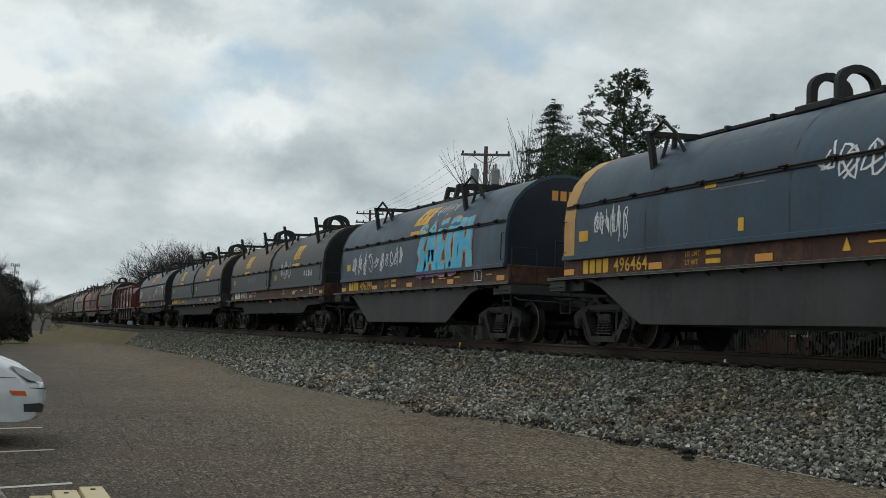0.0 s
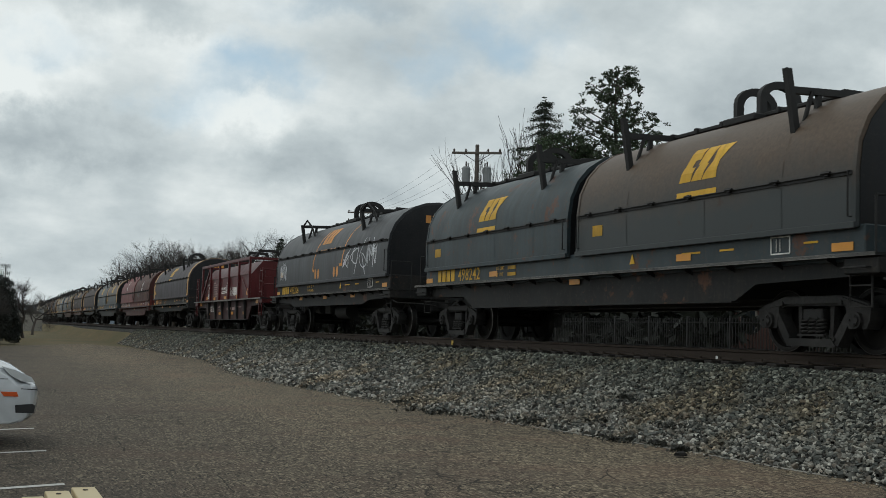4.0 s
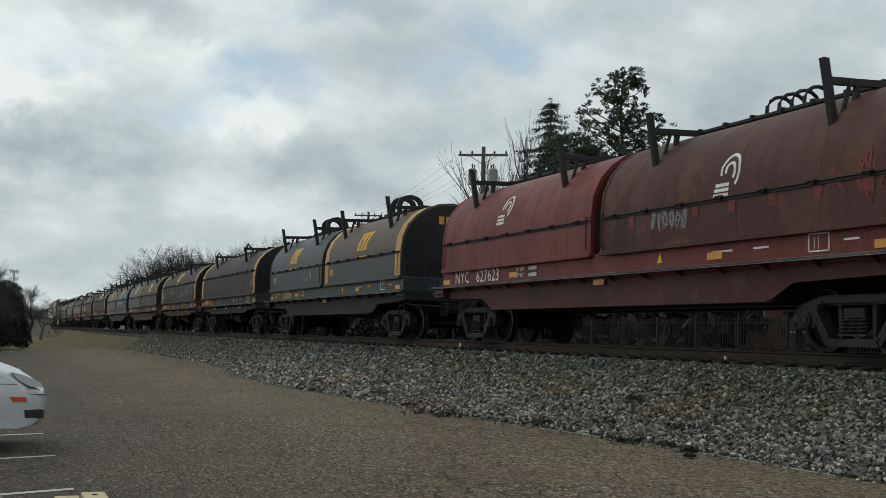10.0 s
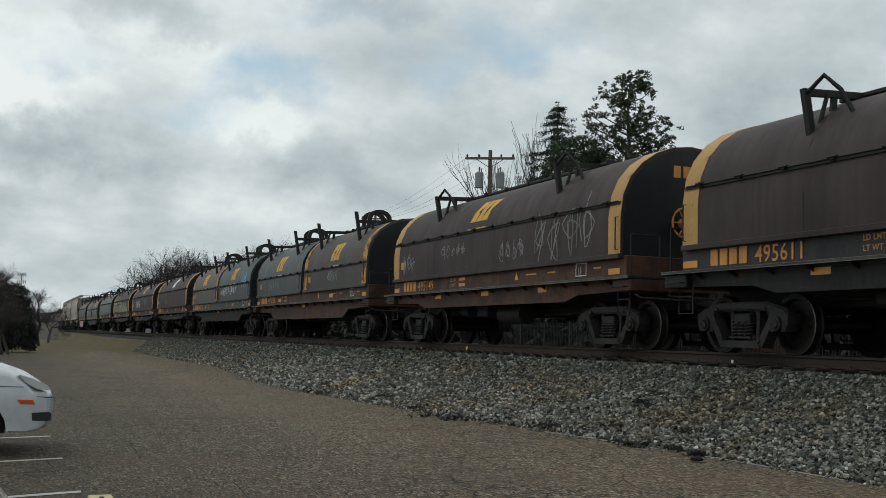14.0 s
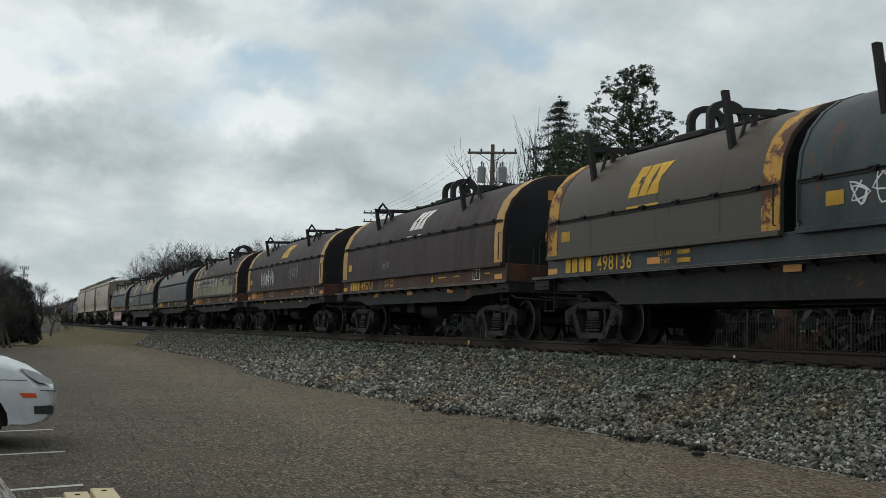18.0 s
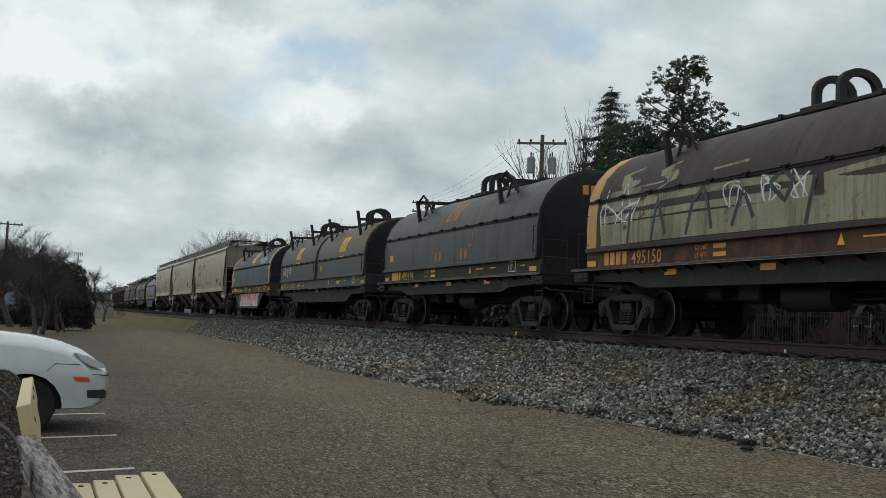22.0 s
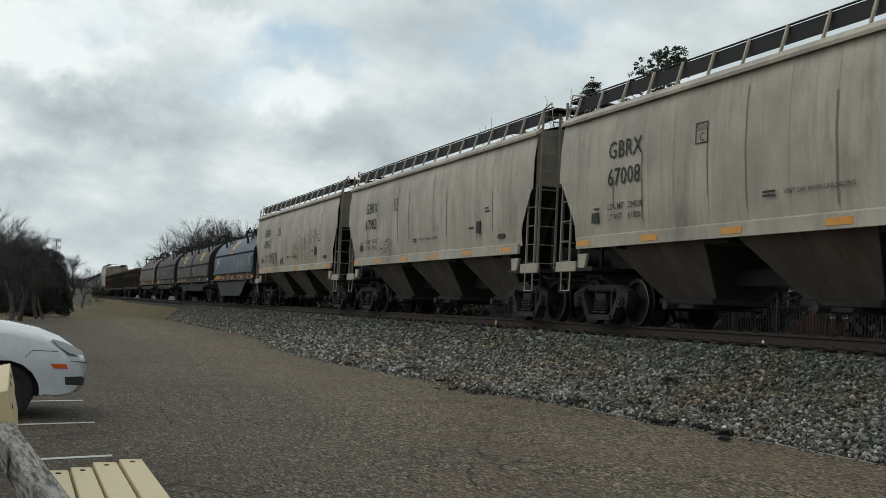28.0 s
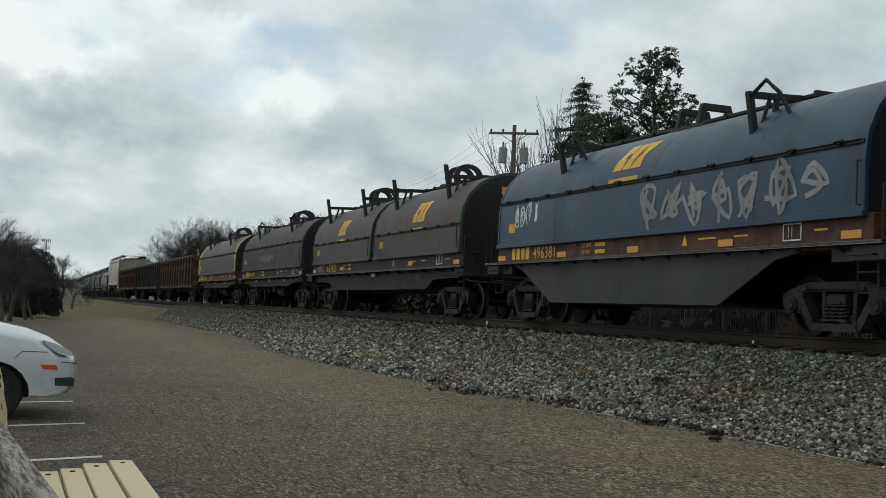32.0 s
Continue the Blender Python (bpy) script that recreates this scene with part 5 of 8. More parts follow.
def bay_slope(bm):
    """A slope sheet across the wagon, set back a little from the side sheets' edges."""
    top, low = BAYTOP[1] - 0.31, BAYLOW[1] - 0.01
    out = [(-1.42, top, 1.70), (1.42, top, 1.70), (0.51, low, 0.56), (-0.51, low, 0.56)]
    a = [bm.verts.new(p) for p in out]
    b = [bm.verts.new((p[0], p[1] - 0.02, p[2])) for p in out]
    bm.faces.new(a)
    bm.faces.new(b[::-1])
    for k in range(4):
        bm.faces.new((a[k], b[k], b[(k + 1) % 4], a[(k + 1) % 4]))


def bay_gate(bm):
    box(bm, -0.62, 0.62, -0.9, 0.9, 0.44, 0.56, 0.02)
    box(bm, -0.78, 0.78, -0.5, 0.5, 0.36, 0.44, 0.015)
    rod(bm, (-0.98, 0, 0.42), (0.98, 0, 0.42), 0.045, 8)
    for sx in (-1, 1):
        rod(bm, (sx * 0.98, 0, 0.42), (sx * 1.04, 0, 0.42), 0.09, 8)


def ladder(bm, height, rungs, wide=0.42):
    for s in (-1, 1):
        box(bm, -0.02, 0.02, s * wide / 2 - 0.025, s * wide / 2 + 0.025, 0, height, 0.004)
    for k in range(rungs):
        z = 0.12 + (height - 0.24) * k / (rungs - 1)
        rod(bm, (-0.02, -wide / 2, z), (-0.02, wide / 2, z), 0.012, 5)


def hopper_wagon(middle, number, extra=(), murals=()):
    w = thing("hopper_wagon", "beige three-bay covered hopper car with roof walkway", "freight car", "freight train")
    body = put("body", shape("hop_body", hopper_body, True), BEIGE, w, None, "beige weathered curved steel sides")
    for s in (1, -1):
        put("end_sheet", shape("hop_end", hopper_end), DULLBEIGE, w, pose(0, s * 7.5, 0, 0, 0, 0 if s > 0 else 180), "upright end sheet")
        put("end_slope_sheet", shape("hop_eslope", lambda bm: slab(bm, [(-0.02, 3.02), (-2.3, 1.5), (-2.3, 1.46), (0.02, 2.98)], "x", -1.49, 1.49)), SLOPESHADE, w, pose(0, s * 7.5, 0, 0, 0, 0 if s > 0 else 180), "end slope sheet with shade in its colour")
        # plates added to black out the shaded hollow under each end
        put("end_shade_plate", shape("hop_shade", lambda bm: [slab(bm, [(-0.1, 2.9), (-2.2, 1.45), (-2.2, 1.12), (-1.2, 1.12)], "x", x - 0.02, x + 0.02) for x in (-0.9, 0.9)]), SLOPESHADE, w, pose(0, s * 7.5, 0, 0, 0, 0 if s > 0 else 180), "added dark plate that deepens shade under the end")
    put("eave_rail", shape("hop_eave", lambda bm: [slab(bm, [(sx * 1.44, 4.20), (sx * 1.60, 4.10), (sx * 1.61, 4.16), (sx * 1.46, 4.29)], "y", -7.58, 7.58) for sx in (-1, 1)]), BEIGE, w)
    put("side_sill", shape("hop_sill", lambda bm: [slab(bm, [(sx * 1.49, 1.50), (sx * 1.56, 1.50), (sx * 1.56, 1.72), (sx * 1.49, 1.76)], "y", -6.76, 6.76) for sx in (-1, 1)]), BEIGE, w)
    for k in range(3):
        by = put("discharge_bay", shape("hop_bay", bay_sides), BEIGEDARK, w, pose(0, -4.15 + 4.15 * k, 0), "dark beige discharge hopper")
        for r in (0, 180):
            put("slope_sheet", shape("hop_slope", bay_slope), SLOPESHADE, by, pose(0, 0, 0, 0, 0, r), "slope sheet coloured dark for shade")
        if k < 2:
            put("cross_ridge", shape("hop_ridge", lambda bm: box(bm, -1.40, 1.40, -0.36, 0.36, 1.44, 1.69)), SLOPESHADE, w, pose(0, -2.075 + 4.15 * k, 0), "cross ridge darkened for shade between the hoppers")
        put("outlet_gate", shape("hop_gate", bay_gate), STEEL, by, None, "steel outlet gate with its shaft")
    for k in range(13):
        y = -6.3 + 12.6 * k / 12
        put("side_seam", shape("hop_seam", lambda bm: ribbon(bm, [(0, 1.66), (0, 2.2), (0, 2.9), (0, 3.6), (0, 4.1)], 0.03, lambda u, z: (hop_x(max(1.58, min(4.13, z))) - 0.004, -u, z), 0.2)), BEIGE, w, pose(0, y, 0))
        if k % 3:
            g0, g1 = 1.78 + 0.5 * random.random(), 2.6 + 1.3 * random.random()
            put("grime_streak", strokes([[(0, g0), (0.0, g1)]], 0.028 + 0.02 * random.random(), lambda u, z: (hop_x(max(1.58, min(4.13, z))) - 0.007, -u, z)), SEAMGRIME, w, pose(0, y, 0))
    # roof walkway on brackets, with open grating at its edge
    wk = put("roof_walkway", shape("hop_walk", lambda bm: [box(bm, sx * 0.98 - 0.28, sx * 0.98 + 0.28, -7.75, 7.75, 4.68, 4.715) for sx in (-1, 1)] + [box(bm, -1.26, 1.26, s * 7.65 - 0.22, s * 7.65 + 0.22, 4.68, 4.715) for s in (-1, 1)]), BLACKSTEEL, w, None, "open steel roof walkway")
    put("grating_lip", shape("hop_lip", lambda bm: [box(bm, sx * 1.27 - 0.006, sx * 1.27 + 0.006, -7.5, 7.5, 4.44, 4.68) for sx in (-1, 1)] + [rod(bm, (sx * 1.27, -7.75, 4.74), (sx * 1.27, 7.75, 4.74), 0.018, 5) for sx in (-1, 1)]), BLACKSTEEL, wk)
    for k in range(16):
        for r in (0, 180):
            put("walkway_bracket", shape("hop_brk", lambda bm: slab(bm, [(-1.275, 4.73), (-1.315, 4.73), (-1.46, 4.24), (-1.42, 4.24)], "y", -0.022, 0.022)), BEIGE, wk, pose(0, -7.3 + 14.6 * k / 15, 0, 0, 0, r))
    for k in range(5):
        put("roof_hatch", shape("hop_hatch", lambda bm: box(bm, -0.32, 0.32, -1.25, 1.25, 4.44, 4.58, 0.04)), BEIGE, w, pose(0, -5.6 + 2.8 * k, 0))
    for s in (1, -1):
        for sx in (-1, 1):
            put("corner_plate", shape("hop_cheek", hopper_cheek), BEIGE, w, Matrix.Diagonal((-sx, s, 1, 1)))
            ld = put("end_ladder", shape("hop_ladder", lambda bm: ladder(bm, 3.5, 9)), DULLBEIGE, w, pose(sx * 1.24, s * 7.62, 1.15, 0, 0, 90), "end ladder")
            put("side_ladder", shape("hop_sladder", lambda bm: ladder(bm, 1.9, 5)), DULLBEIGE, w, pose(sx * 1.50, s * 7.35, 1.15), "short side ladder")
            put("corner_step", shape("hop_step", lambda bm: (box(bm, -0.03, 0.03, -0.48, 0.42, 1.05, 1.26, 0.01), bent(bm, [(0, -0.2, 1.1), (0, -0.2, 0.66), (0, 0.2, 0.66), (0, 0.2, 1.1)], 0.018, 5))), BEIGE, w, pose(sx * 1.5, s * 7.3, 0))
            put("jack_pad", shape("hop_pad", lambda bm: slab(bm, [(-0.2, 1.40), (0.2, 1.40), (0.16, 1.12), (-0.10, 1.12)], "x", -0.03, 0.03)), BEIGE, w, pose(sx * 1.49, s * 6.55, 0))
        put("roof_rail", shape("hop_rrail", lambda bm: bent(bm, [(-1.27, -0.55, 4.74), (-1.3, 0.0, 4.84), (-1.3, 0.12, 4.40), (1.3, 0.12, 4.40), (1.3, 0.0, 4.84), (1.27, -0.55, 4.74)], 0.02, 5)), BEIGE, w, pose(0, s * 7.7, 0, 0, 0, 0 if s > 0 else 180))
        put("end_platform", shape("hop_plat", lambda bm: (box(bm, -1.5, 1.5, -1.6, 0.12, 1.06, 1.14), box(bm, -0.35, 0.35, -1.8, 0.2, 0.74, 1.06, 0.02), rod(bm, (-0.8, -0.7, 1.14), (-0.8, -0.7, 2.3), 0.05, 6), rod(bm, (0.8, -0.7, 1.14), (0.8, -0.7, 2.3), 0.05, 6))), BLACKSTEEL, w, pose(0, s * 7.75, 0, 0, 0, 0 if s > 0 else 180))
    put("centre_sill", shape("hop_csill", lambda bm: box(bm, -0.3, 0.3, -7.6, 7.6, 0.80, 1.08)), BLACKSTEEL, w)
    put("end_air_tank", shape("hop_tank", lambda bm: rod(bm, (-0.6, -7.1, 1.5), (0.6, -7.1, 1.5), 0.2, 12), True), BLACKSTEEL, w)
    put("brake_cylinder", shape("hop_cyl", lambda bm: rod(bm, (0.3, 7.2, 1.5), (0.3, 6.5, 1.7), 0.16, 10), True), BLACKSTEEL, w)
    DARKMARK = DARKLETTER
    side_text("GBRX", 0.34, -5.45, 3.18, -1.612, 0, DARKMARK, w)
    side_text(number, 0.34, -5.45, 2.66, -1.612, 0, DARKMARK, w)
    load, light = {"67008": ("224200", "61800"), "67082": ("223700", "62300")}.get(number, ("224000", "62000"))
    for z, x, word, fig in ((2.20, -1.588, "LD LMT", load), (2.00, -1.577, "LT WT", light)):
        side_text(word, 0.125, -5.45, z, x, 0, DARKMARK, w)
        side_text(fig, 0.125, -4.68, z, x, 0, DARKMARK, w)
    side_text("PLATE", 0.075, -2.415, 3.32, -1.612, 0, DARKMARK, w)
    side_text("C", 0.15, -2.32, 3.14, -1.612, 0, DARKMARK, w)
    side_text("VENT CAR WHEN UNLOADING", 0.075, -0.1, 2.08, -1.582, 0, DARKMARK, w)
    for u, z, l, h, x in ((-6.1, 1.98, 0.28, 0.2, -1.573), (-6.0, 2.24, 0.2, 0.03, -1.588), (3.75, 2.22, 0.3, 0.035, -1.588), (4.8, 2.66, 0.22, 0.03, -1.600), (4.8, 2.58, 0.3, 0.03, -1.600), (-0.6, 2.13, 0.3, 0.03, -1.584), (-0.6, 2.07, 0.3, 0.03, -1.582), (5.6, 1.9, 0.4, 0.1, -1.566)):
        bm = bmesh.new()
        box(bm, x - 0.006, x + 0.004, -u - l, -u, z, z + h)
        part("stencil_bar", bm, DARKMARK, w)
    bm = bmesh.new()
    for a, b, c, d in ((0, 0.36, 0, 0.02), (0, 0.36, 0.34, 0.36), (0, 0.02, 0, 0.36), (0.34, 0.36, 0, 0.36)):
        box(bm, -1.611, -1.606, 2.45 - b, 2.45 - a, 3.10 + c, 3.10 + d)
    part("stencil_box", bm, DARKMARK, w)
    bm = bmesh.new()
    box(bm, -1.596, -1.578, -4.52, -4.27, 2.08, 2.38)
    part("placard", bm, DARKMARK, w, "dark square placard")
    for k in range(6):
        u = -6.45 + 12.6 * k / 5
        bm = bmesh.new()
        box(bm, -1.568, -1.555, -u - 0.28, -u + 0.28, 1.55, 1.66, 0.002)
        part("reflector", bm, REFLECT, w, "yellow reflector strip")
    for i, (mat, u, z, wide, high, letters, width) in enumerate(extra):
        rng = np.random.default_rng(90 + i)
        put("sprayed_tag", strokes(tag_lines(rng, u, z, wide, high, letters), width, lambda a, b: (hop_x(max(1.6, min(4.1, b))) - 0.008, -a, b)), mat, w, None, "sprayed looping strokes")
    for mat, width, lines in murals:
        put("sprayed_outline", strokes(lines, width, lambda a, b: (hop_x(max(1.6, min(4.1, b))) - 0.009, -a, b)), mat, w, None, "thin sprayed outline of rounded shapes")
    for s in (1, -1):
        truck(w, s * 6.45)
    end_gear(w, 7.85)
    WAGONS.append((w, middle))


DARKLETTER = paint("black_lettering", (0.02, 0.019, 0.018), (0.08, 0.07, 0.06), 0.5, 0.6)


# ---- the red shielded coil wagon ----
def shield_wagon(middle):
    w = thing("coil_wagon", "bright red shielded coil car with ribbed cover", "freight car", "freight train")
    h = 7.2
    pr = [(-1.46, 1.33), (-1.46, 2.33), (-0.98, 2.90), (0.98, 2.90), (1.46, 2.33), (1.46, 1.33)]
    cov = put("cover", shape("shield_cover", lambda bm: shell(bm, pr, -4.75, 5.35)), SHIELDRED, w, None, "red folded sheet cover")
    for k in range(5):
        for r in (0, 180):
            put("cover_rib", shape("shield_rib", lambda bm: box(bm, -1.56, -1.47, -0.06, 0.06, 1.33, 3.04, 0.006)), SHIELDRED, cov, pose(0, (-4.72 + 2.07 * k) * (1 if r == 0 else -1) + (0 if r == 0 else -0.58), 0, 0, 0, r))
    for r in (0, 180):
        put("top_rail", shape("shield_rail", lambda bm: box(bm, -1.56, -1.45, -4.78, 5.72, 2.94, 3.06, 0.01)), SHIELDRED, cov, pose(0, 0, 0, 0, 0, r))
        put("eave_fold", shape("shield_fold", lambda bm: box(bm, -1.475, -1.455, -4.76, 4.76, 2.30, 2.36)), DARKRED, cov, pose(0, 0, 0, 0, 0, r))
        put("end_brace", shape("shield_brace", lambda bm: slab(bm, [(3.5, 2.95), (3.66, 2.95), (5.75, 1.33), (5.55, 1.33)], "x", -1.57, -1.49)), SHIELDRED, cov, pose(0, 0, 0, 0, 0, r))
        put("panel_brace", shape("shield_pbrace", lambda bm: slab(bm, [(-3.0, 2.30), (-2.9, 2.30), (-4.62, 1.36), (-4.72, 1.40)], "x", -1.49, -1.463)), SHIELDRED, cov, pose(0, 0, 0, 0, 0, r))
    put("end_post", shape("shield_post", lambda bm: box(bm, -1.55, -1.46, 5.6, 5.72, 1.32, 2.94, 0.006)), SHIELDRED, cov)
    for y in (-4.72, -0.58, 5.66):
        put("cross_beam", shape("shield_cross", lambda bm: box(bm, -1.45, 1.45, -0.06, 0.06, 2.95, 3.05, 0.01)), SHIELDRED, cov, pose(0, y, 0))
    for y in (-1.6, 0.4):
        put("lifting_frame", shape("shield_lift", lambda bm: [slab(bm, [(sx * 0.9, 2.92), (sx * 0.75, 2.92), (sx * 0.28, 3.55), (sx * 0.42, 3.55)], "y", -0.07, 0.07) for sx in (-1, 1)] + [box(bm, -0.45, 0.45, -0.08, 0.08, 3.49, 3.60, 0.01)]), BLACKSTEEL, cov, pose(0, y, 0), "black lifting frame")
    put("ridge_cap", shape("shield_ridge", lambda bm: box(bm, -0.5, 0.5, -4.6, 4.6, 2.93, 3.0, 0.02)), DARKRED, cov)
    put("walkway", shape("shield_walk", lambda bm: [box(bm, sx * 1.52 - 0.1, sx * 1.52 + 0.1, -h, h, 1.27, 1.32) for sx in (-1, 1)] + [box(bm, -1.6, 1.6, s * (h - 0.3) - 0.3, s * (h - 0.3) + 0.3, 1.262, 1.31) for s in (-1, 1)]), BLACKSTEEL, w)
    put("walkway_edge", shape("shield_edge", lambda bm: box(bm, -1.628, -1.621, -h, h, 1.265, 1.315)), PALEEDGE, w, None, "pale worn walkway edge")
    # the end cage: grab frame and hand brake on the open platform
    for s in (1, -1):
        put("end_frame", shape("shield_cage", lambda bm: (bent(bm, [(-1.2, 0, 1.3), (-1.2, 0, 2.5), (-0.4, 0, 2.5), (-0.4, 0, 1.3)], 0.03, 5), rod(bm, (-1.2, 0, 1.9), (-0.4, 0, 1.9), 0.025, 5), box(bm, -1.15, -0.45, -0.02, 0.02, 2.2, 2.45))), SHIELDRED, w, pose(0, s * 5.9, 0), "red grab frame on the end platform")
    put("side_sill", shape("shield_sill", lambda bm: [slab(bm, [(-h + 0.2, 1.33), (h - 0.2, 1.33), (h - 0.25, 1.05), (h - 2.3, 1.0), (h - 2.85, 0.45), (-h + 2.85, 0.45), (-h + 2.3, 1.0), (-h + 0.25, 1.05)], "x", sx * 1.40 - 0.03, sx * 1.40 + 0.03) for sx in (-1, 1)]), MAROON, w, None, "deep maroon side sill darkened for walkway shade")
    put("sill_flange", shape("shield_flange", lambda bm: [box(bm, sx * 1.42 - 0.08, sx * 1.42 + 0.08, -h + 2.85, h - 2.85, 0.415, 0.448) for sx in (-1, 1)]), BLACKSTEEL, w)
    for k in range(6):
        for r in (0, 180):
            put("sill_rib", shape("shield_srib", lambda bm: slab(bm, [(-1.43, 1.26), (-1.56, 1.26), (-1.50, 0.46), (-1.43, 0.46)], "y", -0.05, 0.05)), BLACKSTEEL, w, pose(0, -3.9 + 7.8 * k / 5, 0, 0, 0, r))
    put("centre_sill", shape("shield_csill", lambda bm: box(bm, -0.3, 0.3, -h + 0.1, h - 0.1, 0.72, 1.15)), BLACKSTEEL, w)
    notice = bmesh.new()
    for x0, x1, z0, z1 in ((-0.30, 0.52, 2.66, 2.68), (-0.30, 0.52, 2.36, 2.38), (-0.30, -0.28, 2.38, 2.66), (0.50, 0.52, 2.38, 2.66)):
        box(notice, x0, x1, -4.758, -4.752, z0, z1)
    for i in range(3):
        box(notice, -0.22, 0.44 - 0.1 * i, -4.758, -4.752, 2.58 - 0.075 * i, 2.61 - 0.075 * i)
    part("end_notice", notice, MARKPINK, cov, "white outlined notice on the end")
    face = lambda u, z: (-1.467, -u, z)
    # the owner's wheel badge and its wide twin: rings and stripes
    badge = [oval(-4.02, 1.78, 0.20, 0.22, -60, 200), oval(-4.02, 1.78, 0.10, 0.11, -60, 200), [(-4.42, 1.55), (-3.98, 1.55)], [(-4.42, 1.47), (-3.98, 1.47)], [(-4.40, 1.63), (-4.05, 1.63)]]
    put("owner_badge", strokes(badge, 0.05, face), MARKWHITE, cov, None, "white wheel badge with stripes")
    wide_badge = [oval(0.12, 1.86, 0.19, 0.24), oval(0.12, 1.86, 0.09, 0.12), [(-1.22, 1.70), (0.1, 1.74)], [(-1.22, 1.63), (0.1, 1.66)], [(0.22, 1.66), (0.32, 1.56)]]
    put("owner_badge", strokes(wide_badge, 0.045, face), MARKWHITE, cov, None, "white ring badge with long stripes")

    def word(u, z, wide, high, n, mat, parent, surf=face):
        """Unreadable or withheld writing as a row of plain upright bars."""
        bars = [[(u + wide * (i + 0.15) / n, z + high / 2), (u + wide * (i + 0.80) / n, z + high / 2)] for i in range(n)]
        put("marking_bar", strokes(bars, high, surf), mat, parent)
    word(-4.40, 2.06, 0.62, 0.11, 7, MARKWHITE, cov)
    word(-1.22, 1.80, 1.05, 0.11, 13, MARKWHITE, cov)
    for i in range(3):
        word(0.72 + 0.16 * i, 1.50, 0.10, 0.26 + 0.10 * (i == 0), 1, MARKWHITE, cov)
    word(1.20, 1.50, 0.08, 0.36, 1, MARKWHITE, cov)
    word(1.34, 1.50, 1.20, 0.36, 6, MARKWHITE, cov)
    for i, (l, n) in enumerate(((0.5, 6), (0.9, 11), (0.9, 11), (0.9, 11), (0.85, 10), (1.05, 13), (1.0, 12))):
        word(-3.05, 2.14 - 0.105 * i, l, 0.05, n, MARKPINK, cov)
    for u, z, l in ((-4.75, 1.40, 0.34), (-2.95, 1.36, 0.4), (-0.55, 1.36, 0.5), (2.0, 1.36, 0.4), (4.0, 1.48, 0.62)):
        bm = bmesh.new()
        box(bm, -1.472, -1.462, -u - l, -u, z, z + (0.26 if u > 3.5 else 0.13))
        part("yellow_patch", bm, REFLECT, cov)
    side_text("NYC", 0.27, -4.30, 0.80, -1.437, 0, MARKWHITE, w)
    side_text("631035", 0.27, -3.62, 0.80, -1.437, 0, MARKWHITE, w)
    for z, line in ((0.98, "LD LMT  193300"), (0.80, "LT WT    69700")):
        side_text(line, 0.10, -1.95, z, -1.437, 0, MARKPINK, w)
    for u, z, l, n in ((0.0, 0.86, 0.42, 4), (0.75, 0.86, 0.22, 4), (1.15, 0.86, 0.55, 6), (2.1, 0.96, 0.9, 10)):
        word(u, z, l, 0.12 if n < 7 else 0.05, n, MARKPINK, w, lambda a_, b_: (-1.437, -a_, b_))
    for u in (-6.2, -4.0, -1.5, 1.2, 3.6, 5.9):
        bm = bmesh.new()
        box(bm, -1.446, -1.428, -u - 0.2, -u + 0.2, 1.10 if abs(u) > 5 else 0.66, 1.24 if abs(u) > 5 else 0.78, 0.002)
        part("reflector", bm, REFLECT, w, "yellow reflector strip")
    for s in (1, -1):
        truck(w, s * 5.95)
        put("end_platform", shape("eplat", lambda bm: box(bm, -1.55, 1.55, -0.5, 0.12, 1.04, 1.255, 0.015)), SHIELDRED, w, pose(0, s * (h - 0.12), 0.06, 0, 0, 0 if s > 0 else 180))
        put("corner_ladder", shape("hop_sladder", lambda bm: ladder(bm, 1.9, 5)), SHIELDRED, w, pose(-1.52, s * (h - 0.35), 0.6))
    end_gear(w, h - 0.1)
    WAGONS.append((w, middle))


def gondola(middle, mat, label, half=8.3, top=2.9):
    w = thing("gondola_wagon", label, "freight car", "freight train")
    put("side_wall", shape(("gon_side", half, top), lambda bm: [box(bm, sx * 1.48 - 0.03, sx * 1.48 + 0.03, -half, half, 1.05, top, 0.01) for sx in (-1, 1)]), mat, w)
    put("end_wall", shape(("gon_end", half, top), lambda bm: [box(bm, -1.45, 1.45, s * half - 0.03, s * half + 0.03, 1.05, top + 0.1) for s in (-1, 1)]), mat, w)
    put("floor_plate", shape(("gon_floor", half), lambda bm: box(bm, -1.45, 1.45, -half + 0.03, half - 0.03, 1.05, 1.15)), mat, w)
    put("top_chord", shape(("gon_chord", half, top), lambda bm: [box(bm, sx * 1.5 - 0.09, sx * 1.5 + 0.09, -half, half, top, top + 0.14, 0.01) for sx in (-1, 1)]), mat, w)
    put("bottom_chord", shape(("gon_bot", half), lambda bm: [box(bm, sx * 1.5 - 0.06, sx * 1.5 + 0.06, -half, half, 0.95, 1.15) for sx in (-1, 1)]), mat, w)
    for k in range(13):
        for r in (0, 180):
            put("side_post", shape(("gon_post", top), lambda bm: slab(bm, [(-1.51, 1.1), (-1.62, 1.1), (-1.62, top - 0.1), (-1.51, top)], "y", -0.07, 0.07)), mat, w, pose(0, -half + 0.25 + (2 * half - 0.5) * k / 12, 0, 0, 0, r))
    put("centre_sill", shape(("gon_sill", half), lambda bm: box(bm, -0.3, 0.3, -half, half, 0.72, 1.05)), BLACKSTEEL, w)
    for s in (1, -1):
        truck(w, s * (half - 2.0))
    end_gear(w, half + 0.1)
    WAGONS.append((w, middle))


def plain(paint_mat, **kw):
    d = dict(paint=paint_mat)
    d.update(kw)
    return d


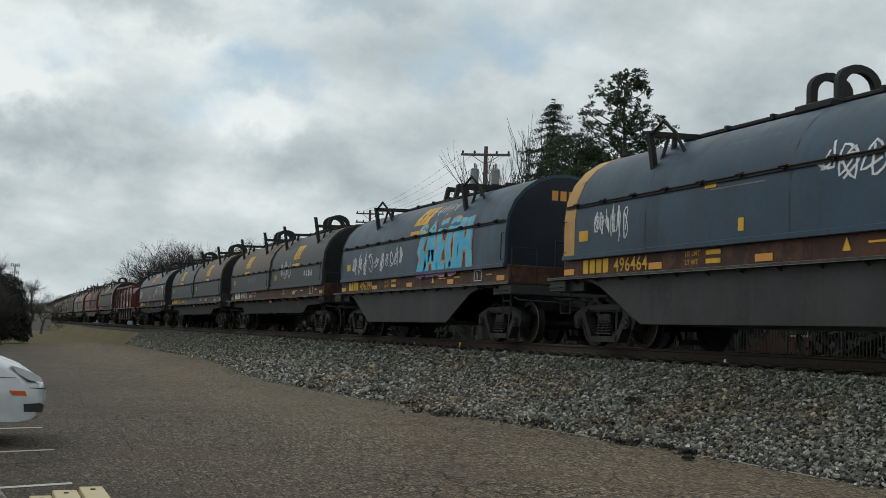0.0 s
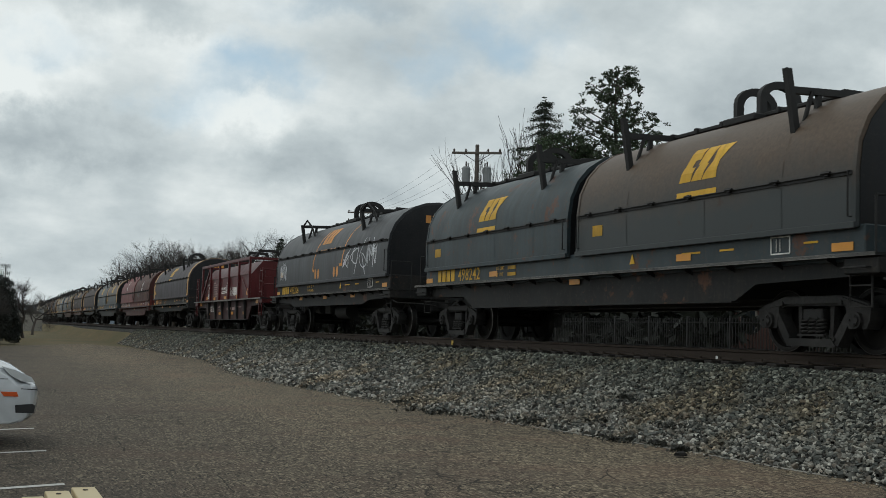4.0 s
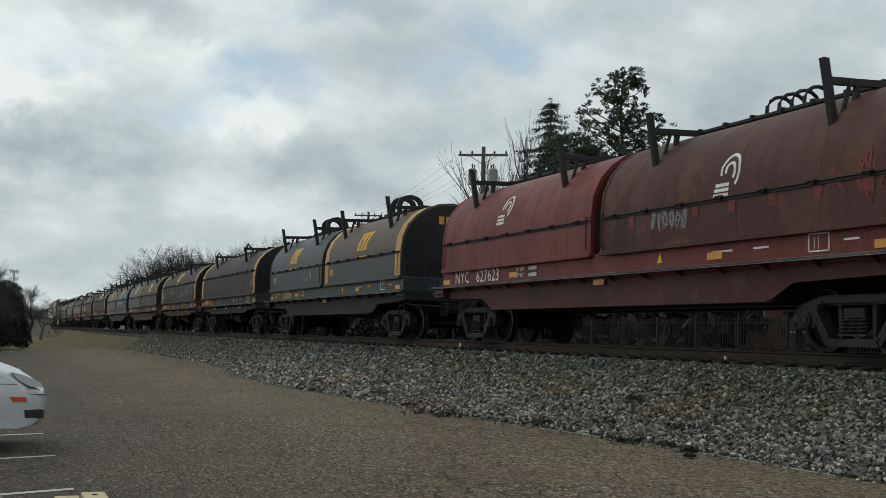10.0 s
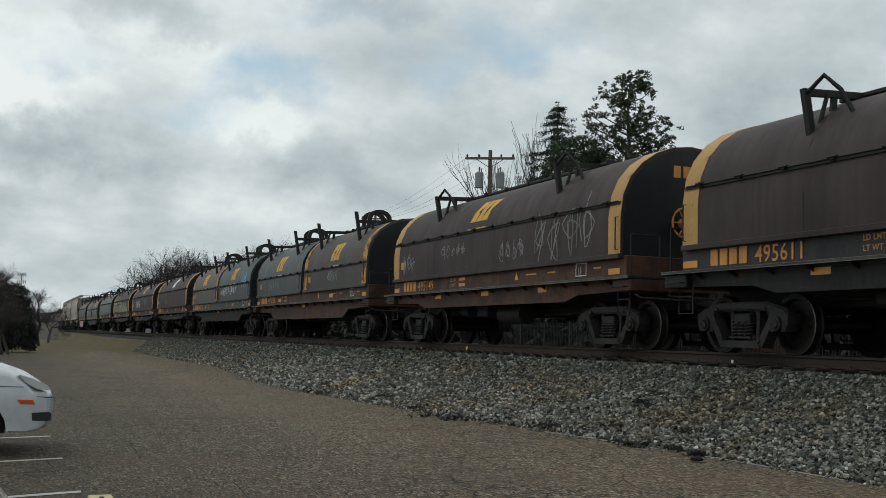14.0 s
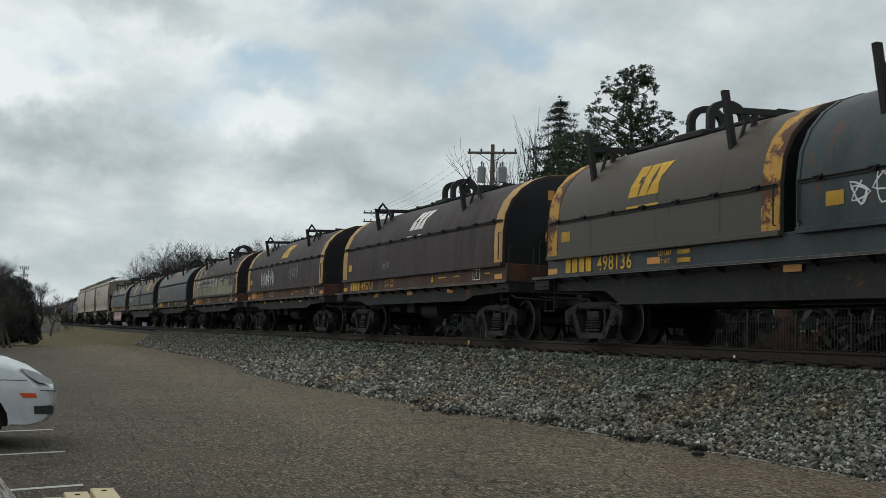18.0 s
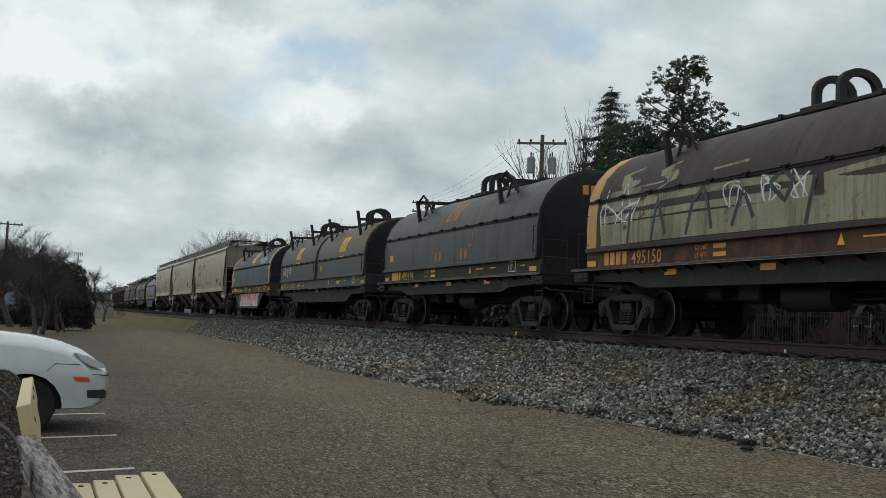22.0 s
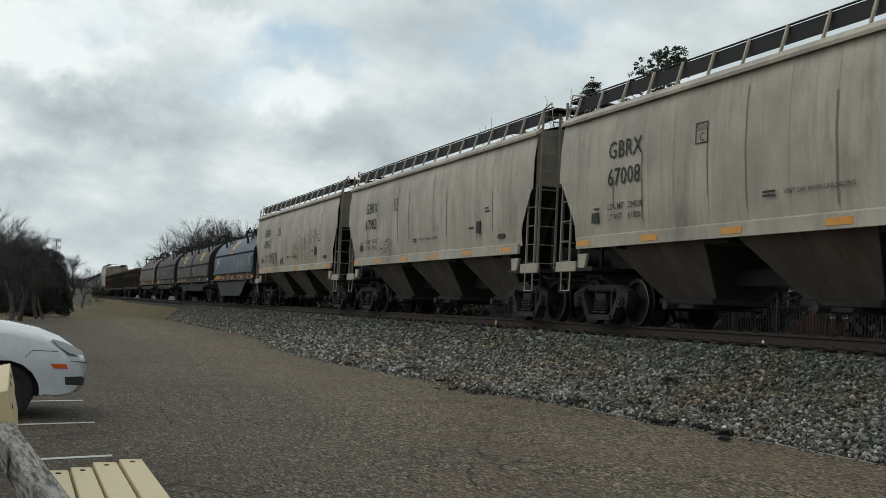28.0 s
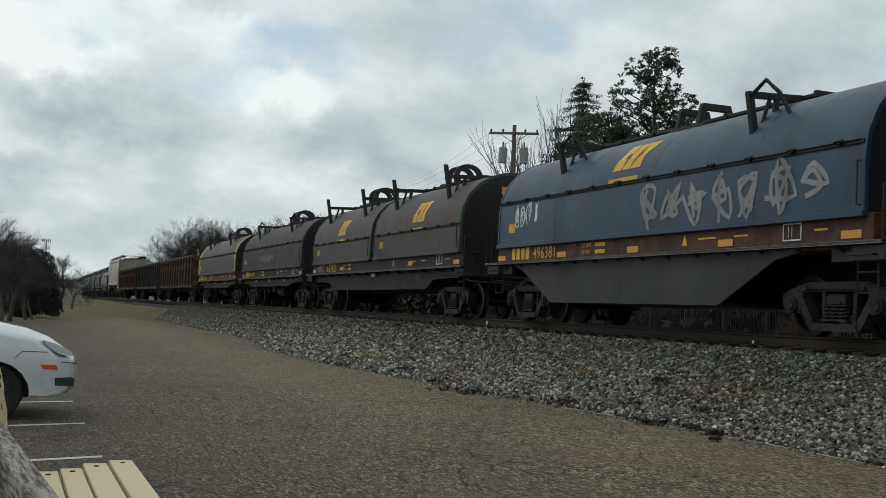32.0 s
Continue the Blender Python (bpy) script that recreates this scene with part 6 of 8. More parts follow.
MURAL = [[(0.75, 1.05), (0.95, 1.2), (1.15, 1.02), (0.95, 0.78), (0.85, 0.6), (1.1, 0.42), (1.2, 0.22), (0.95, 0.08), (0.7, 0.2)], [(1.3, 0.05), (1.5, 0.7), (1.62, 1.22), (1.78, 0.7), (1.95, 0.05)], [(1.45, 0.45), (1.85, 0.45)],
         [(2.55, 1.2), (2.2, 1.18), (2.15, 0.65), (2.5, 0.62), (2.2, 0.6), (2.15, 0.1), (2.6, 0.1)], [(2.85, 0.1), (2.75, 0.65), (2.9, 1.2), (3.2, 1.2), (3.3, 0.65), (3.2, 0.1), (2.85, 0.1)], [(3.5, 0.05), (3.6, 1.3)], [(4.1, 0.05), (4.0, 1.3)], [(3.6, 0.62), (4.05, 0.66)]]
LOWER = [[(0.65, -0.02), (1.25, 0.0)], [(1.3, -0.02), (2.0, 0.0)], [(2.1, 0.0), (2.65, 0.0)], [(2.8, 0.0), (3.3, 0.0)]]
PALEPANEL = [[(-5.5, 0.3), (-3.0, 0.32), (0.5, 0.3), (2.0, 0.3), (5.1, 0.24)], [(-5.5, 0.75), (-2.0, 0.78), (0.2, 0.72), (1.2, 0.60)], [(3.0, 0.60), (4.2, 0.52)], [(-5.2, 0.95), (-3.2, 1.0)], [(-4.9, 1.3), (-4.2, 1.45)], [(-3.4, 1.25), (-2.8, 1.4)], [(1.4, 0.62), (2.8, 0.72)], [(-1.6, 1.05), (-0.6, 1.1)]]
DARKON = [[(-2.3, 0.15), (-2.1, 0.7), (-1.8, 0.95), (-1.6, 0.6), (-1.5, 0.2)], [(0.1, 0.8), (0.4, 1.0), (0.7, 0.8), (0.5, 0.5), (0.1, 0.8)], [(-4.4, 0.1), (-4.3, 0.8)], [(-3.5, 0.1), (-3.3, 0.9), (-3.0, 0.2)], [(1.0, 0.1), (1.2, 0.8)], [(-0.9, 0.2), (-0.6, 0.8), (-0.3, 0.3)]]
SW, SG = SPRAYWHITE, SPRAYGREY
coil_wagon("coil_wagon", "faded blue coil car with yellow end band and brown side", 14.65, "belly", "496464",
           [plain(BLUE, bands="r", end=NAVYEND, emblem=None, tags=((SW, -4.9, 0.25, 1.2, 0.7, 6, 0.035), (SW, 1.1, 0.55, 3.2, 0.85, 7, 0.06)), patches=((-1.30, 1.3, 1.35, 0.85, PALEFADE), (-1.45, 0.98, 0.30, 0.12, MARKYELLOW), (-0.55, 0.28, 0.14, 0.20, MARKYELLOW)))], GREYSIDE, BROWNSIDE)
coil_wagon("coil_wagon", "faded blue coil car sprayed with cyan strokes", 29.45, "belly", "496399",
           [plain(BLUE, end=NAVYEND, lugs="square", emblem=(MARKYELLOW, 0.62, 0.0, 1.35), mural=((YELLOW, 0.42, MURAL), (SPRAYCYAN, 0.30, MURAL), (SPRAYPURPLE, 0.16, LOWER)), tags=((SW, -4.9, 0.1, 3.0, 0.75, 6, 0.05), (SW, -1.9, 0.25, 1.5, 0.6, 4, 0.05), (SW, 0.9, 1.5, 1.8, 0.5, 5, 0.03)))], GREYSIDE, BROWNSIDE)
coil_wagon("coil_wagon", "weathered grey coil car with two rounded hoods", 45.20, "double", "499010",
           [plain(RUSTTOP, emblem=(MARKYELLOW, 0.55, -0.12, 1.25), tags=((SG, -0.2, 0.3, 1.6, 0.35, 4, 0.03),)), plain(GREYTOP, emblem=(MARKYELLOW, 0.55, -0.05, 1.25), tags=((SW, -2.2, 0.25, 1.6, 0.8, 3, 0.04), (SW, 1.2, 0.3, 1.2, 0.3, 4, 0.025)))], BLACKSIDE, BROWNSIDE, "white")
coil_wagon("coil_wagon", "slate and rusty brown coil car with two hoods", 62.80, "double", "498242",
           [plain(SLATE, emblem=(MARKYELLOW, 0.55, -0.08, 1.25)), plain(RUSTTOP, emblem=(MARKYELLOW, 0.6, -0.05, 1.25))], BLACKSIDE, SLATE)
coil_wagon("coil_wagon", "charcoal coil car with large faded orange sign", 79.35, "single", "493206",
           [plain(CHARCOAL, wave=MARKORANGE, tags=((SW, 1.9, 0.10, 2.6, 1.1, 3, 0.05), (SW, 4.3, 0.3, 0.9, 0.9, 4, 0.05), (SW, -5.6, 0.15, 0.9, 0.7, 4, 0.04)))], BLACKSIDE)
shield_wagon(94.74)
coil_wagon("coil_wagon", "plum-grey coil car with yellow end bands", 110.80, "single", "495049",
           [plain(PLUMGREY, bands="rf", emblem=(MARKYELLOW, 0.6, -0.06, 1.3))], BLACKSIDE, BLACKSIDE, "orange")
coil_wagon("coil_wagon", "oxide red coil car with two rounded hoods", 126.67, "double", "627623",
           [plain(RED, end=DARKRED, lugs="rods", joint=2.34, notice=False, badge=(-0.35, 1.02)), plain(BROWNRED, end=DARKRED, lugs="rods", joint=2.34, notice=False, badge=(0.05, 0.78), chips=True, tags=((RED, 2.3, 0.25, 1.5, 0.8, 3, 0.06), (SPRAYGREY, -2.0, 0.25, 1.1, 0.45, 6, 0.035)))], DARKRED, RED, "white")
coil_wagon("coil_wagon", "slate blue coil car with two hoods and pale yellow bands", 144.75, "double", "628056",
           [plain(SLATE, emblem=(MARKYELLOW, 0.6, -0.1, 1.2), tags=((SG, 0.9, 0.2, 1.5, 0.5, 4, 0.04),)), plain(RUSTTOP, bands="rf", lugs="plate", emblem=(MARKYELLOW, 0.6, -0.05, 1.2))], BLACKSIDE, SLATE)
coil_wagon("coil_wagon", "plain plum-grey coil car with yellow end bands", 161.15, "single", "495611",
           [plain(PLUM, bands="rf", lugs="", end_bars=((0.05, 0.45, 2.02, 2.13, 4), (0.62, 1.05, 2.02, 2.13, 6)), notice=False, tags=((SG, 5.3, 0.15, 0.6, 0.6, 2, 0.04),))], BLACKSIDE, GREYSIDE, "orange")
coil_wagon("coil_wagon", "plum-grey coil car with yellow bands and scribbles", 175.38, "single", "495149",
           [plain(PLUM, bands="rf", lugs="", end_wheel=True, emblem=(MARKYELLOW, 0.6, -0.08, 1.25), tags=((SG, 2.6, 0.05, 2.6, 1.3, 4, 0.04), (SG, -5.4, 0.1, 0.9, 0.7, 3, 0.04), (SG, -2.6, 0.4, 1.6, 0.4, 5, 0.03), (SG, 0.9, 0.2, 1.3, 0.5, 4, 0.03)))], BROWNSIDE, BROWNSIDE, "orange")
coil_wagon("coil_wagon", "slate coil car with two hoods and a rusty yellow band", 191.56, "double", "496156",
           [plain(SLATE, emblem=(MARKYELLOW, 0.6, -0.05, 1.2), tags=((SG, -1.6, 0.15, 1.8, 0.5, 5, 0.04),)), plain(GREYGREEN, bands="rf", band_paint=RUSTYELLOW, emblem=(MARKYELLOW, 0.6, -0.05, 1.2), tags=((SG, -0.6, 0.2, 1.2, 0.5, 4, 0.04),))], BROWNSIDE, BROWNSIDE, "orange")
coil_wagon("coil_wagon", "grey coil car with two hoods and rusty yellow bands", 208.05, "double", "498136",
           [plain(TANHOOD, bands="rf", band_paint=RUSTYELLOW, emblem=(MARKYELLOW, 0.6, -0.08, 1.2)), plain(SLATE, emblem=(MARKYELLOW, 0.6, -0.1, 1.2), tags=((SW, -2.6, 0.25, 3.4, 0.5, 8, 0.035), (SPRAYCYAN, 1.8, 0.4, 1.0, 0.9, 3, 0.05)))], BLACKSIDE, SLATE)
coil_wagon("coil_wagon", "plum-grey coil car with bright yellow ends, white emblem", 223.89, "single", "495710",
           [plain(PLUM, bands="rf", end_wheel=True, emblem=(MARKWHITE, 0.62, -0.02, 1.25), tags=((SG, -2.2, 0.2, 0.6, 0.3, 3, 0.02),), patches=((-6.1, 0.25, 0.40, 0.45, MARKYELLOW), (5.7, 0.25, 0.40, 0.45, MARKYELLOW)))], BLACKSIDE, BROWNSIDE)
coil_wagon("coil_wagon", "plum-grey coil car with yellow bands and white scrawl", 238.61, "single", "495575",
           [plain(PLUM, bands="rf", lugs="", emblem=(MARKYELLOW, 0.62, -0.03, 1.25), tags=((SW, -3.5, 0.12, 2.4, 0.75, 6, 0.06), (SG, 1.2, 0.3, 1.5, 0.6, 5, 0.03)))], BLACKSIDE, BROWNSIDE, "orange")
coil_wagon("coil_wagon", "plum-grey coil car half covered with pale sprayed paint", 253.31, "single", "495150",
           [plain(PLUM, bands="rf", mural=((PALETAG, 0.42, PALEPANEL), (CHARCOAL, 0.09, DARKON)), tags=((SW, -1.2, 0.2, 2.4, 0.9, 3, 0.05), (SG, 3.0, 0.2, 2.6, 0.9, 4, 0.05), (SW, -5.6, 0.2, 1.6, 1.2, 2, 0.06)))], BLACKSIDE, BROWNSIDE, "orange")
coil_wagon("coil_wagon", "charcoal coil car with faded orange sign", 268.10, "single", "493114",
           [plain(CHARCOAL, wave=FADEDORANGE, wave_width=0.05)], BLACKSIDE)
coil_wagon("coil_wagon", "rust-topped grey coil car with two hoods", 284.40, "double", "628619",
           [plain(GREYTOP, emblem=(MARKYELLOW, 0.55, -0.05, 1.2), tags=((SW, -2.8, 0.2, 1.6, 0.6, 3, 0.04),)), plain(RUSTTOP, emblem=(MARKYELLOW, 0.6, -0.02, 1.2))], BLACKSIDE, SLATE)
bw = coil_wagon("coil_wagon", "blue coil car with red and pink sprayed belly", 300.91, "belly", "496376",
                [plain(FADEDBLUE, bands="rf", end=NAVYEND, emblem=(MARKYELLOW, 0.62, 0.0, 1.25), tags=((SG, -5.3, 1.0, 2.4, 0.6, 5, 0.035), (SG, 0.4, 0.1, 2.5, 1.0, 4, 0.03), (SW, 2.6, 1.0, 2.0, 0.6, 5, 0.03)))], GREYSIDE, BROWNSIDE)
put("sprayed_panel", strokes([[(-2.75, 0.72), (2.9, 0.72)]], 0.56, side_surf(0, -1.486, 0.10)), SPRAYPALE, bw, None, "white sprayed ground")
put("sprayed_panel", strokes([[(-2.95, 1.06), (3.2, 1.08)]], 0.14, side_surf(0, -1.486, 0.10)), SPRAYPALE, bw)
put("sprayed_edge", strokes([[(-3.3, 0.95), (-3.05, 0.75), (-2.9, 0.52)], [(-3.15, 1.05), (-3.0, 0.9)]], 0.12, side_surf(0, -1.487, 0.10)), PALETAG, bw, None, "yellow-green sprayed edge")
LASHES = [[(-2.6, 1.15), (-2.45, 0.75), (-2.1, 0.82), (-1.95, 1.15)], [(-2.45, 0.75), (-2.5, 0.5)], [(-1.75, 1.18), (-1.6, 0.52)], [(-1.35, 1.15), (-1.2, 0.8), (-0.9, 1.1), (-0.75, 0.55)], [(-0.4, 0.5), (-0.25, 1.15), (0.05, 0.85), (0.3, 1.15), (0.4, 0.5)], [(0.75, 1.15), (0.7, 0.6), (1.1, 0.52), (1.25, 0.8), (0.8, 0.9)],
          [(1.6, 0.5), (1.7, 1.15), (2.0, 0.75), (2.2, 1.15), (2.35, 0.5)], [(2.6, 1.1), (2.75, 0.6)], [(-2.2, 0.55), (-1.9, 0.62)], [(0.05, 0.55), (0.15, 0.72)]]
put("sprayed_tag", strokes(LASHES, 0.10, side_surf(0, -1.491, 0.06)), SPRAYRED, bw, None, "red sprayed strokes")
hopper_wagon(317.45, "67008")
BIRD = [[(-3.9, 2.0), (-3.5, 2.02), (-3.62, 2.1), (-3.3, 2.12), (-3.4, 2.22), (-3.0, 2.28), (-2.75, 2.22), (-2.62, 2.08), (-2.86, 2.12), (-3.1, 2.02), (-3.5, 1.94), (-3.9, 2.0)], [(-3.4, 2.22), (-2.95, 2.18), (-2.86, 2.12)], [(-3.8, 1.84), (-3.2, 1.9)]]
hopper_wagon(333.87, "67082", (), ((DARKLETTER, 0.016, BIRD),))
BUBBLES = [oval(1.62, 2.55, 0.32, 0.38, 180, -60), oval(1.66, 2.02, 0.36, 0.34, 60, -170), [(1.30, 2.55), (1.28, 1.9)], oval(1.66, 2.52, 0.10, 0.14), oval(1.68, 2.05, 0.11, 0.13), oval(2.28, 1.95, 0.28, 0.36, 180, 360), [(2.0, 1.95), (2.02, 2.7)], oval(2.12, 2.72, 0.10, 0.10, 180, 0), [(2.22, 2.7), (2.22, 2.1)], [(2.40, 2.1), (2.42, 2.75)],
           oval(2.50, 2.75, 0.08, 0.09, 180, 0), [(2.58, 2.75), (2.56, 1.95)], oval(2.98, 2.25, 0.33, 0.68), oval(2.98, 2.25, 0.13, 0.38), [(3.38, 1.7), (3.40, 3.02), (3.60, 3.08), (3.58, 2.5), (3.95, 2.85), (4.15, 2.7), (3.80, 2.3), (4.25, 1.85), (4.05, 1.65), (3.62, 2.1), (3.60, 1.7)],
           oval(1.75, 1.62, 0.5, 0.12, 180, 360), oval(2.7, 1.60, 0.42, 0.12, 180, 360), oval(3.6, 1.62, 0.45, 0.13, 180, 360)]
SIDEWORD = [[(0.42, 2.6), (0.50, 2.35), (0.60, 2.62)], [(0.68, 2.62), (0.68, 2.36)], oval(0.82, 2.48, 0.08, 0.13), [(0.40, 2.28), (0.42, 2.02), (0.55, 2.1), (0.52, 2.28), (0.40, 2.28)], oval(0.66, 2.14, 0.07, 0.12), [(0.76, 2.02), (0.78, 2.28), (0.92, 2.02), (0.94, 2.28)]]
TOPWORD = [[(4.30, 2.72), (4.36, 3.02)], [(4.22, 3.02), (4.48, 3.04)], [(4.46, 2.72), (4.58, 3.06), (4.70, 2.72)], [(4.50, 2.86), (4.68, 2.86)], [(4.78, 2.72), (4.80, 3.05), (4.98, 2.74), (5.0, 3.06)]]
BLACKWORD = [[(-4.35, 1.72), (-4.28, 2.14), (-4.12, 2.08), (-4.28, 1.94)], [(-4.12, 1.74), (-4.0, 2.14), (-3.92, 1.74)], [(-3.86, 1.76), (-3.84, 2.1), (-3.72, 2.1), (-3.72, 1.76)], [(-3.62, 1.60), (-3.6, 2.1), (-3.46, 2.06), (-3.6, 1.9), (-3.42, 1.7)], [(-3.3, 1.84), (-3.24, 2.16), (-3.18, 1.84)], [(-3.05, 2.12), (-3.12, 1.98), (-3.02, 1.84)]]
hopper_wagon(350.55, "67075", ((DARKLETTER, -2.1, 1.75, 0.6, 0.4, 3, 0.03),), ((SPRAYMAROON, 0.026, BUBBLES), (SPRAYMAROON, 0.024, SIDEWORD + TOPWORD), (DARKLETTER, 0.042, [[(-4.35 + (u + 4.35) * 1.2, 1.86 + (z - 1.72) * 1.35) for u, z in l] for l in BLACKWORD])))
coil_wagon("coil_wagon", "blue coil car with pale sprayed letters worn away", 365.34, "belly", "496381",
           [plain(BLUE, lugs="square", end=NAVYEND, emblem=(MARKYELLOW, 0.62, -0.08, 1.3), tags=((SG, 0.2, 0.05, 5.2, 0.95, 7, 0.12), (SW, -5.2, 0.4, 1.3, 0.6, 4, 0.05)))], GREYSIDE, BROWNSIDE)
coil_wagon("coil_wagon", "weathered grey coil car with two hoods", 381.34, "double", "627420",
           [plain(GREYGREEN, emblem=(MARKYELLOW, 0.55, -0.05, 1.2)), plain(GREYGREEN, emblem=(MARKYELLOW, 0.6, -0.02, 1.2))], BLACKSIDE, BLACKSIDE)
coil_wagon("coil_wagon", "plum-grey coil car without bands", 396.84, "single", "493101", [plain(PLUM, tags=((SG, -2, 0.3, 3, 0.4, 6, 0.05),))], BLACKSIDE, BLACKSIDE)
coil_wagon("coil_wagon", "grey coil car with yellow end bands", 411.16, "single", "496002", [plain(GREYGREEN, bands="rf")], BLACKSIDE, BROWNSIDE)
gondola(427.8, RUSTBODY, "rust-brown high-sided gondola car")
gondola(446.6, BLACKBODY, "black high-sided gondola car")
gondola(464.6, RUSTBODY, "dark rusted gondola car")
hopper_wagon(482.4, "67040")
for k in range(14):
    coil_wagon("coil_wagon", "dark coil car far back in the train", 499.5 + 15.0 * k, "single", "", [plain((CHARCOAL, PLUM, GREYGREEN, SLATE)[k % 4])], BLACKSIDE)


# ---- trees, poles and what stands round the track ----
def bearing(az, dist, z=0.0):
    return (dist * math.sin(radians(az)), dist * math.cos(radians(az)), z)


NEEDLES = leaf_look("dark_pine_needles", (0.014, 0.025, 0.011), (0.042, 0.062, 0.024))
PINEGREEN = leaf_look("green_pine_needles", (0.016, 0.034, 0.013), (0.052, 0.082, 0.030))
SPRUCE = leaf_look("dark_spruce_needles", (0.010, 0.018, 0.010), (0.026, 0.040, 0.020))
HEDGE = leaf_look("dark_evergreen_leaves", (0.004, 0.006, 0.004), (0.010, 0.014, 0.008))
BRUSH = leaf_look("dark_winter_brush", (0.012, 0.011, 0.009), (0.035, 0.030, 0.022))
CLUMP = leaf_look("dead_weeds", (0.010, 0.011, 0.008), (0.028, 0.027, 0.018))


def limb(V, Fc, a, b, ra, rb, n=4):
    a, b = np.array(a), np.array(b)
    d = b - a
    d = d / (np.linalg.norm(d) + 1e-9)
    u = np.cross(d, (0.3, 0.2, 1.0) if abs(d[2]) < 0.9 else (1.0, 0, 0))
    u /= np.linalg.norm(u)
    v = np.cross(d, u)
    k0 = len(V)
    for p, r in ((a, ra), (b, rb)):
        for k in range(n):
            t = k * math.tau / n
            V.append(tuple(p + (u * math.cos(t) + v * math.sin(t)) * r))
    for k in range(n):
        Fc.append((k0 + k, k0 + (k + 1) % n, k0 + n + (k + 1) % n, k0 + n + k))


def mesh_of(V, Fc):
    me = bpy.data.meshes.new("mesh")
    me.from_pydata(V, [], Fc)
    return me


def bare_meshes(seed, height, levels=5, spread=0.55, upright=0.25, thick=1.0, stems=1):
    rng = np.random.default_rng(seed)
    tv, tf, bv, bf = [], [], [], []

    def grow(p, d, length, r, level):
        segs = 3
        for _ in range(segs):
            d = d + rng.normal(0, 0.10, 3) + np.array((0, 0, upright * 0.12))
            d /= np.linalg.norm(d)
            q = p + d * length / segs
            r2 = r * 0.86
            limb(*((tv, tf) if level == 0 else (bv, bf)), p, q, r, r2, 6 if level == 0 else (4 if level < 3 else 3))
            if level < levels and (level > 0 or _ > 0):
                for _k in range(1 if level < 2 else rng.integers(1, 3)):
                    e = d + rng.normal(0, spread, 3)
                    e[2] += upright * 0.5
                    e /= np.linalg.norm(e)
                    grow(q, e, length * rng.uniform(0.5, 0.75), r2 * rng.uniform(0.45, 0.65), level + 1)
            p, r = q, r2
        if level < levels:
            for _k in range(2):
                e = d + rng.normal(0, spread * 0.8, 3)
                e /= np.linalg.norm(e)
                grow(p, e, length * rng.uniform(0.55, 0.8), r * 0.7, level + 1)
    for s in range(stems):
        d0 = np.array((rng.normal(0, 0.08 * stems), rng.normal(0, 0.08 * stems), 1.0))
        grow(np.array((0.15 * s, 0.1 * s, -0.2)), d0 / np.linalg.norm(d0), height * 0.42, height * 0.016 * thick, 0)
    return mesh_of(tv, tf), mesh_of(bv, bf)


BARE = [bare_meshes(3, 12, 5, 0.55, 0.25, 2.1), bare_meshes(8, 11, 5, 0.6, 0.2, 2.1), bare_meshes(14, 13, 5, 0.5, 0.35, 2.1), bare_meshes(21, 10, 5, 0.65, 0.15, 2.1)]


def bare_tree(k, at, scale=1.0, turn=0.0, label="bare grey winter tree with fine branches", group="bare trees"):
    t = thing("tree", label, "tree", group, pose(*at, 0, 0, turn) @ Matrix.Scale(scale, 4))
    put("trunk", BARE[k][0], BARK, t)
    put("crown", BARE[k][1], TWIG, t, None, "bare branches and twigs")
    return t


def tuft(V, Fc, rng, c, r, n, flat=0.6, blade=0.12):
    """A clump of small leaf blades round a place."""
    q = rng.normal(0, 1, (n, 3))
    q *= (rng.uniform(0.1, 1, n) ** 0.5 / np.linalg.norm(q, axis=1))[:, None]
    p = np.array(c) + q * 0.8 * r * np.array((1, 1, flat))
    a, b = rng.normal(0, 1, (n, 3)), rng.normal(0, 1, (n, 3))
    a *= (blade * rng.uniform(0.6, 1.4, n) / np.linalg.norm(a, axis=1))[:, None]
    b *= (0.6 * blade * rng.uniform(0.5, 1.0, n) / np.linalg.norm(b, axis=1))[:, None]
    k = len(V)
    V.extend(np.stack([p - a, p + b, p + a, p - b], 1).reshape(-1, 3).tolist())
    Fc.extend((np.arange(4 * n).reshape(n, 4) + k).tolist())


def spruce(at, height, radius, seed, mat, label):
    rng = np.random.default_rng(seed)
    t = thing("tree", label, "tree", "evergreen trees", pose(*at))
    V, Fc, L, LF = [], [], [], []
    limb(V, Fc, (0, 0, -0.2), (0, 0, height), 0.22, 0.03, 7)
    z = 1.5
    while z < height - 0.2:
        f = (height - z) / height
        r = radius * (f ** 0.85 + 0.03) * rng.uniform(0.75, 1.15)
        for k in range(7):
            a = rng.uniform(0, 6.28)
            rr = r * rng.uniform(0.7, 1.15)
            tip = np.array((math.cos(a) * rr, math.sin(a) * rr, z - rr * 0.22 + rng.uniform(-0.1, 0.2)))
            base = np.array((0, 0, z + 0.1))
            limb(V, Fc, base, tip, 0.035, 0.01, 3)
            for s in np.linspace(0.3, 1.05, max(3, int(rr * 3.2))):
                tuft(L, LF, rng, base + (tip - base) * s, 0.38, 40, 0.5, 0.065)
        z += 0.38 + 0.35 * f * rng.uniform(0.6, 1.2)
    tuft(L, LF, rng, (0, 0, height), 0.2, 14, 2.0, 0.09)
    put("trunk", mesh_of(V, Fc), BARK, t)
    tagged(put("crown", mesh_of(L, LF), mat, t, None, "needled branches"), kind="stuff")
    return t


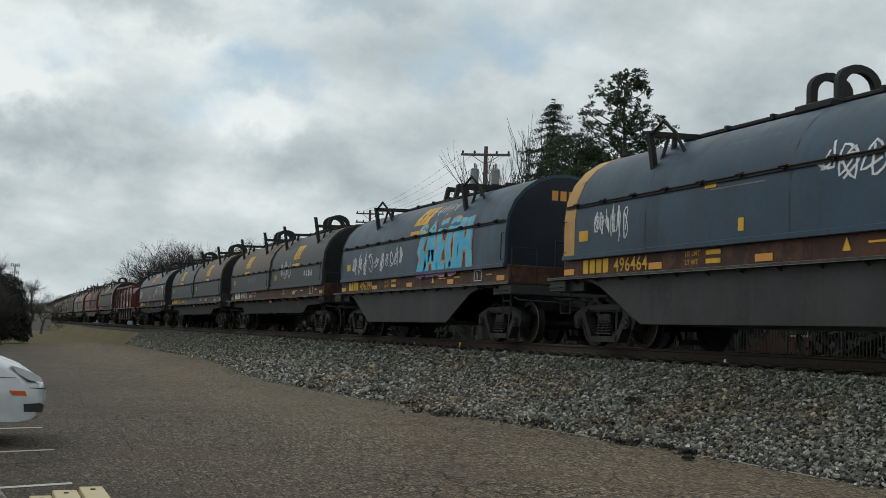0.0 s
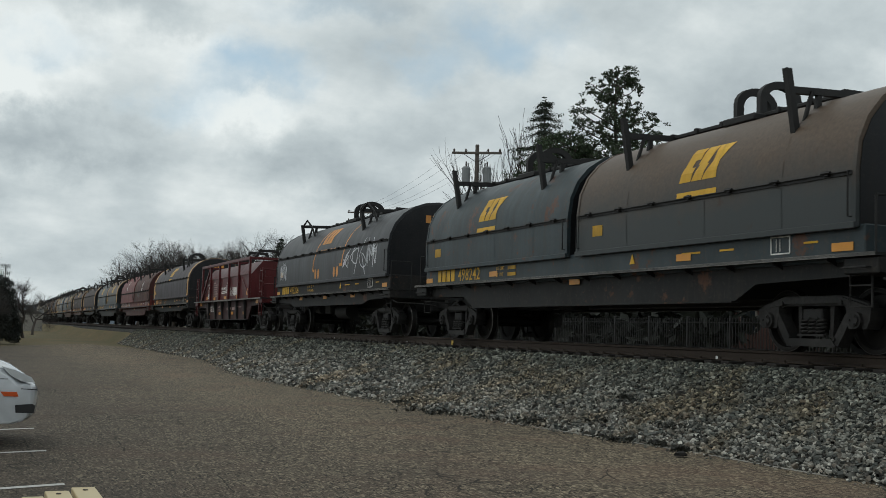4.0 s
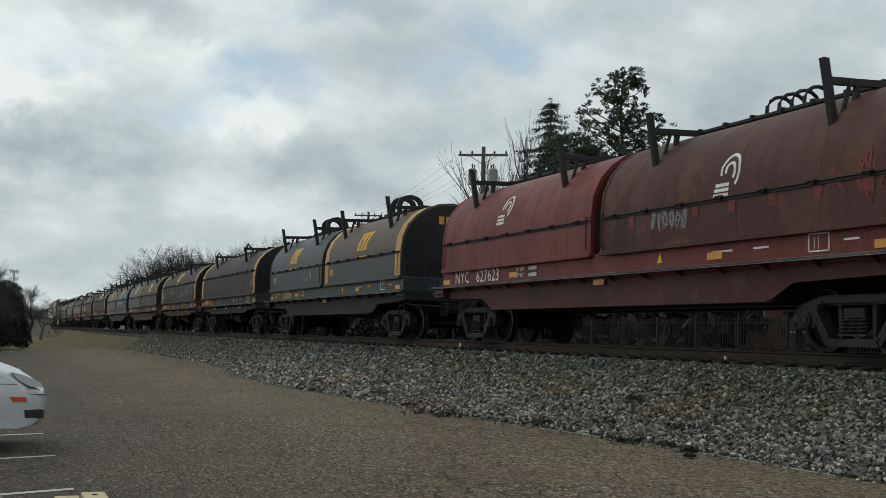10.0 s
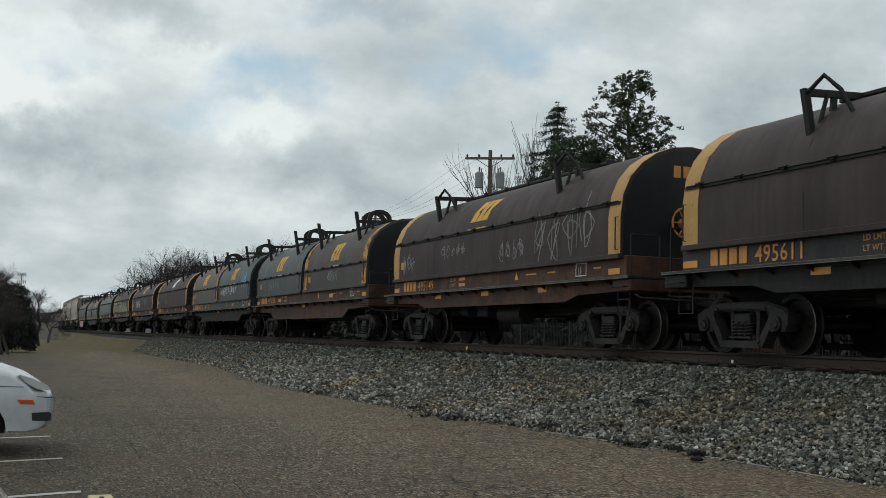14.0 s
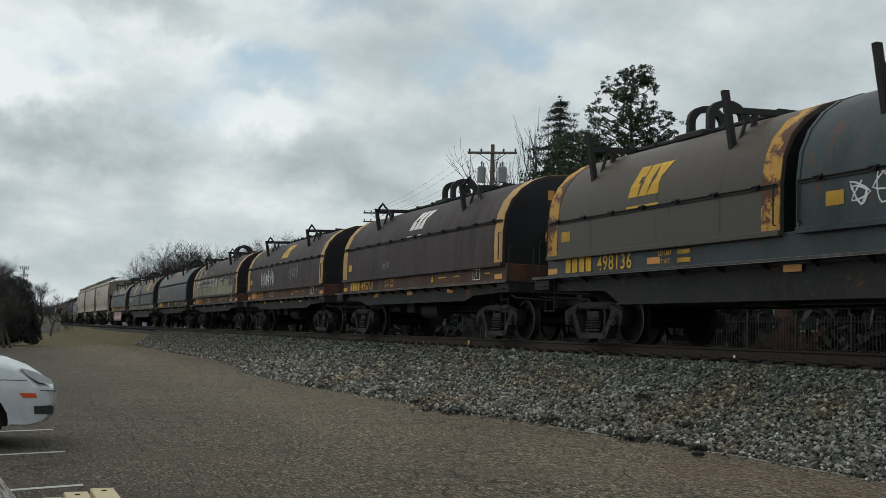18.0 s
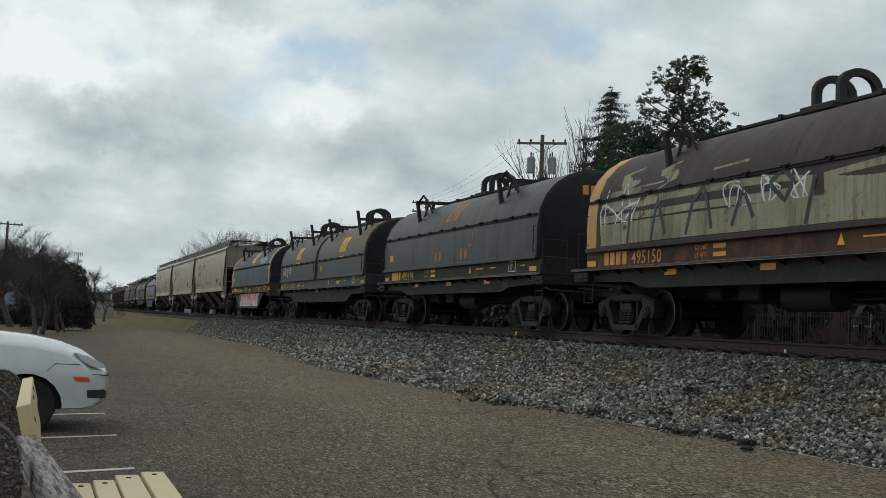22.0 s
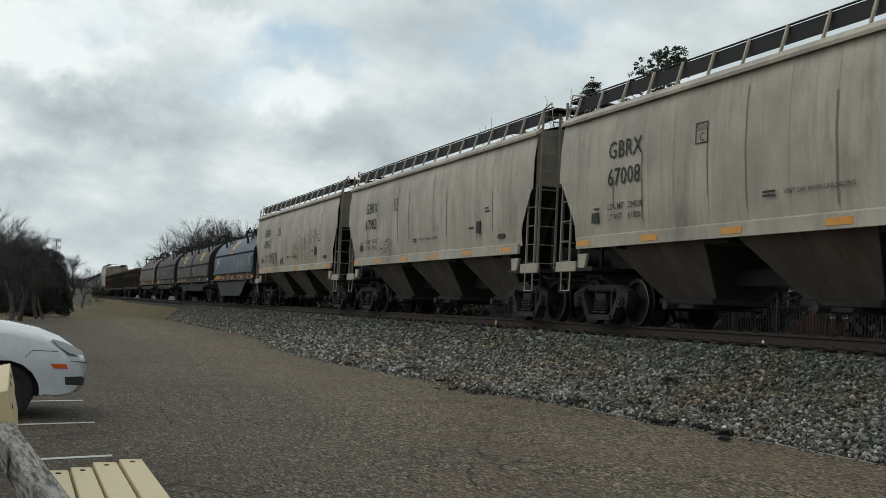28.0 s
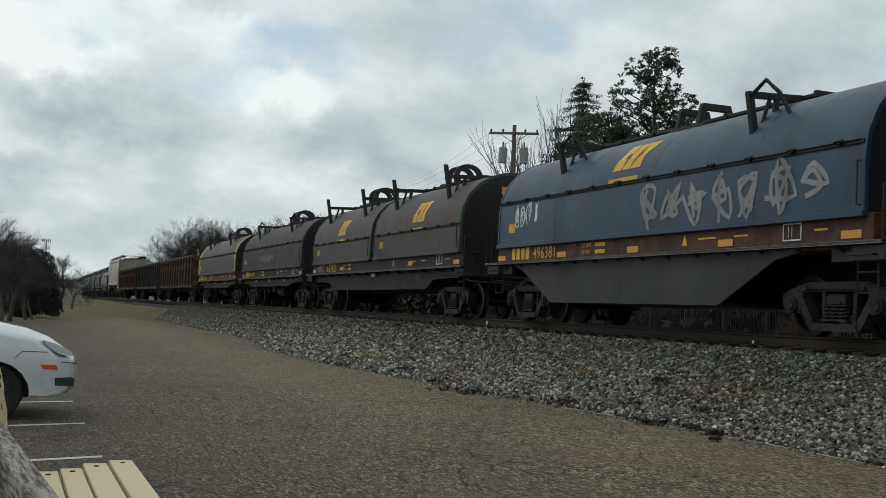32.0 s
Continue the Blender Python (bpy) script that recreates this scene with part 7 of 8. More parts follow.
def leafy_evergreen(at, height, seed, mat, label, profile, n, ragged=0.55):
    """An evergreen whose boughs reach out to an uneven outline given as (height share, radius); small leaf clumps sit along their outer halves."""
    rng = np.random.default_rng(seed)
    t = thing("tree", label, "tree", "evergreen trees", pose(*at))
    V, Fc, L, LF = [], [], [], []
    hs, rs = [p[0] for p in profile], [p[1] for p in profile]
    stem = [np.array((0, 0, -0.2))] + [np.array((rng.normal(0, 0.12), rng.normal(0, 0.12), height * (k + 1) / 9)) for k in range(9)]
    for k in range(9):
        limb(V, Fc, stem[k], stem[k + 1], 0.26 * (1 - k / 10), 0.26 * (1 - (k + 1) / 10), 6)
    for k in range(n):
        f = hs[0] + (1.0 - hs[0]) * (k + rng.uniform(0, 1)) / n
        a = rng.uniform(0, 6.28)
        lump = 1 + ragged * noise.noise(Vector((math.cos(a) * 1.1 + seed, math.sin(a) * 1.1, f * height * 0.42)))
        reach = float(np.interp(f, hs, rs)) * lump * rng.uniform(0.72, 1.08)
        rise = rng.uniform(0.10, 0.42)
        tip = np.array((math.cos(a) * reach, math.sin(a) * reach, height * f))
        base = np.array((0, 0, max(0.5, height * f - reach * (0.2 + rise))))
        mid_ = base + (tip - base) * 0.55 + np.array((0, 0, -0.06 * reach)) + rng.normal(0, 0.08, 3)
        limb(V, Fc, base, mid_, 0.055, 0.035, 4)
        limb(V, Fc, mid_, tip, 0.035, 0.012, 4)
        for j in range(int(6 + reach * (4.5 if ragged < 0.9 else 3.2))):
            q = rng.uniform(0.28, 1.02) ** 0.75
            c = (base + (mid_ - base) * q / 0.55) if q < 0.55 else (mid_ + (tip - mid_) * (q - 0.55) / 0.45)
            off = rng.normal(0, 0.13 + 0.16 * (1 - q) + 0.05 * reach, 3) * np.array((1, 1, 0.7))
            tuft(L, LF, rng, c + off, rng.uniform(0.16, 0.34), 22, 0.7, 0.075 if ragged < 0.9 else 0.095)
    put("trunk", mesh_of(V, Fc), BARK, t)
    tagged(put("crown", mesh_of(L, LF), mat, t, None, "uneven clumps of foliage"), kind="stuff")
    return t


G1 = BED_Z - 0.1
spruce(bearing(27.6, 66, G1), 14.6, 6.0, 4, SPRUCE, "dark broad spruce with drooping branches")
leafy_evergreen(bearing(31.3, 62, G1), 15.6, 6, NEEDLES, "tall ragged evergreen with an uneven crown", ((0.50, 2.4), (0.62, 2.7), (0.72, 2.2), (0.80, 2.6), (0.88, 1.9), (0.95, 1.4), (1.0, 0.5)), 74, 1.15)
leafy_evergreen(bearing(29.0, 64, G1), 12.2, 9, PINEGREEN, "broad dark pine under taller trees", ((0.15, 4.4), (0.5, 4.4), (0.8, 3.6), (0.95, 2.2), (1.0, 0.8)), 240)
leafy_evergreen(bearing(32.4, 64.5, G1), 11.4, 12, PINEGREEN, "broad green pine with soft boughs", ((0.15, 4.0), (0.5, 4.0), (0.75, 3.4), (0.93, 2.0), (1.0, 0.7)), 230)
leafy_evergreen(bearing(26.6, 69, G1), 9.8, 15, SPRUCE, "small dark evergreen beside the spruce", ((0.15, 2.6), (0.6, 2.2), (0.9, 1.2), (1.0, 0.4)), 80)
BARE.append(bare_meshes(33, 15, 3, 0.36, 0.75, 1.0, 3))
BARE.append(bare_meshes(57, 15, 3, 0.34, 0.80, 1.0, 2))
bare_tree(4, bearing(26.5, 72, G1), 0.92, 30)
bare_tree(5, bearing(25.9, 70, G1), 0.90, 200)
bare_tree(5, bearing(25.2, 76, G1), 0.88, 110)
bare_tree(0, bearing(19.3, 128, G1), 0.80, 10)
bare_tree(3, bearing(20.6, 135, G1), 0.92, 100)
bare_tree(1, bearing(21.6, 120, G1), 0.80, 60)
rng = np.random.default_rng(77)
woods = ((5.9, 215, 0.50), (7.4, 195, 0.95), (7.9, 195, 1.0), (8.6, 200, 0.92), (9.3, 185, 0.98), (9.9, 190, 0.9), (10.6, 180, 0.98), (11.2, 175, 0.92), (11.9, 170, 1.0), (12.6, 172, 0.86),
         (13.2, 165, 0.94), (13.8, 160, 1.0), (14.9, 150, 0.92), (15.5, 155, 0.9), (16.2, 150, 0.84), (17.2, 148, 0.72), (8.2, 240, 1.2), (10.2, 245, 1.15), (12.2, 230, 1.15), (14.4, 215, 1.15), (8.0, 230, 1.0), (9.0, 225, 1.1), (11.0, 220, 1.1), (13.0, 205, 1.1), (15.2, 195, 1.0), (16.6, 185, 0.9), (9.6, 260, 1.2), (11.6, 250, 1.2))
for i, (az, d, sc) in enumerate(woods):
    bare_tree(i % 4, bearing(az, d, G1), 1.22 * sc * rng.uniform(0.92, 1.08), rng.uniform(0, 360), "bare winter tree of a far grove", "far grove")
spruce(bearing(14.3, 150, G1), 12.5, 3.6, 19, SPRUCE, "dark far spruce among bare trees")
spruce(bearing(13.7, 158, G1), 10.5, 3.2, 23, SPRUCE, "dark far spruce among bare trees")

# the clipped evergreen mass and the trees at the lot's far end
bush = thing("bush", "large dark rounded evergreen bush on the grass", "bush", "", pose(*bearing(0.38, 70, 0)))
V, Fc = [], []
rb = np.random.default_rng(5)
for k in range(900):
    a, e = rb.uniform(0, 6.28), rb.uniform(0.02, 1.0)
    rr = math.sqrt(1 - (e * 0.95) ** 2.6)
    lump = 1 + 0.13 * noise.noise(Vector((math.cos(a) * 2, math.sin(a) * 2, e * 3)))
    tuft(V, Fc, rb, (math.cos(a) * 1.85 * rr * lump, math.sin(a) * 1.6 * rr * lump, 0.15 + 3.65 * e * lump), 0.30, 34, 1.0, 0.07)
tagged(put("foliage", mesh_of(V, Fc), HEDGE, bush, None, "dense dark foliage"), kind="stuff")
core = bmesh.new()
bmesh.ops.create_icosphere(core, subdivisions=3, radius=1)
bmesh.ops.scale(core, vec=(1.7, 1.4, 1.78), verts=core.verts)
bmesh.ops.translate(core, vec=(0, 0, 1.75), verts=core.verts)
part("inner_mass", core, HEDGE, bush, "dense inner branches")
for az, d, k, sc in ((-0.55, 58, 3, 0.40), (-0.2, 57.5, 0, 0.34), (0.55, 63, 1, 0.30), (0.85, 63.5, 3, 0.28), (-1.6, 75, 2, 0.5), (-2.4, 78, 0, 0.52), (-1.0, 92, 1, 0.5), (1.9, 88, 1, 0.42), (2.2, 96, 3, 0.40), (-3.0, 70, 1, 0.5), (2.6, 120, 0, 0.36), (-0.3, 84, 2, 0.5), (-0.9, 80, 0, 0.56), (-1.3, 88, 3, 0.62), (-1.9, 84, 1, 0.6), (-2.2, 95, 2, 0.66), (0.0, 98, 1, 0.55), (-0.6, 104, 0, 0.66)):
    bare_tree(k, bearing(az, d, 0), sc, az * 50, "small bare tree on the grass", "lot trees")


# low brush under the bare trees
V, Fc = [], []
rb = np.random.default_rng(31)
for k in range(2600):
    az, d = rb.uniform(-5.5, 0.6), rb.uniform(82, 100)
    x, y, _ = bearing(az, d)
    tuft(V, Fc, rb, (x, y, rb.uniform(0.1, 1.2 + 0.8 * noise.noise(Vector((az * 1.5, 4, 0))))), 0.5, 8, 0.8, 0.16)
tagged(put("brush", mesh_of(V, Fc), BRUSH), "low dark tangled brush under bare trees", "brush", kind="stuff")


def utility_pole(at, height, turn, arms=((0.35, 1.25),), cans=0, label="weathered wooden utility pole with crossarm"):
    p = thing("utility_pole", label, "utility pole", "utility poles", pose(*at, 0, 0, turn))
    bm = bmesh.new()
    rod(bm, (0, 0, -0.3), (0, 0, height), 0.16, 10, 0.10)
    part("mast", bm, WOODPOLE, p)
    for dz, w in arms:
        bm = bmesh.new()
        box(bm, -w, w, -0.16, -0.06, height - dz - 0.06, height - dz + 0.06, 0.01)
        a = part("crossarm", bm, WOODPOLE, p)
        for x in (-w + 0.1, -w * 0.45, w * 0.45, w - 0.1):
            bm = bmesh.new()
            rod(bm, (x, -0.11, height - dz + 0.06), (x, -0.11, height - dz + 0.16), 0.04, 8, 0.06)
            rod(bm, (x, -0.11, height - dz + 0.16), (x, -0.11, height - dz + 0.22), 0.06, 8, 0.03)
            part("insulator", bm, INSUL, a)
        bm = bmesh.new()
        for s in (-1, 1):
            rod(bm, (s * w * 0.6, -0.08, height - dz), (0, -0.08, height - dz - 0.5), 0.018, 5)
        part("arm_brace", bm, STEEL, a)
    for s in (-1, 1)[:cans]:
        bm = bmesh.new()
        rod(bm, (s * 0.55, -0.05, height - 2.0), (s * 0.55, -0.05, height - 1.25), 0.22, 16)
        rod(bm, (s * 0.55, -0.05, height - 1.25), (s * 0.55, -0.05, height - 1.17), 0.23, 16, 0.16)
        c = part("transformer", bm, CANGREY, p, "grey transformer can", True)
        bm = bmesh.new()
        rod(bm, (s * 0.55, -0.05, height - 1.2), (s * 0.55, -0.05, height - 0.9), 0.04, 8)
        rod(bm, (s * 0.44, -0.15, height - 1.2), (s * 0.44, -0.15, height - 0.98), 0.03, 8)
        part("bushing", bm, INSUL, c)
    return p


INSUL = glossy("brown_insulator", (0.05, 0.035, 0.03), 0.3)
CANGREY = mottled("grey_transformer_paint", (0.23, 0.245, 0.25), (0.17, 0.18, 0.185), 8, 0.5, 0.1, 0.004)
H1 = 1.4 + 58 * math.tan(radians(9.71)) - G1
utility_pole(bearing(24.17, 58, G1), H1, -30, ((0.45, 1.3),), 2, "wooden utility pole with two grey transformers")
utility_pole(bearing(18.33, 96, G1), 1.4 + 96 * math.tan(radians(6.25)) - G1, -24, ((0.35, 1.2), (1.1, 1.2)), 0, "wooden utility pole with two crossarms")
for az, el, d in ((-2.05, 3.93, 108), (-1.25, 2.72, 150), (-0.56, 2.32, 178), (0.06, 2.17, 196), (0.59, 1.98, 216)):
    utility_pole(bearing(az, d, 0), 1.4 + d * math.tan(radians(el)), 10, ((0.25, 1.3),), 0)
# overhead lines between the poles beyond the track
wire_mat = mottled("dark_wire", (0.03, 0.03, 0.03), (0.05, 0.05, 0.05), 3, 0.6, 0.0, 0.001)
pa, pb = Vector(bearing(24.17, 58, G1 + H1 - 0.45)), Vector(bearing(18.33, 96, 1.4 + 96 * math.tan(radians(6.25)) - 0.35))
for off in (-1.15, -0.5, 0.55, 1.2):
    bm = bmesh.new()
    side = Vector((0.87, -0.5, 0)) * off
    pts = []
    for k in range(13):
        f = k / 12
        q = pa + (pb - pa) * f + side
        q.z -= 2.2 * f * (1 - f) - 0.15
        pts.append(q)
    bent(bm, pts, 0.007, 4)
    tagged(part("overhead_wire", bm, wire_mat), "thin dark overhead power line", "wire", "overhead lines")

# a far mast, a shed and the hills
mast = thing("radio_mast", "slender far radio mast with antenna clusters", "mast", "", pose(*bearing(1.25, 420, 0)))
bm = bmesh.new()
rod(bm, (0, 0, 0), (0, 0, 20.8), 0.5, 8, 0.22)
part("shaft", bm, CANGREY, mast)
for z in (20.2, 17.6, 15.4):
    for k in range(6):
        a = k * math.tau / 6
        bm = bmesh.new()
        box(bm, math.cos(a) * 1.3 - 0.14, math.cos(a) * 1.3 + 0.14, math.sin(a) * 1.3 - 0.14, math.sin(a) * 1.3 + 0.14, z - 0.7, z + 0.7)
        rod(bm, (0, 0, z), (math.cos(a) * 1.3, math.sin(a) * 1.3, z), 0.08, 4)
        part("antenna", bm, CANGREY, mast)
shed = thing("shed", "small pale shed with a low roof", "shed", "", pose(*bearing(2.45, 165, 0)))
PALEWALL = mottled("pale_shed_siding", (0.34, 0.32, 0.29), (0.28, 0.26, 0.24), 4, 0.8, 0.1, 0.01)
ROOF = mottled("grey_shingle_roof", (0.10, 0.095, 0.09), (0.15, 0.14, 0.13), 6, 0.9, 0.4, 0.02)
bm = bmesh.new()
box(bm, -1.6, 1.6, -1.5, 1.5, 0, 2.4)
part("wall", bm, PALEWALL, shed)
bm = bmesh.new()
slab(bm, [(-1.9, 2.35), (1.9, 2.35), (0, 3.2)], "y", -1.7, 1.7)
part("roof", bm, ROOF, shed)
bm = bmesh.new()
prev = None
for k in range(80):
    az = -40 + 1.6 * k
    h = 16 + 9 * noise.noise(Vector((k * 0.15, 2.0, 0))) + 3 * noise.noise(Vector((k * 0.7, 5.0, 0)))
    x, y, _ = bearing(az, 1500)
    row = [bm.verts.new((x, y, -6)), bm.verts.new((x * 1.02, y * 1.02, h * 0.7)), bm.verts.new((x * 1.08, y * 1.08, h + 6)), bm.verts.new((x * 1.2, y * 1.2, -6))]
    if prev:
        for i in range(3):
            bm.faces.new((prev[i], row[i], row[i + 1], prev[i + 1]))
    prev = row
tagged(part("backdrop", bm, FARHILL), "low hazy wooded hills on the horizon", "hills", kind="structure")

# beyond the track: picket fence, hedge and a brick house
fence = thing("fence", "black metal picket fence beyond the track", "fence", "", pose(23.6, 0, bank(23.6, 30) + 0.01))
FENCEPAINT = mottled("black_fence_paint", (0.008, 0.008, 0.0085), (0.016, 0.015, 0.015), 10, 0.5, 0.1, 0.002)
picket = shape("picket", lambda bm: (box(bm, -0.011, 0.011, -0.011, 0.011, 0.06, 1.20), box(bm, -0.016, 0.016, -0.016, 0.016, 1.20, 1.25)))
for k in range(290):
    put("picket", picket, FENCEPAINT, fence, pose(0, 14 + 0.145 * k, 0))
for k in range(18):
    put("post", shape("fpost", lambda bm: (box(bm, -0.035, 0.035, -0.035, 0.035, 0, 1.28, 0.005), box(bm, -0.045, 0.045, -0.045, 0.045, 1.28, 1.32, 0.01))), FENCEPAINT, fence, pose(0.03, 14 + 2.47 * k, 0))
for z in (0.2, 1.08):
    bm = bmesh.new()
    box(bm, 0.012, 0.05, 13.9, 56.1, z, z + 0.04)
    part("fence_rail", bm, FENCEPAINT, fence)
V, Fc = [], []
rb = np.random.default_rng(15)
for k in range(15000):
    y = -10 + 200 * rb.uniform(0, 1) ** 1.6
    h = 3.8 + 1.1 * noise.noise(Vector((y * 0.12, 0, 0)))
    behind = 32.0 < y < 36.6
    tuft(V, Fc, rb, (27.5 + 0.05 * max(0, y - 60) + (9.6 if behind else 0.0) + rb.normal(0, 0.7), y * (1.35 if behind else 1.0), rb.uniform(0.85, 1.0 + h * (1.4 if behind else 1.0))), 0.6, 5, 1.0, 0.34)
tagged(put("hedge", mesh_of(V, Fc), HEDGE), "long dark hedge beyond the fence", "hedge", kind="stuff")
house = thing("house", "brick house with a metal roof beyond the fence", "house", "", pose(34.0, 39.5, bank(34.0, 30)))
BRICK = mottled("red_brick_wall", (0.075, 0.036, 0.030), (0.11, 0.055, 0.045), 16, 0.9, 0.4, 0.01)
DARKGLASS = glossy("dark_window_glass", (0.02, 0.025, 0.03), 0.1)
TEALROOF = mottled("teal_grey_metal_roof", (0.030, 0.042, 0.044), (0.050, 0.062, 0.062), 5, 0.5, 0.1, 0.004, 0.3)
bm = bmesh.new()
box(bm, -2.4, 7.0, -6.5, 9.0, 0, 5.0)
part("wall", bm, BRICK, house)
bm = bmesh.new()
slab(bm, [(-3.5, 5.0), (2.3, 8.5), (8.1, 5.0), (8.1, 4.85), (2.3, 8.3), (-3.5, 4.85)], "y", -7.0, 9.5)
roof = part("roof", bm, TEALROOF, house, "teal-grey standing-seam metal roof")
seam_mesh = shape("roof_seam", lambda bm: slab(bm, [(-3.5, 5.0), (2.3, 8.5), (2.3, 8.58), (-3.5, 5.08)], "y", -0.02, 0.02))
for k in range(40):
    put("roof_seam", seam_mesh, TEALROOF, roof, pose(0, -6.9 + 0.42 * k, 0))
bm = bmesh.new()
box(bm, -3.56, -3.505, -7.0, 9.5, 4.5, 5.02)
part("fascia", bm, PALEWALL, house, "pale painted fascia board")
for y in (-4.6, -1.8, 1.0, 3.8, 6.6):
    bm = bmesh.new()
    box(bm, -2.46, -2.38, y - 0.55, y + 0.55, 0.9, 2.1)
    wf = part("window", bm, PALEWALL, house, "white window frame")
    for s in (-1, 1):
        bm = bmesh.new()
        box(bm, -2.475, -2.462, y + s * 0.26 - 0.22, y + s * 0.26 + 0.22, 0.98, 2.02)
        part("pane", bm, DARKGLASS, wf)

# dark clumps of dead weeds along the foot of the bank
for i, (y, dx, sz) in enumerate(((17.9, 0.02, 0.34), (18.6, -0.28, 0.30), (17.2, 0.25, 0.16), (15.9, 0.22, 0.15), (14.6, 0.45, 0.13), (13.4, -0.05, 0.22), (12.6, 0.04, 0.18), (12.1, 0.0, 0.13), (13.0, 0.55, 0.14), (22.6, 0.5, 0.22), (15.0, 1.2, 0.14), (26.0, 0.1, 0.2), (20.4, 0.15, 0.14))):
    V, Fc = [], []
    rw = np.random.default_rng(40 + i)
    for k in range(14):
        tuft(V, Fc, rw, (rw.normal(0, sz), rw.normal(0, sz * 0.9), 0.03 + 0.02 * rw.uniform()), 0.10, 10, 0.35, 0.04)
    x = toe(y) + dx
    tagged(put("weed_clump", mesh_of(V, Fc), CLUMP, None, pose(x, y, bank(x, y))), "flat dark clump of dead weeds", "weeds", "dead weeds", "stuff")


# dark broken clods of old paving lying on the apron
CLOD = mottled("dark_clod", (0.012, 0.011, 0.010), (0.022, 0.020, 0.017), 30, 0.95, 0.6, 0.01)
rc = random.Random(8)
for x, y, r in ((8.95, 17.5, 0.11), (8.8, 16.1, 0.08), (9.0, 15.9, 0.11), (8.5, 12.8, 0.10), (7.98, 11.5, 0.10), (9.7, 14.0, 0.10), (10.1, 12.0, 0.10), (8.6, 14.3, 0.08), (9.4, 16.6, 0.07), (8.3, 13.9, 0.06)):
    bm = bmesh.new()
    bmesh.ops.create_icosphere(bm, subdivisions=2, radius=1)
    for v in bm.verts:
        v.co *= 1 + 0.35 * noise.noise(v.co * 1.7 + Vector((x, y, 0)))
        v.co = Vector((v.co.x * r * 0.85, v.co.y * r * 0.65, max(-0.3, v.co.z) * r * 0.45))
    bmesh.ops.translate(bm, vec=(x, y, bank(x, y) + 0.035), verts=bm.verts)
    tagged(part("clod", bm, CLOD), "dark broken clod of old paving among stones", "clod", "clods")


# ---- the white car ----
WHITECAR = glossy("white_car_paint", (0.52, 0.54, 0.56), 0.22, 0.0, 0.6)
BLACKPLASTIC = glossy("black_plastic", (0.015, 0.015, 0.016), 0.5)
RUBBER = mottled("tyre_rubber", (0.009, 0.009, 0.009), (0.015, 0.015, 0.014), 20, 0.85, 0.2, 0.004)
ALLOY = mottled("dark_grey_alloy", (0.03, 0.03, 0.03), (0.02, 0.02, 0.02), 10, 0.45, 0.1, 0.002, 0.5)
AMBER = glossy("amber_lens", (0.55, 0.09, 0.02), 0.2)
LAMPGLASS = glossy("clear_lamp_lens", (0.60, 0.63, 0.65), 0.10, 0.2, 0.6)
CARGLASS = glossy("car_window_glass", (0.02, 0.025, 0.028), 0.05)


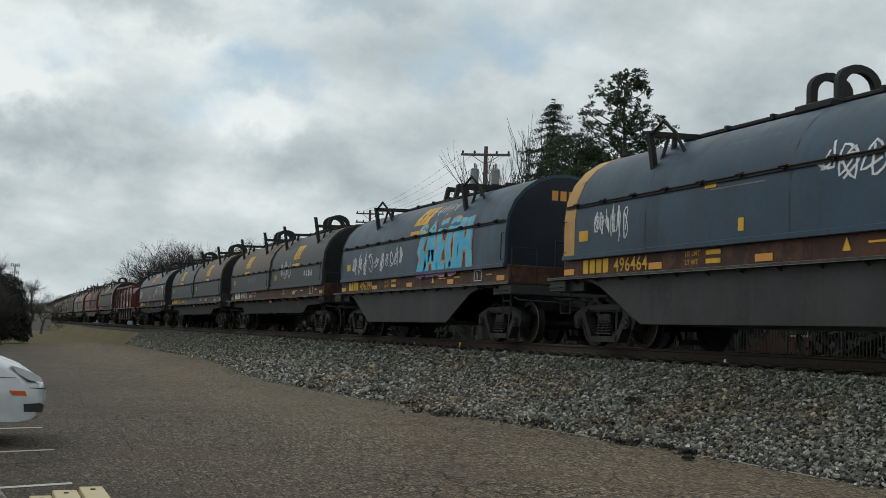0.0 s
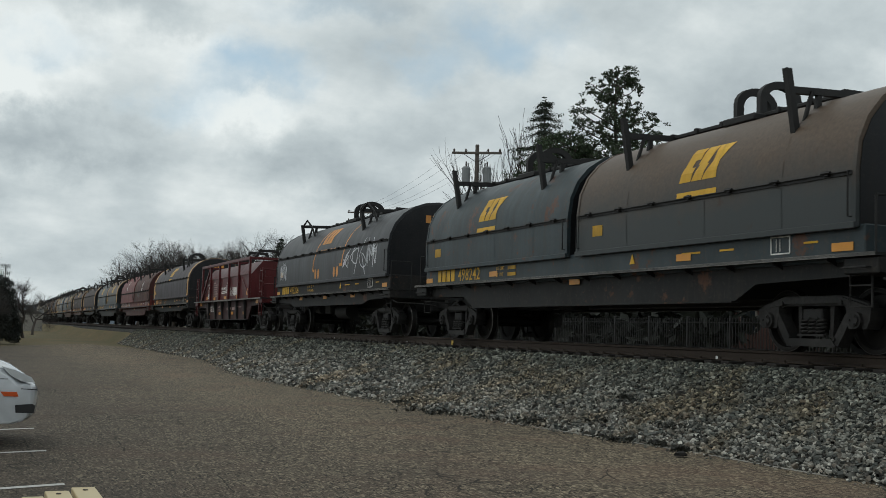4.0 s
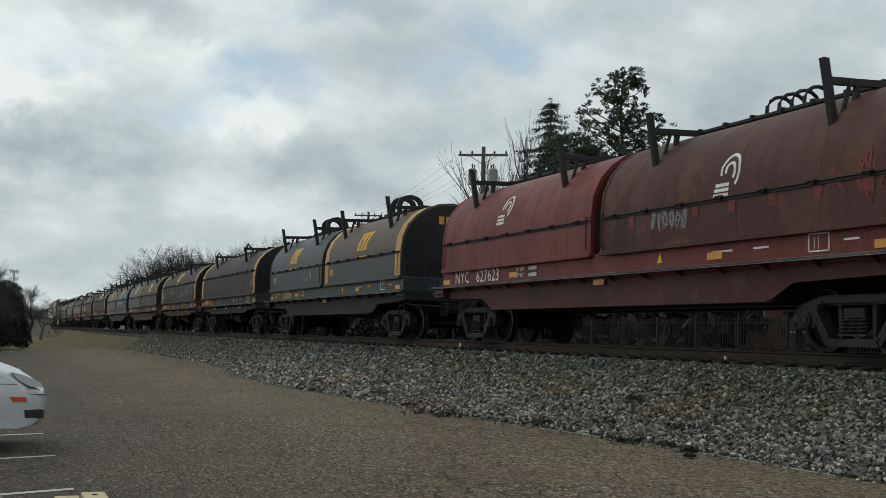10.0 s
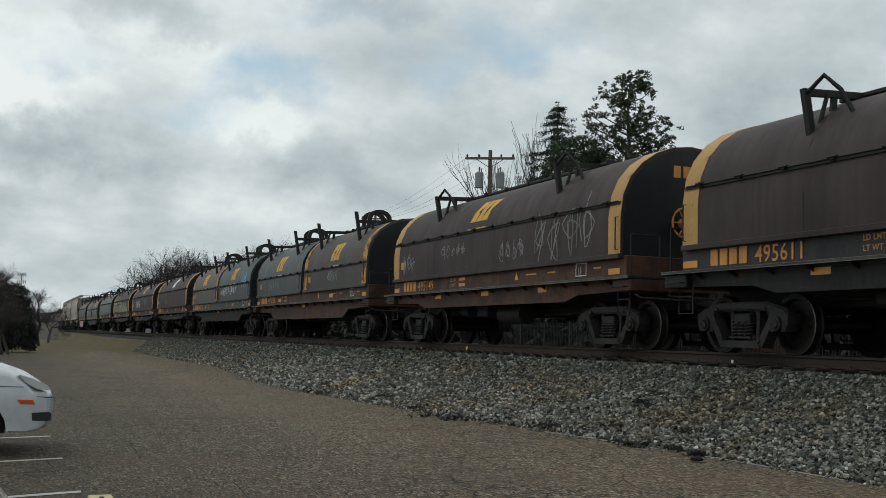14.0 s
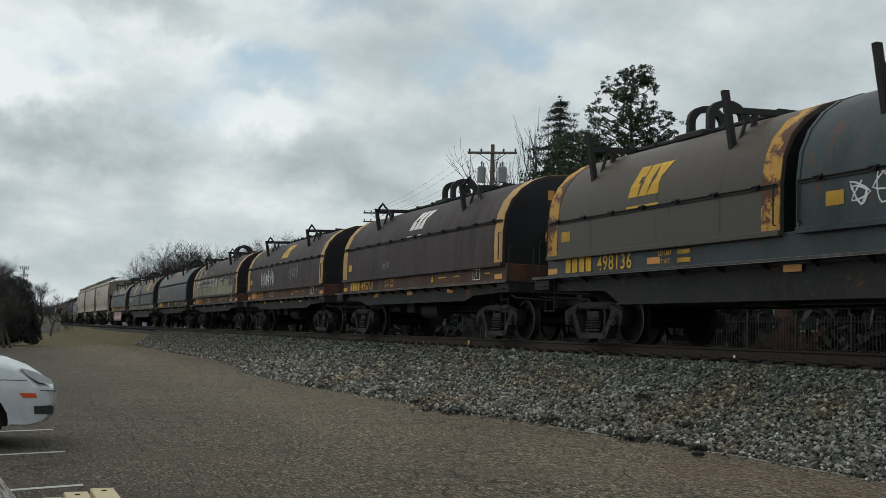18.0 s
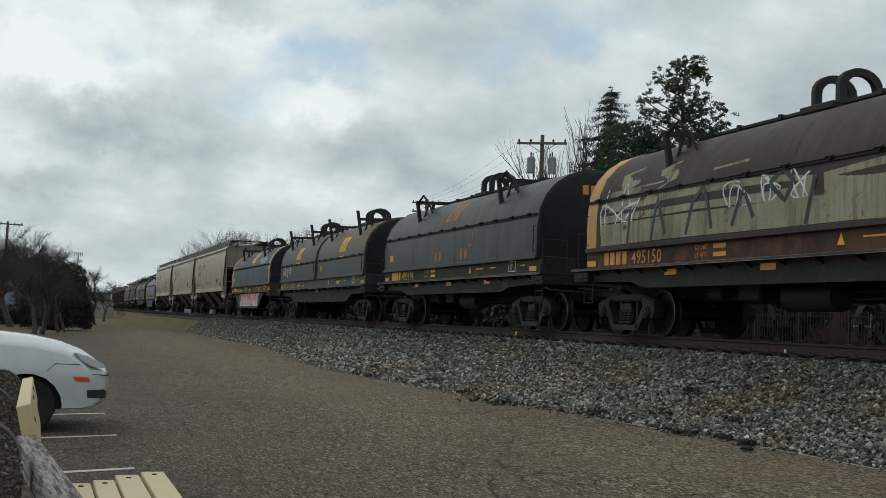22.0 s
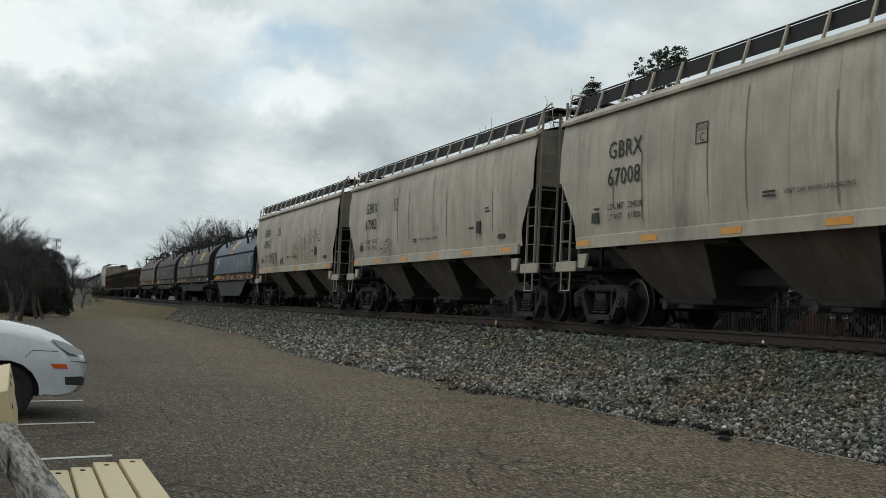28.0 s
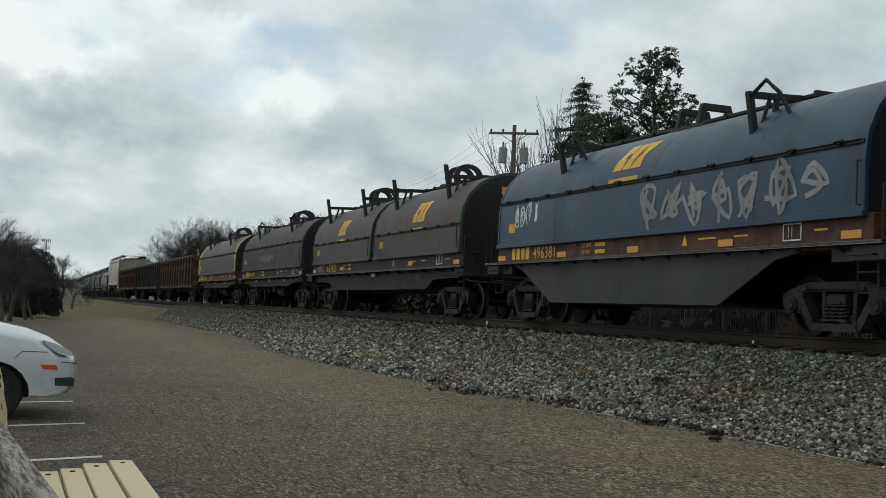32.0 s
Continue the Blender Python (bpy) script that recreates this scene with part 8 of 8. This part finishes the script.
def white_car(at, turn):
    car = thing("car", "white sedan parked across a marked stall", "car", "", pose(*at, 0, 0, turn))
    # side outline, front at x = 0, going back to -4.3; wheel arches cut out
    def arch_pts(cx, r, n=9):
        return [(cx + r * math.cos(math.pi * k / n), 0.30 + r * math.sin(math.pi * k / n)) for k in range(n + 1)]
    prof = [(-0.02, 0.36), (0.0, 0.50), (0.0, 0.62), (-0.04, 0.69), (-0.15, 0.775), (-0.30, 0.87), (-0.55, 0.965), (-0.88, 1.03), (-1.32, 1.07),
            (-3.70, 1.05), (-4.10, 1.0), (-4.28, 0.86), (-4.30, 0.60), (-4.25, 0.30)] + [(x, z - 0.04) for x, z in reversed(arch_pts(-3.52, 0.37))] + [(-3.1, 0.20), (-1.40, 0.20)] + [(x, z - 0.04) for x, z in reversed(arch_pts(-0.93, 0.39))] + [(-0.52, 0.27), (-0.20, 0.265), (-0.08, 0.30)]
    bm = bmesh.new()
    cols = []
    for y in (-0.845, -0.83, -0.74, -0.5, 0.0, 0.5, 0.74, 0.83, 0.845):
        e = abs(y) / 0.845
        row = []
        for x, z in prof:
            fx = x - (0.15 * e ** 3.2 * max(0.0, min(1.0, (x + 0.5) / 0.3))) - (0.02 if e > 0.99 else 0)
            zz_ = z
            if z > 0.7:
                zz_ = z - 0.10 * e ** 4 + 0.03 * (1 - e * e)
            if e > 0.99:
                zz_ = 0.6 + (zz_ - 0.6) * 0.97
            row.append(bm.verts.new((fx, y, zz_)))
        cols.append(row)
    n = len(prof)
    for a, b in zip(cols, cols[1:]):
        for k in range(n):
            bm.faces.new((a[k], a[(k + 1) % n], b[(k + 1) % n], b[k]))
    bm.faces.new(cols[0][::-1])
    bm.faces.new(cols[-1])
    body = part("body", bm, WHITECAR, car, "white rounded body", True)
    bm = bmesh.new()
    slab(bm, [(-1.25, 1.05), (-1.95, 1.40), (-2.9, 1.44), (-3.75, 1.0)], "y", -0.66, 0.66)
    part("cabin", bm, CARGLASS, car, "dark glazed cabin")
    bm = bmesh.new()
    slab(bm, [(-1.90, 1.39), (-1.98, 1.43), (-2.9, 1.47), (-2.98, 1.42)], "y", -0.64, 0.64)
    part("roof", bm, WHITECAR, car)
    for s in (-1, 1):
        y = s * 0.80
        bm = bmesh.new()
        slab(bm, [(-0.11, 0.715), (-0.15, 0.775), (-0.32, 0.85), (-0.46, 0.89), (-0.38, 0.80), (-0.26, 0.73)], "y", *sorted((y - s * 0.10, y + s * 0.012)))
        part("headlight", bm, LAMPGLASS, body, "clear wraparound headlight")
        bm = bmesh.new()
        slab(bm, [(-0.28, 0.565), (-0.30, 0.615), (-0.47, 0.62), (-0.43, 0.57)], "y", *sorted((y, s * 0.853)))
        part("side_marker", bm, AMBER, body, "amber side marker")
        bm = bmesh.new()
        slab(bm, [(-0.11, 0.385), (-0.10, 0.465), (-0.13, 0.485), (-0.31, 0.475), (-0.30, 0.39)], "y", *sorted((y - s * 0.2, s * 0.848)))
        part("fog_lamp_recess", bm, BLACKPLASTIC, body)
        for line in (((-0.40, 0.755), (-0.66, 0.76), (-0.74, 0.68)), ((-0.26, 0.65), (-0.08, 0.64))):
            bm = bmesh.new()
            bent(bm, [(a_, s * 0.842, b_) for a_, b_ in line], 0.006, 5)
            part("panel_gap", bm, BLACKPLASTIC, body)
        for cx in (-0.93, -3.52):
            bm = bmesh.new()
            prof_t = [(0.20, 0.62), (0.20, 0.80), (0.25, 0.815), (0.29, 0.81), (0.305, 0.79), (0.305, 0.64), (0.29, 0.62)]
            m_ = 24
            rings = [[bm.verts.new((cx + math.cos(k * math.tau / m_) * r, s * yy_, 0.305 + math.sin(k * math.tau / m_) * r)) for k in range(m_)] for r, yy_ in prof_t]
            for a, b in zip(rings, rings[1:] + rings[:1]):
                for k in range(m_):
                    bm.faces.new((a[k], a[(k + 1) % m_], b[(k + 1) % m_], b[k]))
            wh = part("wheel", bm, RUBBER, car, "black tyre", True)
            bm = bmesh.new()
            rod(bm, (cx, s * 0.70, 0.305), (cx, s * 0.775, 0.305), 0.20, 20)
            part("rim", bm, ALLOY, wh)
        bm = bmesh.new()
        box(bm, -4.2, -0.55, *sorted((s * 0.60, s * 0.56)), 0.24, 0.75)
        part("wheel_well", bm, BLACKPLASTIC, car, "black inner wheel arch")
    bm = bmesh.new()
    box(bm, -4.0, -0.6, -0.55, 0.55, 0.20, 0.30)
    part("floor_pan", bm, BLACKPLASTIC, car)


white_car((0.70, 14.0, 0.004), 5)


# ---- the bench ----
NEWWOOD = mottled("new_yellow_pine_board", (0.52, 0.42, 0.235), (0.44, 0.34, 0.18), 7, 0.6, 0.2, 0.003, third=(0.55, 0.46, 0.28))


def oldwood_build(nt, b):
    n = mnoise(nt, 6, 8, 0.7, (9, 0.7, 9))
    nt.links.new(blend(nt, ramp(nt, n, 0.42, 0.60), (0.040, 0.036, 0.032), (0.33, 0.305, 0.275)), b.inputs["Base Color"])
    b.inputs["Roughness"].default_value = 0.9
    bump(nt, b, n, 0.9, 0.012)


OLDWOOD = material("grey_weathered_board", oldwood_build)
AGGREGATE = stone_look("exposed_aggregate", [(0.05, 0.045, 0.04), (0.16, 0.13, 0.10), (0.09, 0.08, 0.07), (0.24, 0.20, 0.16)])
AGGBASE = mottled("dark_concrete", (0.045, 0.042, 0.038), (0.08, 0.072, 0.064), 30, 0.95, 0.6, 0.01)
BOLT = mottled("rusty_bolt_head", (0.05, 0.035, 0.025), (0.08, 0.055, 0.04), 30, 0.7, 0.1, 0.002, 0.4)
bench = thing("bench", "long park bench with round concrete supports and mixed boards", "bench", "", pose(0, 0, 0.004))


def plank(m, w, th, length, mat, label="", bolts=()):
    """A board along y from its own origin, bolts given as (across, along)."""
    bm = bmesh.new()
    box(bm, -w / 2, w / 2, -length, 0, -th / 2, th / 2, 0.005)
    p = put("slat", finish(bm), mat, bench, m, label)
    for xb, yb in bolts:
        bm = bmesh.new()
        rod(bm, (xb, yb, th / 2 - 0.002), (xb, yb, th / 2 + 0.005), 0.015, 8)
        part("bolt", bm, BOLT, p)


for x, w, y1 in ((0.228, 0.112, 6.59), (0.358, 0.116, 6.70), (0.499, 0.136, 6.90), (0.656, 0.136, 7.03)):
    plank(pose(x, y1, 0.40, 0, 0, 0.4), w, 0.04, 4.2, NEWWOOD, "new yellow pine seat board", ((0.0, -0.13), (0.01, -1.5)))
plank(pose(-0.088, 8.83, 0.775, 0, 76, 0.4), 0.175, 0.075, 2.41, NEWWOOD, "new yellow pine back board", ((0.02, -2.2), (-0.04, -1.4), (-0.05, -0.8)))
plank(pose(-0.040, 8.75, 0.60, 0, 76, 0.4), 0.14, 0.05, 2.25, NEWWOOD, "new yellow pine back board", ((0.02, -2.0),))
plank(pose(-0.066, 6.41, 0.635, 0, 0, 4.98), 0.105, 0.13, 3.6, OLDWOOD, "grey weathered back board")


def support_shape(bm):
    n = 16
    out = [(-0.44, 0.0), (-0.44, 0.72)] + [(-0.285 - 0.155 * math.cos(math.pi * k / n), 0.72 + 0.165 * math.sin(math.pi * k / n)) for k in range(1, n)] + [(-0.13, 0.72), (-0.10, 0.35), (-0.08, 0.0)]
    slab(bm, out, "y", -0.09, 0.09)
    bmesh.ops.bevel(bm, geom=list(bm.edges), offset=0.015, segments=2, affect="EDGES")


def seat_arm_shape(bm):
    slab(bm, [(-0.10, 0.0), (-0.10, 0.38), (0.70, 0.38), (0.70, 0.28), (0.45, 0.22), (0.40, 0.0)], "y", -0.08, 0.08)
    bmesh.ops.bevel(bm, geom=list(bm.edges), offset=0.015, segments=2, affect="EDGES")


def on_support(rng, n):
    x, z = rng.uniform(-0.43, -0.12, n), rng.uniform(0.02, 0.86, n)
    ok = (z < 0.72) | (((x + 0.285) / 0.145) ** 2 + ((z - 0.72) / 0.155) ** 2 < 1)
    x, z = np.where(ok, x, -0.285), np.where(ok, z, 0.4)
    return np.stack([x, np.full(n, -0.088), z], 1)


PEBBLES = stones("pebbles", 2400, 0.010, on_support, 20)
for xb, yb in ((-0.02, 9.4), (-0.03, 7.5), (0.055, 5.3), (0.12, 3.2)):
    su = put("support", shape("bench_support", support_shape), AGGBASE, bench, pose(xb, yb, 0), "round-topped exposed aggregate concrete support")
    tagged(put("pebble_facing", PEBBLES, AGGREGATE, su, None, "brown and grey pebbles"), kind="stuff")
    if yb < 6:
        put("seat_arm", shape("seat_arm", seat_arm_shape), AGGBASE, su)


# ---- what moves ----
def track_pose(s):
    """Place and heading on the track s metres along it."""
    if s <= BEND:
        return pose(TRACK_X, s, RAIL_Z)
    return pose(TRACK_X + swing(s), s, RAIL_Z, 0, 0, -math.degrees((s - BEND) / BEND_R))


def motions():
    times = [0.0, 0.1, 0.3] + [1.0 + k for k in range(31)] + [31.7, 31.9, 32.0]
    for w, middle in WAGONS:
        walk(w, [(t, track_pose(middle - travel(t))) for t in times])
    middles = {w.name: m for w, m in WAGONS}
    for ws, w, off in WHEELSETS:
        mid_ = middles[w.name] + off
        dy = ws.matrix_basis.translation.copy()
        rows, last = [], 0.0
        for k in range(481):
            t = k / 15.0
            s = mid_ - travel(t)
            near = 4.0 < s < 62.0
            if near:
                last = math.degrees(travel(t)) / 0.457
            if near or k in (0, 480):
                rows.append((t, pose(dy.x, dy.y, dy.z, last, 0, 0)))
        if len(rows) > 2:
            # the still rows outside the near stretch share the angle of its ends
            rows[0] = (0.0, rows[1][1]) if not 4.0 < mid_ - travel(0) < 62.0 else rows[0]
            walk(ws, rows)


motions()
